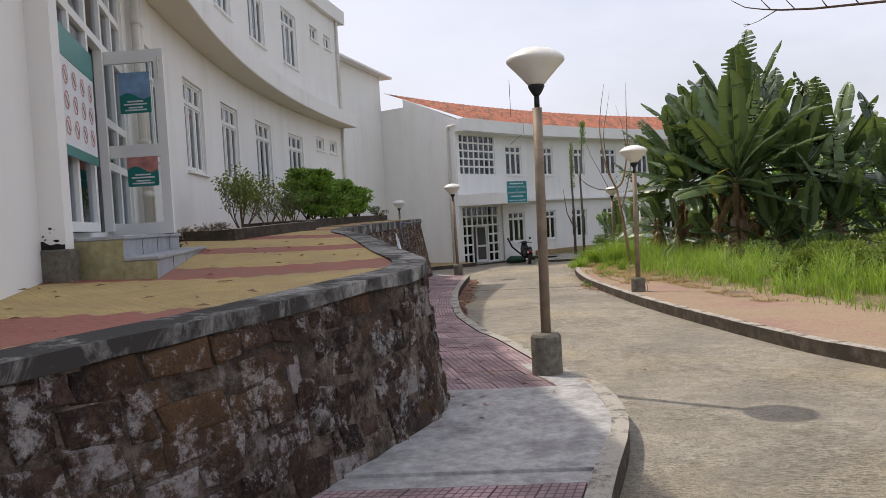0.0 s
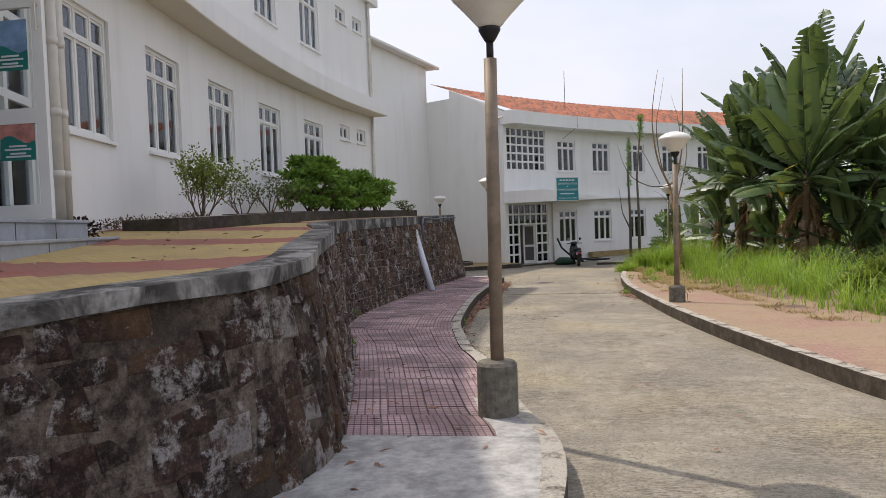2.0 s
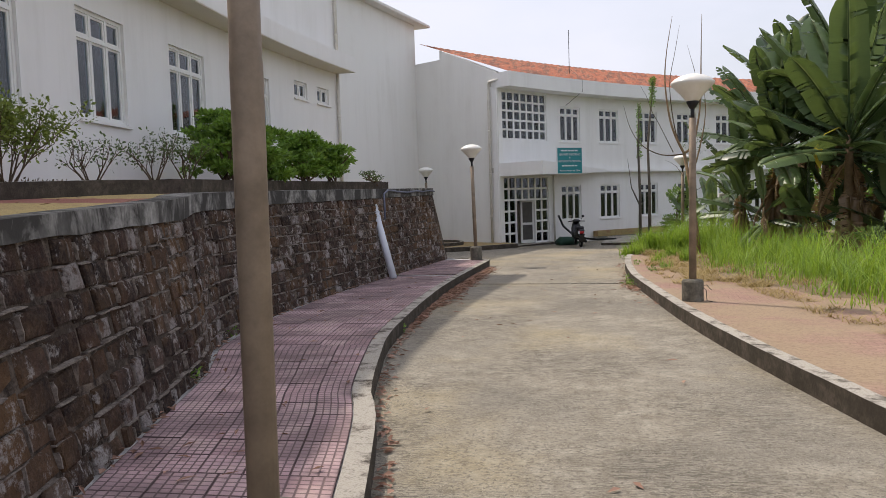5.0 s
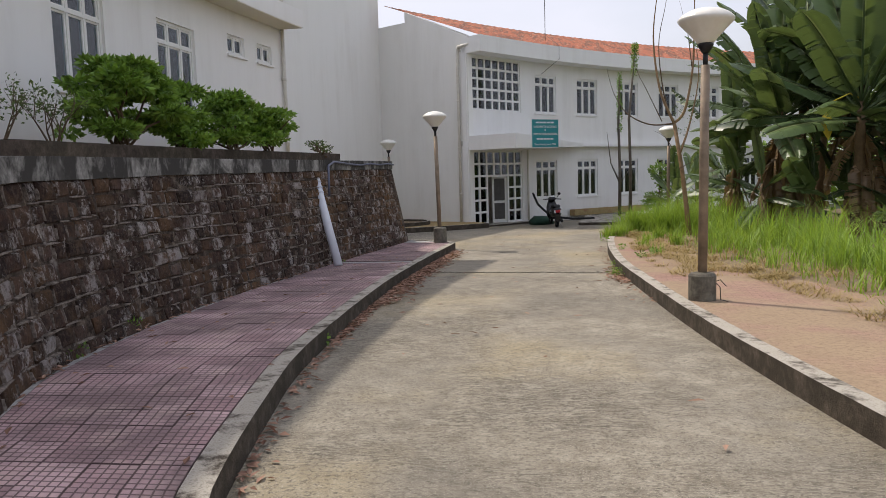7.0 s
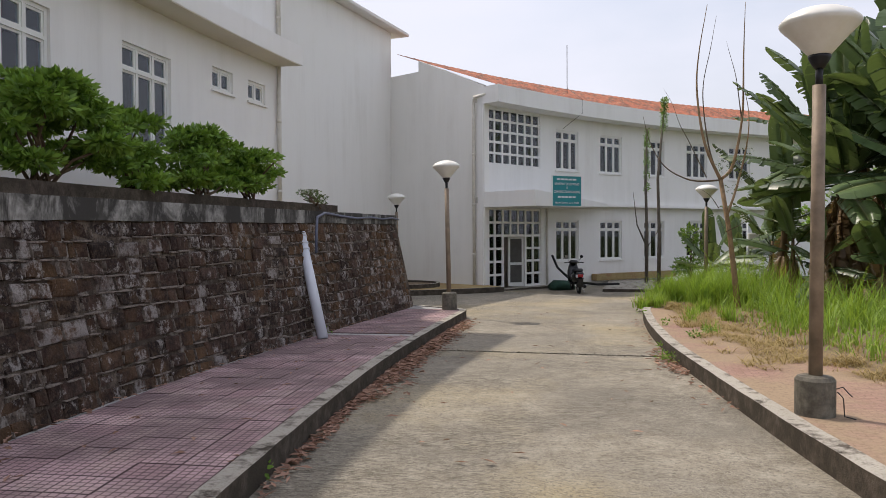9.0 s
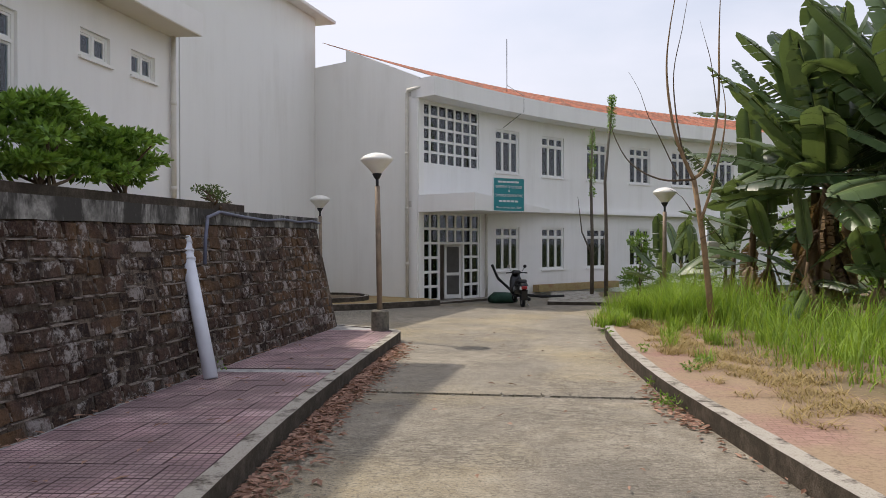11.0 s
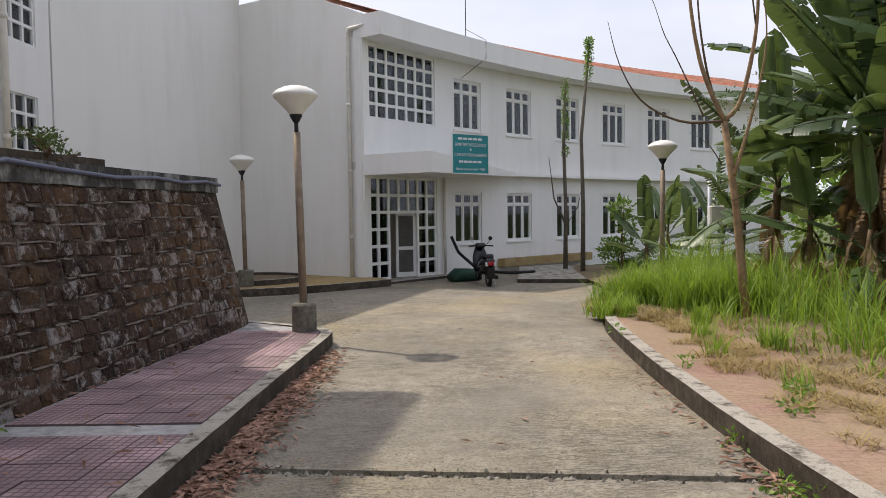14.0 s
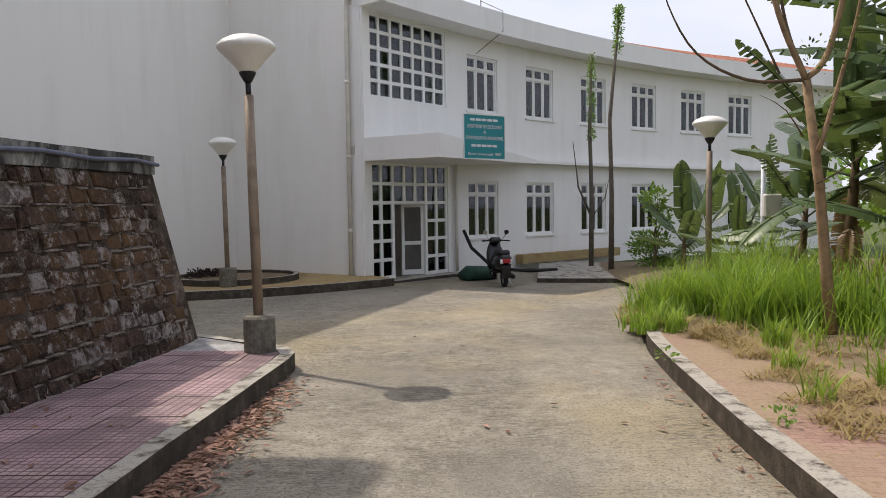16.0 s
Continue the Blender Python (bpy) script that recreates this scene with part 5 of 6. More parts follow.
tube(b, [(0.4, -0.34, 0.99), (0.47, -0.1, 1.0), (0.47, 0.1, 1.0), (0.4, 0.34, 0.99)], 0.018, 8)
part("handlebar", b, M_TYRE, sc)
for sgn in (-1, 1):
    b = bmesh.new()
    tube(b, [(0.46, 0.17 * sgn, 1.03), (0.42, 0.25 * sgn, 1.16)], 0.007, 6)
    lathe(b, [(0.015, -0.012), (0.055, -0.01), (0.055, 0.008), (0.02, 0.012)], 14, pose(0.42, 0.26 * sgn, 1.2, 0, 80))
    part("mirror", b, M_STEEL if sgn > 0 else M_TYRE, sc, "round rear mirror")
for x in (-0.55, 0.75):
    b = bmesh.new()
    n, R_, r_ = 24, 0.205, 0.05
    rg = [[b.verts.new((x + (R_ + r_ * math.cos(v)) * math.cos(u), r_ * math.sin(v), 0.255 + (R_ + r_ * math.cos(v)) * math.sin(u))) for v in np.linspace(0, 2 * math.pi, 9)[:-1]] for u in np.linspace(0, 2 * math.pi, n + 1)[:-1]]
    for k in range(n):
        for i in range(8):
            b.faces.new((rg[k][i], rg[(k + 1) % n][i], rg[(k + 1) % n][(i + 1) % 8], rg[k][(i + 1) % 8]))
    wh = part("wheel", b, M_TYRE, sc, "", True)
    b = bmesh.new()
    lathe(b, [(0.14, -0.03), (0.16, -0.01), (0.16, 0.01), (0.14, 0.03)], 20, pose(x, 0, 0.255, 90))
    part("rim", b, M_STEEL, wh)
b = bmesh.new()
box(b, -0.83, -0.76, -0.09, 0.09, 0.60, 0.70)
part("tail_lamp", bevelled(b, 0.015), M_RED, sc, "red tail lamp")
for sgn in (-1, 1):
    b = bmesh.new()
    box(b, -0.81, -0.72, 0.10 * sgn - 0.035, 0.10 * sgn + 0.035, 0.58, 0.68)
    part("indicator", bevelled(b, 0.012), M_PAPER, sc, "pale indicator lens")
b = bmesh.new()
box(b, -0.80, -0.785, -0.09, 0.09, 0.40, 0.50, None)
part("number_plate", b, M_PAPER, sc, "white number plate")
b = bmesh.new()
box(b, -0.82, -0.74, -0.10, 0.10, 0.26, 0.56)
part("mudguard", bevelled(b, 0.02), M_SC, sc)
b = bmesh.new()
tube(b, [(0.62, 0, 0.95), (0.75, 0, 0.26)], 0.03, 8)
part("fork", b, M_STEEL, sc)
b = bmesh.new()
tube(b, [(-0.1, -0.12, 0.3), (-0.15, -0.28, 0.0)], 0.012, 6)
part("stand", b, M_STEEL, sc)
b = bmesh.new()
lathe(b, [(0.045, -0.75), (0.055, -0.7), (0.05, -0.25), (0.03, -0.2)], 12, pose(0, -0.17, 0.28, 0, 90))
part("exhaust", b, M_TYRE, sc)
b = bmesh.new()
loft(b, [(0, 0.3, 0, 0.2), (0.2, 0.36, 0, 0.34), (0.65, 0.36, 0, 0.32), (0.85, 0.25, 0, 0.15)])
gt = tagged(part("covered_bundle", b, simple("green_tarpaulin", (0.02, 0.06, 0.04), 0.7, 0, 0.3, 0.3, 9), None, "", True), "dark green covered bundle beside the scooter", "bundle")
gt.matrix_world = pose(0.72, 32.2, -0.66, 0, 0, 25)
b = bmesh.new()
tube(b, [(0.75, 33.6, 0.55), (0.95, 33.2, 0.1), (1.35, 32.7, -0.25), (1.9, 32.4, -0.42), (2.4, 32.6, -0.48), (3.2, 33.2, -0.5)], 0.045, 10)
tagged(part("black_hose", b, M_TYRE, None, "", True), "thick black flexible pipe curling down the wall", "pipe")
b = bmesh.new()
loft(b, [(0, 0.12, 0, 0.72), (0.2, 0.2, 0, 0.86), (0.42, 0.16, 0, 0.8)])
db = tagged(part("dustbin", b, simple("dark_green_plastic", (0.012, 0.04, 0.025), 0.5, 0, 0.4, 0.2, 6), None, "", True), "dark green plastic dustbin inside the doorway", "dustbin")
db.matrix_world = pose(-5.05, 2.35, 1.725, 0, 0, 20)


# ---- plants ----
def leaf_mat(name, lo, hi, rough=0.5, trans=0.25):
    m = Mat(name, rough, 0, 0.35)
    n1 = m.noise(3, 4)
    tone = m.math("ADD", m.math("MULTIPLY", m.island(), 0.6), m.math("MULTIPLY", n1, 0.5))
    c = m.ramp(tone, (0.2, lo), (0.85, hi))
    m.color(c)
    m.b.inputs["Transmission Weight"].default_value = 0.0
    tr = m.n.new("ShaderNodeBsdfTranslucent")
    m.l.new(m.mix(0.5, c, (hi[0] * 1.6, hi[1] * 1.5, hi[2] * 0.8)), tr.inputs["Color"])
    mx = m.n.new("ShaderNodeMixShader")
    mx.inputs[0].default_value = trans
    out = [n for n in m.n if n.type == "OUTPUT_MATERIAL"][0]
    m.l.new(m.b.outputs[0], mx.inputs[1])
    m.l.new(tr.outputs[0], mx.inputs[2])
    m.l.new(mx.outputs[0], out.inputs["Surface"])
    return m.m


def banana_mat(name, lo, hi, rib):
    m = Mat(name, 0.38, 0, 0.5)
    s = m.sep(m.tc.outputs["UV"])
    v = m.math("ADD", m.math("MULTIPLY", m.rnd(), 0.7), m.math("MULTIPLY", m.noise(1.5, 4), 0.4))
    c = m.ramp(v, (0.15, lo), (0.9, hi))
    veins = m.noise(1.0, 2, 0.5, m.pos((3, 90, 1), (0, 0, 0), m.tc.outputs["UV"]))
    c = m.mix(m.math("MULTIPLY", veins, 0.35), c, tuple(q * 0.45 for q in lo))
    mid = m.ramp(m.math("ABSOLUTE", m.math("SUBTRACT", s[0], 0.5)), (0.02, 1.0), (0.05, 0.0))
    c = m.mix(mid, c, rib)
    m.color(c).bump(veins, 0.4, 0.01)
    tr = m.n.new("ShaderNodeBsdfTranslucent")
    m.l.new(m.mix(0.5, c, (hi[0] * 2.0, hi[1] * 1.8, hi[2])), tr.inputs["Color"])
    mx = m.n.new("ShaderNodeMixShader")
    mx.inputs[0].default_value = 0.22
    out = [n for n in m.n if n.type == "OUTPUT_MATERIAL"][0]
    m.l.new(m.b.outputs[0], mx.inputs[1])
    m.l.new(tr.outputs[0], mx.inputs[2])
    m.l.new(mx.outputs[0], out.inputs["Surface"])
    return m.m


M_BANANA = banana_mat("banana_leaf", (0.028, 0.06, 0.026), (0.15, 0.225, 0.085), (0.25, 0.30, 0.14))
M_BANDRY = banana_mat("dry_banana_leaf", (0.16, 0.10, 0.055), (0.38, 0.26, 0.15), (0.22, 0.14, 0.07))
M_STEM = simple("banana_stem", (0.13, 0.085, 0.045), 0.7, 0, 0.3, 0.45, 6)
M_SHRUB = leaf_mat("shrub_leaf", (0.04, 0.10, 0.016), (0.24, 0.40, 0.07))
M_HEDGE = leaf_mat("hedge_leaf", (0.05, 0.085, 0.018), (0.24, 0.31, 0.06))
M_SHRUB2 = leaf_mat("sparse_leaf", (0.05, 0.085, 0.025), (0.13, 0.19, 0.06))
M_GRASS = leaf_mat("grass_blade", (0.06, 0.135, 0.016), (0.31, 0.46, 0.07), 0.55, 0.35)
M_STRAW = leaf_mat("straw_blade", (0.22, 0.16, 0.07), (0.42, 0.33, 0.15), 0.8, 0.2)
M_FALLEN = leaf_mat("fallen_leaf", (0.13, 0.06, 0.04), (0.42, 0.26, 0.19), 0.8, 0.1)
M_TWIG = simple("dry_twig", (0.12, 0.085, 0.055), 0.85, 0, 0.2, 0.35, 12)
M_BARK = simple("pale_tan_bark", (0.28, 0.19, 0.11), 0.85, 0, 0.2, 0.35, 9)
M_GBARK = simple("grey_bark", (0.14, 0.12, 0.095), 0.9, 0, 0.2, 0.35, 9)
rng = random.Random(7)


def banana_blade(r, length, width, droop, torn):
    """A banana leaf: stalk along +x, arching; blade halves folded and torn."""
    b = bmesh.new()
    uv = b.loops.layers.uv.new("uv")
    n = 26
    pts = []
    a, p = 0.0, Vector((0, 0, 0))
    for k in range(n + 1):
        u = k / n
        pts.append((u, p.copy(), a))
        a -= droop * (0.25 + 1.5 * u * u) / n
        p = p + Vector((math.cos(a), 0, math.sin(a))) * (length / n)
    def half(u):
        if u < 0.16:
            return 0.025
        t = (u - 0.16) / 0.84
        return width * 0.5 * max(0.05, min(1.0, t * 6) ** 0.6 * min(1.0, (1 - t) * 5) ** 0.5 * (1 - 0.15 * t))
    for side in (-1, 1):
        gaps = {k for k in range(6, n) if r.random() < torn}
        fold = r.uniform(0.25, 0.55)
        for k in range(n):
            (u0, p0, a0), (u1, p1, a1) = pts[k], pts[k + 1]
            h0, h1 = half(u0), half(u1)
            sag = r.uniform(-0.12, 0.12) if torn > 0.2 else r.uniform(-0.03, 0.03)
            fw = 0.16 * (h0 if u0 > 0.2 else 0)
            cut = 0.35 if k in gaps else 0.0
            if k in gaps and r.random() < 0.4:
                h0 *= 0.6
            def at(p, ang, h, f, extra=0.0):
                nx = Vector((-math.sin(ang), 0, math.cos(ang)))
                return p + Vector((0, side * h * f, 0)) + nx * (math.sin(fold) * h * f * (1 - 0.9 * f)) + Vector((1, 0, -0.25)) * fw * f + Vector((0, 0, -0.25 * h * f * f + sag * h * f + extra))
            q1 = p0.lerp(p1, 1.0)
            e = p0.lerp(p1, 1 - cut)
            loops = ((p0, a0, h0, 0, u0), (q1, a1, h1, 0, u1), (q1 if cut == 0 else e, a1, h1, 0.55, u1), (p0, a0, h0, 0.55, u0))
            vs = [b.verts.new(at(pp, aa, hh, ff)) for pp, aa, hh, ff, _ in loops]
            f1 = b.faces.new(vs)
            for lp, (_, _, _, ff, uu) in zip(f1.loops, loops):
                lp[uv].uv = (0.5 + 0.5 * side * ff, uu)
            loops2 = ((p0, a0, h0, 0.55, u0), (q1 if cut == 0 else e, a1, h1, 0.55, u1), (e if cut else q1, a1, h1, 1.0, u1), (p0, a0, h0, 1.0, u0))
            vs2 = [vs[3], vs[2]] + [b.verts.new(at(pp, aa, hh, ff)) for pp, aa, hh, ff, _ in loops2[2:]]
            f2 = b.faces.new(vs2)
            for lp, (_, _, _, ff, uu) in zip(f2.loops, loops2):
                lp[uv].uv = (0.5 + 0.5 * side * ff, uu)
    tube(b, [q[1] - Vector((0, 0, 0.02)) for q in pts[:: 3]], [0.035 * (1 - 0.85 * i / 9) for i in range(len(pts[:: 3]))], 5)
    bmesh.ops.remove_doubles(b, verts=b.verts, dist=0.001)
    me = bpy.data.meshes.new("leaf")
    b.to_mesh(me)
    b.free()
    for pol in me.polygons:
        pol.use_smooth = True
    return me


LEAVES = [banana_blade(rng, rng.uniform(2.9, 3.5), rng.uniform(0.68, 0.88), dr, rng.choice((0.06, 0.18, 0.35))) for dr in (0.15, 0.25, 0.35, 0.45, 0.55, 0.7, 0.85, 1.0, 1.2, 0.3, 0.5)]
DRY = [banana_blade(rng, rng.uniform(1.3, 1.9), rng.uniform(0.4, 0.62), rng.uniform(0.6, 1.2), 0.5) for _ in range(4)]
for me in LEAVES:
    me.materials.append(M_BANANA)
for me in DRY:
    me.materials.append(M_BANDRY)


def banana(x, y, h, n, scale, dry, label, hang=0.0):
    z = zbank(x, y) - 0.1
    t = thing("banana_plant", pose(x, y, z), label, "banana plant", "banana clump")
    lean = Vector((rng.uniform(-0.07, 0.07), rng.uniform(-0.1, 0.02), 1))
    b = bmesh.new()
    pts = [lean * (h * k / 6) for k in range(7)]
    tube(b, pts, [0.15 * scale, 0.14 * scale, 0.125 * scale, 0.11 * scale, 0.1 * scale, 0.085 * scale, 0.06 * scale], 10)
    part("stem", b, M_STEM, t, "brown sheathed stem", True)
    a0 = rng.uniform(0, 6.28)
    for k in range(n):
        u = k / max(1, n - 1)
        az = a0 + k * 2.4 + rng.uniform(-0.35, 0.35)
        up = 86 - 92 * u ** 0.85 + rng.uniform(-9, 9)
        ob = new("leaf", rng.choice(LEAVES[:6]) if u < 0.5 else rng.choice(LEAVES[3:]))
        ob.parent = t
        s = scale * (rng.uniform(0.9, 1.12) - 0.18 * u)
        ob.matrix_basis = Matrix.Translation(lean * (h - 0.45 * u)) @ Matrix.Rotation(az, 4, "Z") @ Matrix.Rotation(-radians(up), 4, "Y") @ Matrix.Rotation(rng.uniform(-0.5, 0.5), 4, "X") @ Matrix.Diagonal((s, s * rng.uniform(0.85, 1.15), s, 1))
    for k in range(dry):
        ob = new("dry_leaf", rng.choice(DRY))
        ob.parent = t
        s = scale * rng.uniform(0.8, 1.15)
        ob.matrix_basis = Matrix.Translation(lean * (h * rng.uniform(0.35, 0.92))) @ Matrix.Rotation(rng.uniform(0, 6.28), 4, "Z") @ Matrix.Rotation(radians(rng.uniform(48, 82)), 4, "Y") @ Matrix.Rotation(rng.uniform(-0.8, 0.8), 4, "X") @ Matrix.Diagonal((s, s, s, 1))
        ob["label"] = "brown dry hanging leaf"


BIG = "tall banana plant with torn green leaves and dry skirts"
for x, y, h, n, s, dr in ((8.2, 20.3, 3.05, 22, 1.14, 9), (6.95, 22.2, 3.1, 19, 0.92, 34), (7.5, 23.4, 3.3, 16, 1.0, 24), (9.3, 22.4, 4.1, 18, 1.22, 6), (10.9, 22.2, 2.9, 18, 1.15, 5), (12.4, 23.0, 3.1, 16, 1.12, 4),
                          (8.3, 24.8, 4.2, 16, 1.15, 4), (14.2, 22.0, 2.5, 15, 1.08, 3), (10.6, 25.0, 3.8, 14, 1.15, 2), (6.6, 25.0, 2.3, 12, 0.8, 8), (15.8, 23.5, 2.9, 14, 1.05, 2), (11.6, 20.4, 1.3, 12, 0.9, 5), (9.6, 27.0, 3.8, 13, 1.1, 1)):
    banana(x, y, h, n, s, dr, BIG)
for x, y, h, n, s, dr in ((6.45, 21.7, 1.3, 4, 0.5, 24), (7.4, 20.9, 1.1, 6, 0.55, 20), (9.3, 20.0, 0.9, 9, 0.72, 6), (6.3, 22.9, 1.6, 5, 0.5, 22), (10.3, 19.9, 0.8, 8, 0.7, 4), (13.0, 20.4, 0.9, 9, 0.75, 3), (8.4, 21.6, 0.9, 8, 0.75, 6), (10.0, 21.2, 1.0, 9, 0.8, 4)):
    banana(x, y, h, n, s, dr, "short banana plant draped in brown dry leaves")
for x, y, h, n, s, dr in ((6.3, 32.4, 0.9, 8, 0.55, 1), (7.3, 33.4, 1.3, 9, 0.62, 1), (7.9, 31.0, 1.1, 9, 0.6, 2), (6.6, 29.6, 0.8, 7, 0.5, 1), (6.9, 27.2, 1.6, 9, 0.6, 3)):
    banana(x, y, h, n, s, dr, "young banana plant with broad green leaves")
# one yellowed leaf hanging from the nearest plant
b = bmesh.new()
lo = [(0.0, 0, 0), (0.13, 0.02, -0.12), (0.17, 0.03, -0.34), (0.06, 0.01, -0.62), (-0.09, 0.02, -0.36), (-0.1, 0.01, -0.12)]
vs = [b.verts.new(v) for v in lo]
c = b.verts.new((0.03, -0.05, -0.28))
for i in range(6):
    b.faces.new((vs[i], vs[(i + 1) % 6], c))
tube(b, [(0, 0, 0), (0.2, 0.1, 0.25), (0.55, 0.2, 0.4), (0.8, 0.35, 0.3)], [0.012, 0.014, 0.018, 0.02], 5)
yl = tagged(part("yellow_leaf", b, simple("yellowed_leaf", (0.55, 0.45, 0.06), 0.6, 0, 0.3, 0.15, 6), None), "yellowed banana leaf hanging from its stalk", "leaf")
yl.matrix_world = pose(7.37, 19.95, 2.5)


def leafy(b, r, c, rad, n, size, shell=0.5, tilt=0.6):
    """Small pointed leaves scattered through an ellipsoid with an uneven outline."""
    for _ in range(n):
        while True:
            v = Vector((r.uniform(-1, 1), r.uniform(-1, 1), r.uniform(-1, 1)))
            if shell < v.length <= 1:
                break
        k = 0.72 + 0.4 * noise.noise(v * 2.3 + Vector(c))
        p = Vector(c) + Vector((v.x * rad[0], v.y * rad[1], v.z * rad[2])) * k
        d = (v + Vector((r.uniform(-1, 1), r.uniform(-1, 1), r.uniform(-0.4, 0.8))) * tilt).normalized()
        w = d.cross(Vector((r.uniform(-1, 1), r.uniform(-1, 1), r.uniform(-1, 1)))).normalized()
        s = size * r.uniform(0.6, 1.3)
        nn = d.cross(w)
        q = [p, p + d * s * 0.5 + w * s * 0.24 + nn * s * 0.05, p + d * s, p + d * s * 0.5 - w * s * 0.24 + nn * s * 0.05]
        b.faces.new([b.verts.new(z) for z in q])


def raw_part(name, b, mat, parent):
    me = bpy.data.meshes.new(name)
    b.to_mesh(me)
    b.free()
    me.materials.append(mat)
    ob = new(name, me)
    if parent:
        ob.parent = parent
    return ob


def branching(b, r, p, d, length, rad, depth, tips, spread=0.6, kids=3):
    pts, q = [p.copy()], p.copy()
    for _ in range(4):
        d = (d + Vector((r.uniform(-1, 1), r.uniform(-1, 1), r.uniform(-0.3, 0.5))) * 0.13).normalized()
        q = q + d * length / 4
        pts.append(q.copy())
    tube(b, pts, [rad * (1 - 0.13 * i) for i in range(5)], 5 if depth < 2 else 4)
    tips.append(q)
    if depth:
        for k in range(kids):
            nd = (d + Vector((r.uniform(-1, 1), r.uniform(-1, 1), r.uniform(-0.2, 0.9))) * spread).normalized()
            branching(b, r, pts[2 + k % 3], nd, length * r.uniform(0.55, 0.8), rad * 0.5, depth - 1, tips, spread, kids)


def shrub(x, y, z, blobs, n, size, mat, label, stems=5, name="shrub"):
    t = thing(name, pose(x, y, z), label, "shrub")
    r = random.Random(int(abs(x * 131 + y * 17)))
    b = bmesh.new()
    for k in range(stems):
        c, rad = blobs[k % len(blobs)]
        a = r.uniform(0, 6.28)
        tube(b, [(0.1 * math.cos(a), 0.1 * math.sin(a), -0.05), (c[0] * 0.5, c[1] * 0.5, c[2] * 0.5), (c[0] + 0.2 * math.cos(a), c[1] + 0.2 * math.sin(a), c[2])], [0.025, 0.018, 0.01], 5)
    part("stem", b, M_TWIG, t)
    b = bmesh.new()
    tot = sum(rad[0] * rad[1] * rad[2] for _, rad in blobs)
    for c, rad in blobs:
        leafy(b, r, c, rad, int(n * rad[0] * rad[1] * rad[2] / tot), size, 0.2)
    raw_part("crown", b, mat, t)


r0 = random.Random(3)


def lumps(w, dpt, h, n):
    out = []
    for _ in range(n):
        rr = r0.uniform(0.28, 0.5) * h
        out.append(((r0.uniform(-w, w), r0.uniform(-dpt, dpt), r0.uniform(0.14, 0.86) * h), (rr * 1.3, rr * 1.3, rr * 0.48)))
    return out


def tiers(w, dpt, h, n):
    """Flat sprays of foliage in layers, narrower towards the top."""
    out = []
    for k in range(n):
        u = r0.random()
        f = 1.0 - 0.55 * u * u
        a, q = r0.uniform(0, 6.28), r0.random() ** 0.5
        rr = r0.uniform(0.17, 0.30)
        out.append(((w * f * q * math.cos(a), dpt * f * q * math.sin(a), h * (0.1 + 0.9 * u)), (rr * 1.2, rr * 1.2, rr * 0.24)))
    return out


zz = zt(-4.6, 12.6) + 0.2
for x, y, z, spec, n, lab in ((-4.45, 12.15, zz, (0.7, 1.1, 1.15, 46), 8800, "dense bright green shrub in flat layers in the planter"), (-4.55, 13.95, zz, (0.45, 0.55, 1.05, 16), 3000, "small upright green shrub in the planter"),
                              (-4.3, 15.55, zz + 0.02, (0.6, 0.9, 0.98, 30), 5600, "dense bright green shrub in flat layers in the planter"), (-4.2, 16.95, zz + 0.05, (0.55, 0.95, 0.8, 28), 5000, "spreading bright green shrub in the planter")):
    shrub(x, y, z, tiers(*spec), n, 0.105, M_SHRUB, lab, 9)
shrub(-3.9, 19.6, zt(-3.9, 19.6) + 0.15, lumps(0.4, 0.7, 0.4, 6), 700, 0.05, M_SHRUB2, "low straggling weeds at the planter end", 6)


def twiggy(x, y, z, h, leaves, mat, label, n=5):
    t = thing("bush", pose(x, y, z), label, "bush")
    r = random.Random(int(abs(x * 71 + y * 37)))
    b, tips = bmesh.new(), []
    for k in range(n):
        a = 6.28 * k / n + r.uniform(-0.4, 0.4)
        branching(b, r, Vector((0.05 * math.cos(a), 0.05 * math.sin(a), -0.03)), Vector((0.55 * math.cos(a), 0.55 * math.sin(a), 1)).normalized(), h * 0.55, 0.014, 2, tips, 0.75)
    part("branch", b, M_TWIG, t, "thin brown branches")
    if leaves:
        b = bmesh.new()
        for p in tips:
            leafy(b, r, p, (0.16, 0.16, 0.12), leaves, 0.055, 0.0)
        raw_part("foliage", b, mat, t)


twiggy(-4.35, 6.9, zt(-4.35, 6.9) + 0.12, 0.88, 24, M_HEDGE, "sparse leafy bush with thin brown stems", 8)
twiggy(-4.3, 8.2, zt(-4.3, 8.2) + 0.12, 0.6, 3, M_SHRUB2, "dry nearly leafless bush")
twiggy(-4.5, 9.9, zt(-4.5, 9.9) + 0.2, 0.62, 5, M_SHRUB2, "dry greyish half-bare bush")
twiggy(-4.5, 10.8, zt(-4.5, 10.8) + 0.2, 0.62, 5, M_SHRUB2, "dry greyish half-bare bush")
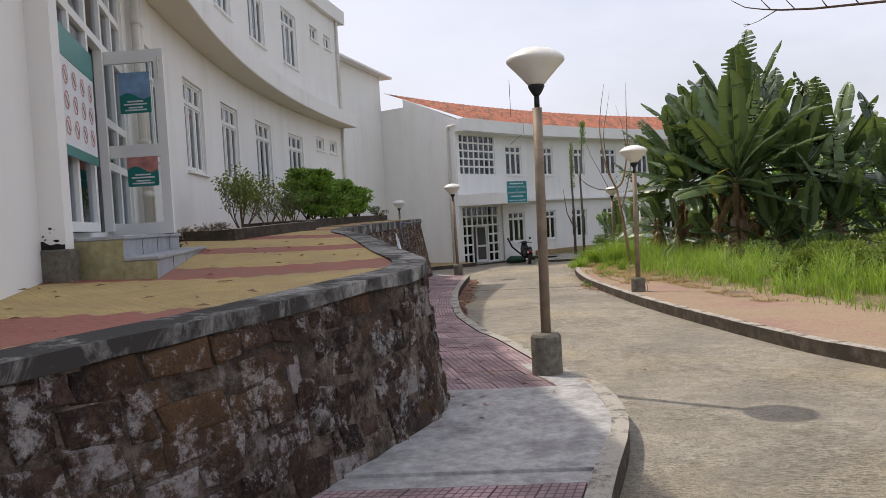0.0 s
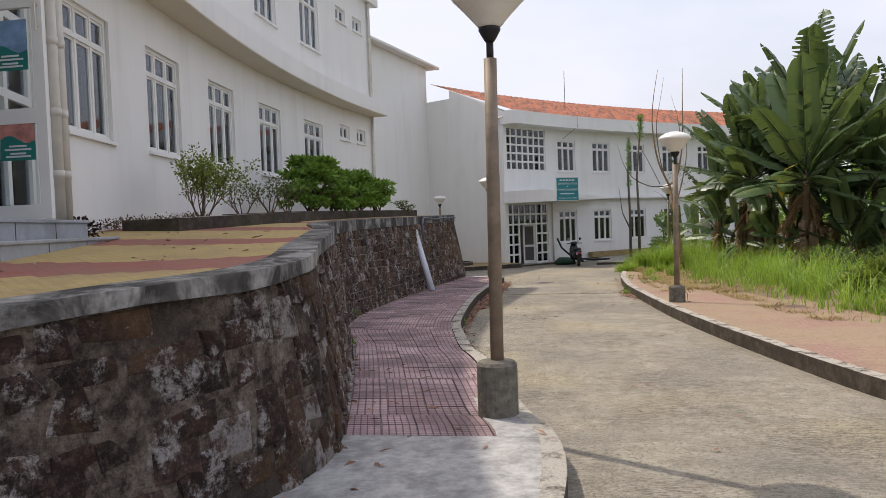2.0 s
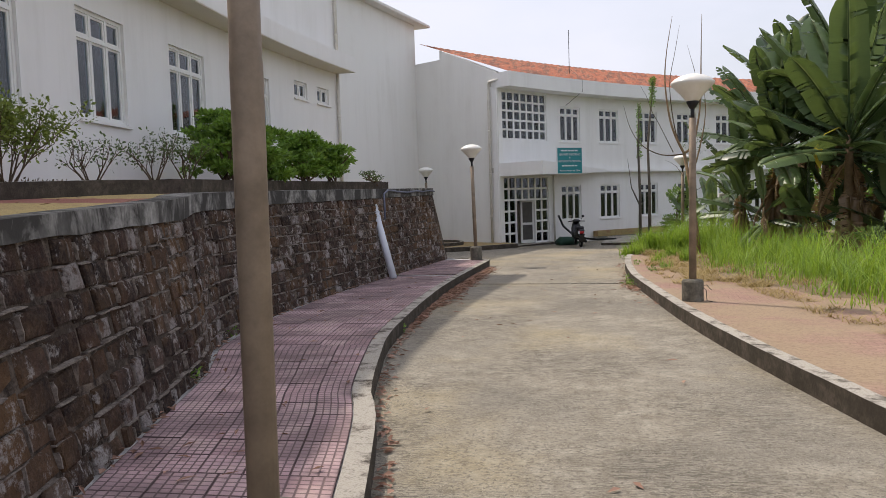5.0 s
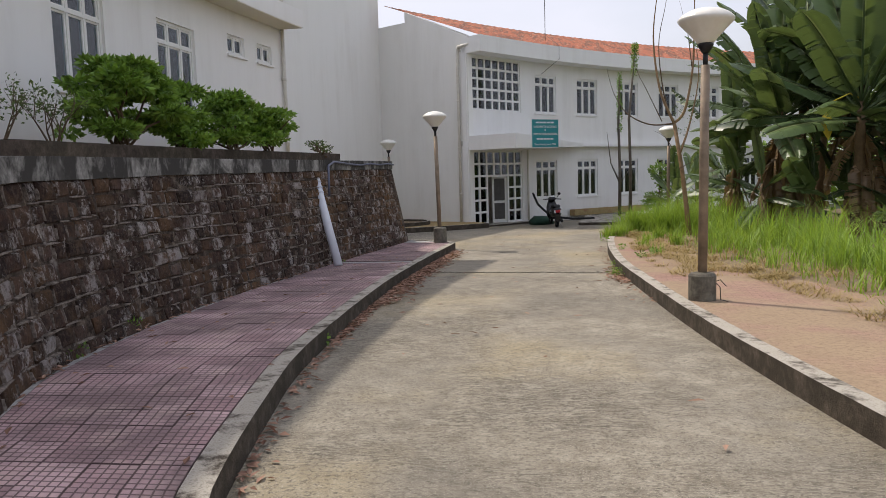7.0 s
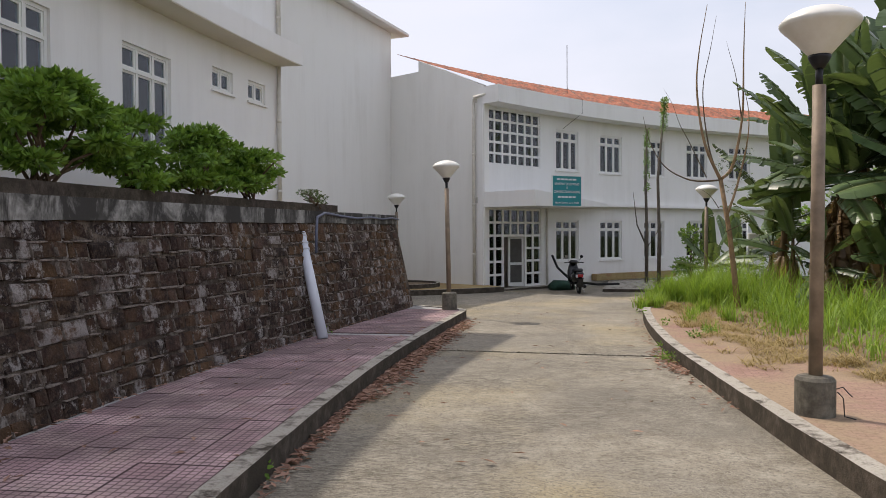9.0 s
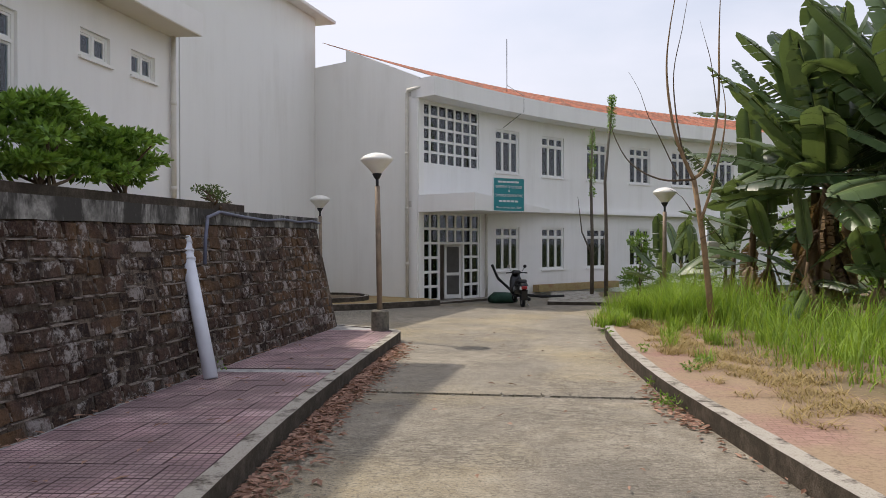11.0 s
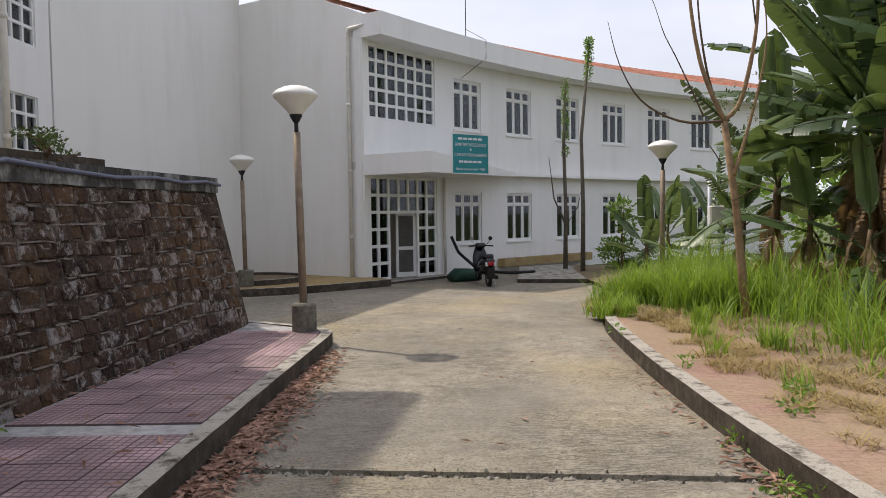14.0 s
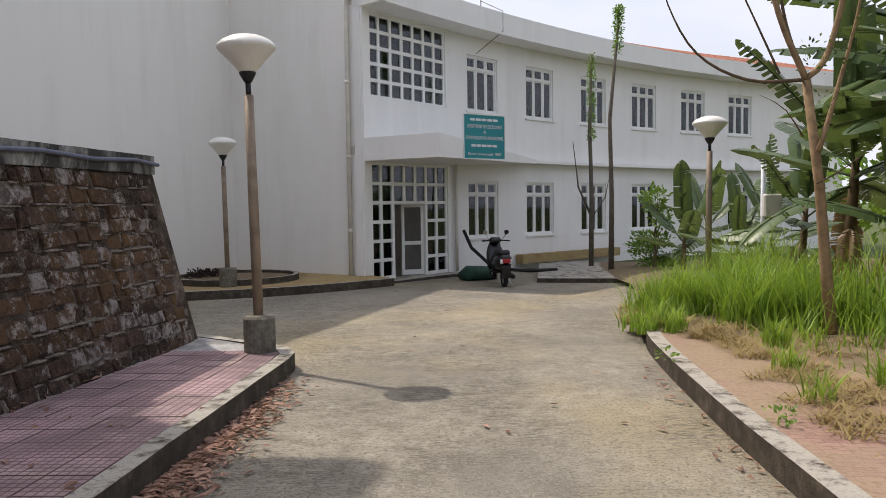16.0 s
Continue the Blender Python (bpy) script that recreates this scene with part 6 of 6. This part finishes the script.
# weeds along the foot of the building
b = bmesh.new()
for k in range(260):
    y = rng.uniform(5.2, 9.5)
    p = Vector((xa(y) + rng.uniform(0.06, 0.25), y, zt(xa(y), y)))
    leafy(b, rng, p + Vector((0, 0, rng.uniform(0.02, 0.13))), (0.07, 0.07, 0.06), 5, 0.04, 0.0)
tagged(raw_part("wall_weeds", b, leaf_mat("brown_weed", (0.07, 0.045, 0.03), (0.14, 0.11, 0.06)), None), "dry brown weeds along the wall foot", "weeds", "", "stuff")
b = bmesh.new()
leafy(b, rng, (-4.5, 4.25, 1.62), (0.3, 0.24, 0.14), 420, 0.05, 0.0)
tagged(raw_part("leaf_heap", b, M_DARKLEAF, None), "heap of dark dead leaves on the step", "leaves", "", "stuff")
b = bmesh.new()
leafy(b, rng, (-5.3, 30.6, zs(31) + 0.15), (0.6, 0.5, 0.2), 900, 0.07, 0.0)
tagged(raw_part("leaf_heap", b, M_DARKLEAF, None), "dark red low plant heap in the round planter", "plant", "", "stuff")

# hedge and scrub on the bank
for x, y, w, d, h, n in ((6.7, 11.2, 0.5, 0.6, 0.72, 9), (7.5, 10.8, 0.7, 0.7, 0.85, 12), (8.5, 10.6, 0.8, 0.8, 0.9, 13), (9.7, 10.4, 0.9, 0.9, 0.95, 13), (8.3, 12.6, 0.9, 0.9, 0.85, 12), (10.2, 13.0, 1.1, 1.0, 0.95, 13)):
    shrub(x, y, zbank(x, y) - 0.05, lumps(w, d, h, n), 5200, 0.11, M_HEDGE, "rambling yellow-green scrub on the bank", 6)
shrub(10.0, 16.5, zbank(10, 16.5) - 0.05, lumps(2.6, 1.8, 0.8, 20), 4500, 0.14, M_SHRUB2, "low rambling green scrub below the banana clump")
for x, y, hh in ((17.5, 20, 3.4), (19.5, 16.5, 2.8), (21, 24, 5.0), (15.5, 28.5, 5.0), (18.5, 30, 5.4), (15.0, 16.8, 1.6), (12.5, 30.5, 4.6)):
    shrub(x, y, zbank(x, y) - 0.1, lumps(1.7, 1.7, hh, 16), 4200, 0.26, M_SHRUB, "dark leafy thicket behind the banana clump", 6, "thicket")
shrub(6.0, 33.6, -0.65, lumps(0.45, 0.45, 1.1, 8), 1500, 0.11, M_SHRUB, "dark green bush against the wing")
shrub(5.7, 32.9, -0.6, [((0.0, 0, 1.9), (0.4, 0.35, 0.5)), ((0.2, 0, 1.4), (0.3, 0.3, 0.35))], 420, 0.13, leaf_mat("light_leaf", (0.08, 0.16, 0.02), (0.2, 0.32, 0.06)), "slender light green sapling against the wing", 3)

# grass
EDGE = [(6.6, -6), (5.9, 0.0), (5.5, 5.5), (4.85, 9.7), (4.65, 13.4), (4.2, 16.0), (3.95, 18.5), (4.05, 20.5), (3.7, 22.2), (3.2, 23.2), (3.6, 25.5), (4.4, 28.5)]


def blade(b, r, p, h, w, bend):
    a = r.uniform(0, 6.28)
    d, s = Vector((math.cos(a), math.sin(a), 0)), Vector((-math.sin(a), math.cos(a), 0))
    prev = None
    for k in range(4):
        u = k / 3
        c = p + d * bend * h * u * u + Vector((0, 0, h * u * (1 - 0.25 * bend * u)))
        hw = w * (1 - u) ** 0.7 * 0.5
        cur = [b.verts.new(c - s * hw), b.verts.new(c + s * hw)] if k < 3 else [b.verts.new(c)]
        if prev:
            b.faces.new((prev[0], prev[1], *reversed(cur)) if len(cur) == 2 else (prev[0], prev[1], cur[0]))
        prev = cur


b, b2 = bmesh.new(), bmesh.new()
for k in range(16500):
    y = rng.uniform(0.5, 27.5)
    e = x_at(EDGE, y)
    u = rng.random()
    if u < 0.22 and rng.random() < 0.55:
        continue
    x = e + u * (2.6 if y < 18 else 3.2)
    clump = noise.noise(Vector((x * 1.4, y * 1.4, 9)))
    if clump + 0.6 * noise.noise(Vector((x * 3.5, y * 3.5, 1))) < -0.12 and u < 0.6:
        continue
    h = (0.16 + 0.5 * min(1, u * 2.2)) * rng.uniform(0.4, 1.5) * (0.85 + 1.2 * clump)
    if y > 21.3:
        h *= 1.25
    blade(b, rng, Vector((x, y, zbank(x, y) - 0.02)), h, 0.021, rng.uniform(0.15, 1.1))
for cx, cy, n, hh in ((3.05, 22.75, 150, 0.45), (3.25, 22.2, 70, 0.4), (2.95, 22.35, 70, 0.28), (3.75, 23.6, 420, 0.85), (4.3, 22.6, 420, 1.0), (5.0, 22.6, 420, 0.95), (3.55, 24.4, 260, 0.7), (4.6, 23.6, 300, 1.05), (4.0, 21.2, 90, 0.45), (3.6, 20.0, 60, 0.4), (3.35, 18.9, 45, 0.38), (3.4, 17.2, 40, 0.3), (4.1, 19.2, 80, 0.45)):
    for _ in range(n):
        a, rr = rng.uniform(0, 6.28), rng.random() ** 0.7 * (0.42 if n > 100 else 0.14)
        x, y = cx + rr * math.cos(a), cy + rr * math.sin(a)
        blade(b, rng, Vector((x, y, zbank(x, y) - 0.02)), hh * rng.uniform(0.5, 1.1), 0.02, rng.uniform(0.2, 0.95))
for k in range(17000):
    y = rng.uniform(8, 25) if k % 3 == 0 else rng.uniform(13, 23.5)
    e, ke = x_at(EDGE, y), x_at(KERB_R, y) + 0.5
    x = e - 0.1 - rng.random() ** 1.1 * max(0.3, (e - ke)) * (0.92 if y > 13.5 else 0.3) + (rng.random() < 0.3) * rng.uniform(0, 1.2)
    if noise.noise(Vector((x * 2.0, y * 2.0, 4))) < -0.05:
        continue
    blade(b2, rng, Vector((x, y, zbank(x, y) - 0.01)), rng.uniform(0.05, 0.2), 0.014, rng.uniform(0.9, 2.2))
tagged(raw_part("grass", b, M_GRASS, None), "tall bright green grass on the bank", "grass", "", "stuff")
tagged(raw_part("dry_straw", b2, M_STRAW, None), "dry straw and dead grass on the earth", "straw", "", "stuff")
# tiny weeds at kerbs and wall foot
b = bmesh.new()
for x, y, n in ((-0.92, 9.55, 60), (2.42, 15.3, 60), (2.5, 15.0, 40), (2.5, 16.2, 30), (2.65, 20.4, 40), (-1.9, 5.9, 30), (-2.62, 8.2, 24), (-2.8, 9.4, 24), (-2.6, 16.2, 20), (2.85, 18.3, 50), (3.3, 17.0, 70), (3.0, 16.4, 40)):
    z = (zr(y) if (abs(x) < 2.55 and x > -1.5) else zs(y)) + 0.02
    leafy(b, rng, (x, y, z + 0.05), (0.12, 0.2, 0.07), n, 0.05, 0.0)
tagged(raw_part("kerb_weeds", b, M_SHRUB, None), "small green weeds in the kerb joints", "weeds", "", "stuff")


# leaf litter in the gutters
def litter(n, pick, label):
    b = bmesh.new()
    for _ in range(n):
        x, y, z = pick()
        a, l, w = rng.uniform(0, 6.28), rng.uniform(0.025, 0.07), rng.uniform(0.01, 0.022)
        d, s = Vector((math.cos(a), math.sin(a), rng.uniform(-0.15, 0.15))), Vector((-math.sin(a), math.cos(a), rng.uniform(-0.4, 0.4)))
        c = Vector((x, y, z + rng.uniform(0.006, 0.028)))
        q = [c - d * l, c - d * l * 0.2 + s * w + Vector((0, 0, 0.008)), c + d * l, c - d * l * 0.2 - s * w + Vector((0, 0, 0.008))]
        b.faces.new([b.verts.new(v) for v in q])
    tagged(raw_part("leaf_litter", b, M_FALLEN, None), label, "leaves", "", "stuff")


def gut_left():
    y = rng.triangular(9.0, 20.6, 16.8) if rng.random() < 0.85 else rng.uniform(3.5, 20)
    return x_at(KERB_L, y) + 0.02 + abs(rng.gauss(0, 0.16 if y > 12 else 0.06)), y, zr(y) + 0.006


def gut_right():
    y = rng.choice((rng.gauss(15.4, 0.4), rng.gauss(14.6, 0.3), rng.uniform(12, 21)))
    return x_at(KERB_R, y) - 0.02 - abs(rng.gauss(0, 0.13)), y, zr(y) + 0.006


def paths():
    y = rng.uniform(0, 20)
    return rng.uniform(x_at(WALL_BASE, y) + 0.05, x_at(KERB_L, y) - 0.1) if rng.random() < 0.4 else x_at(WALL_BASE, y) + abs(rng.gauss(0.03, 0.05)), y, zs(y)


def on_road():
    y = rng.uniform(2, 26)
    return rng.uniform(-0.6, 2.3), y, zr(y) + 0.006


def on_terrace():
    y = rng.uniform(-2, 7)
    x = rng.uniform(-4, x_at(WALL_TOP, y) - 0.3)
    return x, y, zt(x, y)


litter(2900, gut_left, "drift of dry reddish fallen leaves in the gutter")
litter(260, gut_right, "dry fallen leaves against the kerb")
litter(330, paths, "scattered debris along the wall foot")
litter(60, on_road, "a few dry leaves on the road")
litter(60, on_terrace, "scattered dry leaves on the terrace")

# sapling with long bare shoots
sap = thing("sapling_tree", pose(4.83, 21.75, zbank(4.83, 21.75) - 0.05), "young tan-barked tree with long bare shoots", "tree")
FORK = Vector((-0.40, -0.2, 2.47 - zbank(4.83, 21.75) + 0.05))
b = bmesh.new()
tube(b, [(0, 0, 0), (-0.08, -0.02, 0.8), (-0.2, -0.1, 1.7), tuple(FORK)], [0.07, 0.06, 0.052, 0.045], 10)
part("trunk", b, M_BARK, sap, "", True)
for pts, r0_, mat in (([(0, 0), (-0.33, 0.8), (-0.48, 1.9), (-0.44, 2.8), (-0.28, 3.75)], 0.036, M_BARK), ([(-0.02, 0.02), (-0.24, 0.7), (-0.36, 1.9), (-0.22, 2.8), (-0.09, 3.5)], 0.02, M_TWIG), ([(0.0, 0.02), (0.25, 0.3), (0.42, 1.3), (0.47, 2.5), (0.49, 3.75)], 0.036, M_BARK),
                      ([(0.12, -0.75), (0.35, -0.1), (0.52, 0.75), (0.56, 1.4), (0.48, 1.9)], 0.03, M_BARK), ([(0.42, 1.2), (0.36, 1.7), (0.3, 2.2), (0.2, 2.6), (0.11, 2.96)], 0.014, M_TWIG), ([(-0.03, 0), (-0.58, 0.0), (-1.13, 0.3), (-1.44, 0.8), (-1.6, 1.4)], 0.022, M_TWIG),
                      ([(-0.3, 0.06), (-0.67, 0.85), (-0.85, 1.2), (-1.0, 1.64), (-1.2, 2.0)], 0.013, M_TWIG), ([(0.1, -1.1), (0.4, -0.95), (0.7, -0.75)], 0.012, M_TWIG), ([(-0.05, -0.6), (-0.25, -0.3), (-0.5, -0.15)], 0.01, M_TWIG)):
    b = bmesh.new()
    n = len(pts)
    ln = curve_points([(x, z) for x, z in pts], 0.15)
    tube(b, [FORK + Vector((q.x, 0.05 * math.sin(q.y * 2 + q.x * 5), q.y)) for q in ln], [r0_ * (1 - 0.85 * i / (len(ln) - 1)) for i in range(len(ln))], 6)
    part("branch", b, mat, sap, "", True)
b = bmesh.new()
for c in ((0.05, 0.15), (0.3, 0.35), (0.45, 0.1), (0.5, 0.6), (0.2, -0.2), (0.0, 0.35)):
    leafy(b, rng, FORK + Vector((c[0], 0, c[1])), (0.22, 0.2, 0.15), 26, 0.05, 0.0)
raw_part("foliage", b, M_SHRUB2, sap)
# two thin climber-covered trunks by the wing
for x, y, h, lab, branch in ((4.35, 34.6, 6.0, "thin bare trunk wrapped in green climber near its top", True), (4.62, 33.1, 6.75, "very thin tall trunk with a leafy tip", False)):
    t = thing("slender_tree", pose(x, y, -0.6), lab, "tree", "slender trees by the wing")
    b = bmesh.new()
    tube(b, [(0, 0, 0), (0.02, 0, 2), (-0.03, 0, 4), (0.03 if branch else 0.22, 0, h)], [0.075, 0.06, 0.05, 0.03], 8)
    part("trunk", b, M_GBARK, t, "", True)
    if branch:
        b = bmesh.new()
        tube(b, [(0, 0, 1.5), (-0.35, 0, 2.3), (-0.5, 0, 3.6)], [0.04, 0.025, 0.008], 6)
        tube(b, [(0, 0, 1.4), (0.4, 0, 2.0), (0.5, 0, 2.5)], [0.03, 0.018, 0.006], 6)
        part("branch", b, M_GBARK, t, "", True)
    b = bmesh.new()
    for k in range(26):
        u = rng.uniform(0.62, 1.0) if branch else rng.uniform(0.86, 1.01)
        leafy(b, rng, ((0.03 if branch else 0.2) * u, 0, h * u), (0.15, 0.15, 0.2), 30, 0.07, 0.0)
    tagged(raw_part("climber", b, M_SHRUB, t), "", "", "", "stuff")
# meter post behind the grass
mp = thing("meter_post", pose(6.5, 27.9, -0.6), "pale metal post with a small cloth-wrapped box", "post")
b = bmesh.new()
tube(b, [(0, 0, 0), (0, 0, 2.6)], 0.04, 10)
part("post", b, M_PVC, mp, "", True)
b = bmesh.new()
box(b, -0.02, 0.32, -0.12, 0.1, 1.5, 1.95)
part("box", bevelled(b, 0.03), M_DOWNPIPE, mp)
# bare tree beyond the road whose twig hangs into view
bt = thing("bare_tree", pose(9.0, 1.5, zbank(9, 1.5)), "bare dark-twigged roadside tree", "tree")
b = bmesh.new()
tube(b, [(0, 0, -0.1), (0.1, 0, 1.5), (-0.1, 0.1, 3.2), (-0.3, 0.1, 4.6)], [0.16, 0.13, 0.1, 0.05], 10)
part("trunk", b, M_GBARK, bt, "", True)
b = bmesh.new()
zb = zbank(9, 1.5)
limb = [(8.9, 1.6, zb + 3.2), (7.2, 1.75, 3.52), (5.2, 1.9, 3.62), (4.1, 2.0, 3.57), (3.7, 2.0, 3.535), (3.35, 2.0, 3.525), (3.03, 2.0, 3.515), (2.72, 2.0, 3.525), (2.55, 2.02, 3.55), (2.4, 2.03, 3.58), (2.27, 2.04, 3.66)]
tube(b, [(x - 9.0, y - 1.5, z - zb) for x, y, z in limb], [0.06, 0.04, 0.025, 0.016, 0.013, 0.012, 0.011, 0.009, 0.006, 0.005, 0.003], 7)
for twig in ([(2.68, 2.0, 3.525), (2.58, 2.0, 3.47), (2.5, 2.0, 3.43), (2.37, 2.0, 3.39)], [(2.42, 2.0, 3.41), (2.36, 2.0, 3.415)], [(2.62, 2.0, 3.545), (2.58, 2.02, 3.6), (2.5, 2.05, 3.72)], [(2.85, 2.0, 3.53), (2.8, 2.02, 3.6), (2.7, 2.05, 3.75)],
             [(3.15, 2.0, 3.53), (3.11, 2.03, 3.62), (3.04, 2.05, 3.8)], [(3.45, 2.0, 3.535), (3.4, 2.0, 3.6), (3.34, 2.0, 3.78)], [(4.3, 2.0, 3.58), (4.1, 2.1, 3.8), (4.0, 2.2, 4.1)]):
    n = len(twig)
    tube(b, [(x - 9.0, y - 1.5, z - zb) for x, y, z in twig], [0.006 * (1 - 0.7 * k / (n - 1)) for k in range(n)], 5)
part("branch", b, M_TWIG, bt, "", True)

# ---- pieces last: tiles of the footpath ----
tile_rows = []
y = 1.74
while y < 21.1:
    tile_rows.append((y, min(y + 0.3, 21.2)))
    y += 0.3
y = -1.0
while y > -8:
    tile_rows.append((y - 0.3, y))
    y -= 0.3
kl_pts = [(p.x, p.y) for p in kl if p.y < 21.05]


def tile_mesh(b, uvl, c, lift):
    g = 0.004
    ctr = sum(c, Vector((0, 0))) / 4
    q = [p + (ctr - p).normalized() * g for p in c]
    lo = [b.verts.new((p.x, p.y, zs(p.y) - 0.02)) for p in q]
    hi = [b.verts.new((p.x, p.y, zs(p.y) + lift)) for p in q]
    f = b.faces.new(hi)
    for lp, u in zip(f.loops, ((0, 0), (1, 0), (1, 1), (0, 1))):
        lp[uvl].uv = u
    for i in range(4):
        b.faces.new((lo[i], lo[(i + 1) % 4], hi[(i + 1) % 4], hi[i]))


count, rest = 0, bmesh.new()
rest_uv = rest.loops.layers.uv.new("uv")
for y0, y1 in tile_rows:
    xl0, xl1 = x_at(WALL_BASE, y0) + 0.06, x_at(WALL_BASE, y1) + 0.06
    xr0, xr1 = x_at(kl_pts, y0) - 0.165, x_at(kl_pts, y1) - 0.165
    n = max(1, round((xr0 - xl0) / 0.3))
    for k in range(n):
        f0, f1 = k / n, (k + 1) / n
        c = [Vector((xl0 + (xr0 - xl0) * f0, y0)), Vector((xl0 + (xr0 - xl0) * f1, y0)), Vector((xl1 + (xr1 - xl1) * f1, y1)), Vector((xl1 + (xr1 - xl1) * f0, y1))]
        lift = rng.uniform(0.0, 0.005)
        if 15.85 < y0 < 16.15:
            continue
        if 1.7 < y0 < 14 and count < 300:
            b = bmesh.new()
            tile_mesh(b, b.loops.layers.uv.new("uv"), c, lift)
            raw_part("tile", b, M_TILE, footpath)
            count += 1
        else:
            tile_mesh(rest, rest_uv, c, lift)
tagged(raw_part("tile_field", rest, M_TILE, footpath), "", "", "", "stuff")


# ---- stones of the retaining wall ----
def stone(b, s0, s1, h0, h1, r):
    rub = 2.6 if wall_at(s0, 0).y < 2.6 else 1.0
    j = lambda v: v + r.uniform(-0.012, 0.012) * rub
    pr = r.uniform(0.0, 0.03)
    hs = 0.012 / 1.8 * rub * 1.5
    cs = ((j(s0), h0 + r.uniform(-hs, hs)), (j(s1), h0 + r.uniform(-hs, hs)), (j(s1), h1 + r.uniform(-hs, hs)), (j(s0), h1 + r.uniform(-hs, hs)))
    mid_s, mid_h = (s0 + s1) / 2, (h0 + h1) / 2
    back = [b.verts.new(wall_at(s, h, -0.02)) for s, h in cs]
    edge = [b.verts.new(wall_at(s, h, pr - 0.012)) for s, h in cs]
    ins = r.uniform(0.86, 0.93)
    front = [b.verts.new(wall_at(mid_s + (s - mid_s) * ins, mid_h + (h - mid_h) * (ins - 0.06), pr + r.uniform(-0.008, 0.012))) for s, h in cs]
    c = b.verts.new(wall_at(mid_s + r.uniform(-0.03, 0.03), mid_h, pr + r.uniform(0.0, 0.022)))
    for i in range(4):
        k = (i + 1) % 4
        b.faces.new((back[i], back[k], edge[k], edge[i]))
        b.faces.new((edge[i], edge[k], front[k], front[i]))
        b.faces.new((front[i], front[k], c))


rs = random.Random(11)
plan = []
for row in range(13):
    s = 0.0
    while s < S_END - 0.3:
        i = min(NW, int(np.searchsorted(w_len, s)))
        lo, hi = w_lo[i], w_hi[i]
        hgt = (zt(hi.x, hi.y) - coping_h(hi.y) + 0.005) - (zs(lo.y) - 0.05)
        course = 0.168
        n_c = max(4, round(hgt / course))
        w = rs.uniform(0.15, 0.38)
        if row < n_c and s + w < S_END:
            wob = 0.012 * math.sin(s * 1.7 + row)
            h0, h1 = row / n_c + (wob if row else 0), (row + 1) / n_c + (wob if row < n_c - 1 else 0)
            if lo.y < 2.6:
                pick = rs.random()
                if pick < 0.16:
                    s += w
                    continue
                if pick < 0.38 and row < n_c - 1:
                    h1 += 0.55 / n_c
                w *= rs.choice((1.0, 1.0, 1.35, 0.75))
            plan.append((s + 0.012, s + w - 0.012, h0 + 0.008, h1 - 0.008, lo.y))
        s += w
near = [p for p in plan if 0.2 < p[4] < 5.2][:300]
near_set = set(near)
for p in near:
    b = bmesh.new()
    stone(b, *p[:4], rs)
    raw_part("stone", b, M_STONE, retaining_wall)
b = bmesh.new()
for p in plan:
    if p not in near_set:
        stone(b, *p[:4], rs)
tagged(raw_part("stonework", b, M_STONE, retaining_wall), "", "", "", "stuff")


# broken raised pointing along the joints
def ridge(b, p0, p1, wide, r):
    """A rounded fillet of mortar from p0 to p1, both (s, h); wide: its half width in (s, h)."""
    prev = None
    for k in range(4):
        s, hh = p0[0] + (p1[0] - p0[0]) * k / 3, p0[1] + (p1[1] - p0[1]) * k / 3
        f = r.uniform(0.6, 1.3) * (0.6 if k in (0, 3) else 1)
        o = r.uniform(0.022, 0.036)
        row = [b.verts.new(wall_at(s - wide[0] * f, hh - wide[1] * f, -0.005)), b.verts.new(wall_at(s - wide[0] * f * 0.4, hh - wide[1] * f * 0.4, o)),
               b.verts.new(wall_at(s + wide[0] * f * 0.4, hh + wide[1] * f * 0.4, o)), b.verts.new(wall_at(s + wide[0] * f, hh + wide[1] * f, -0.005))]
        if prev:
            for i in range(3):
                b.faces.new((prev[i], prev[i + 1], row[i + 1], row[i]))
        else:
            b.faces.new(row)
        prev = row
    b.faces.new(list(reversed(prev)))


b = bmesh.new()
for s0, s1, h0, h1, yy in plan:
    if yy < 2.2:
        continue
    keep = 0.62 + 0.5 * noise.noise(Vector((s0 * 0.6, h0 * 2.5, 4)))
    if rs.random() < keep:
        ridge(b, (s1 + 0.012 + rs.uniform(-0.01, 0.01), h0 + 0.01), (s1 + 0.012 + rs.uniform(-0.01, 0.01), h1 - rs.uniform(0, 0.04)), (0.014, 0.0), rs)
    if h0 > 0.02 and rs.random() < keep:
        ridge(b, (s0 - 0.02, h0 - 0.008), (s0 + (s1 - s0) * rs.uniform(0.5, 1.15), h0 - 0.008), (0.0, 0.0085), rs)
tagged(raw_part("pointing", b, M_POINT, retaining_wall), "", "", "", "stuff")
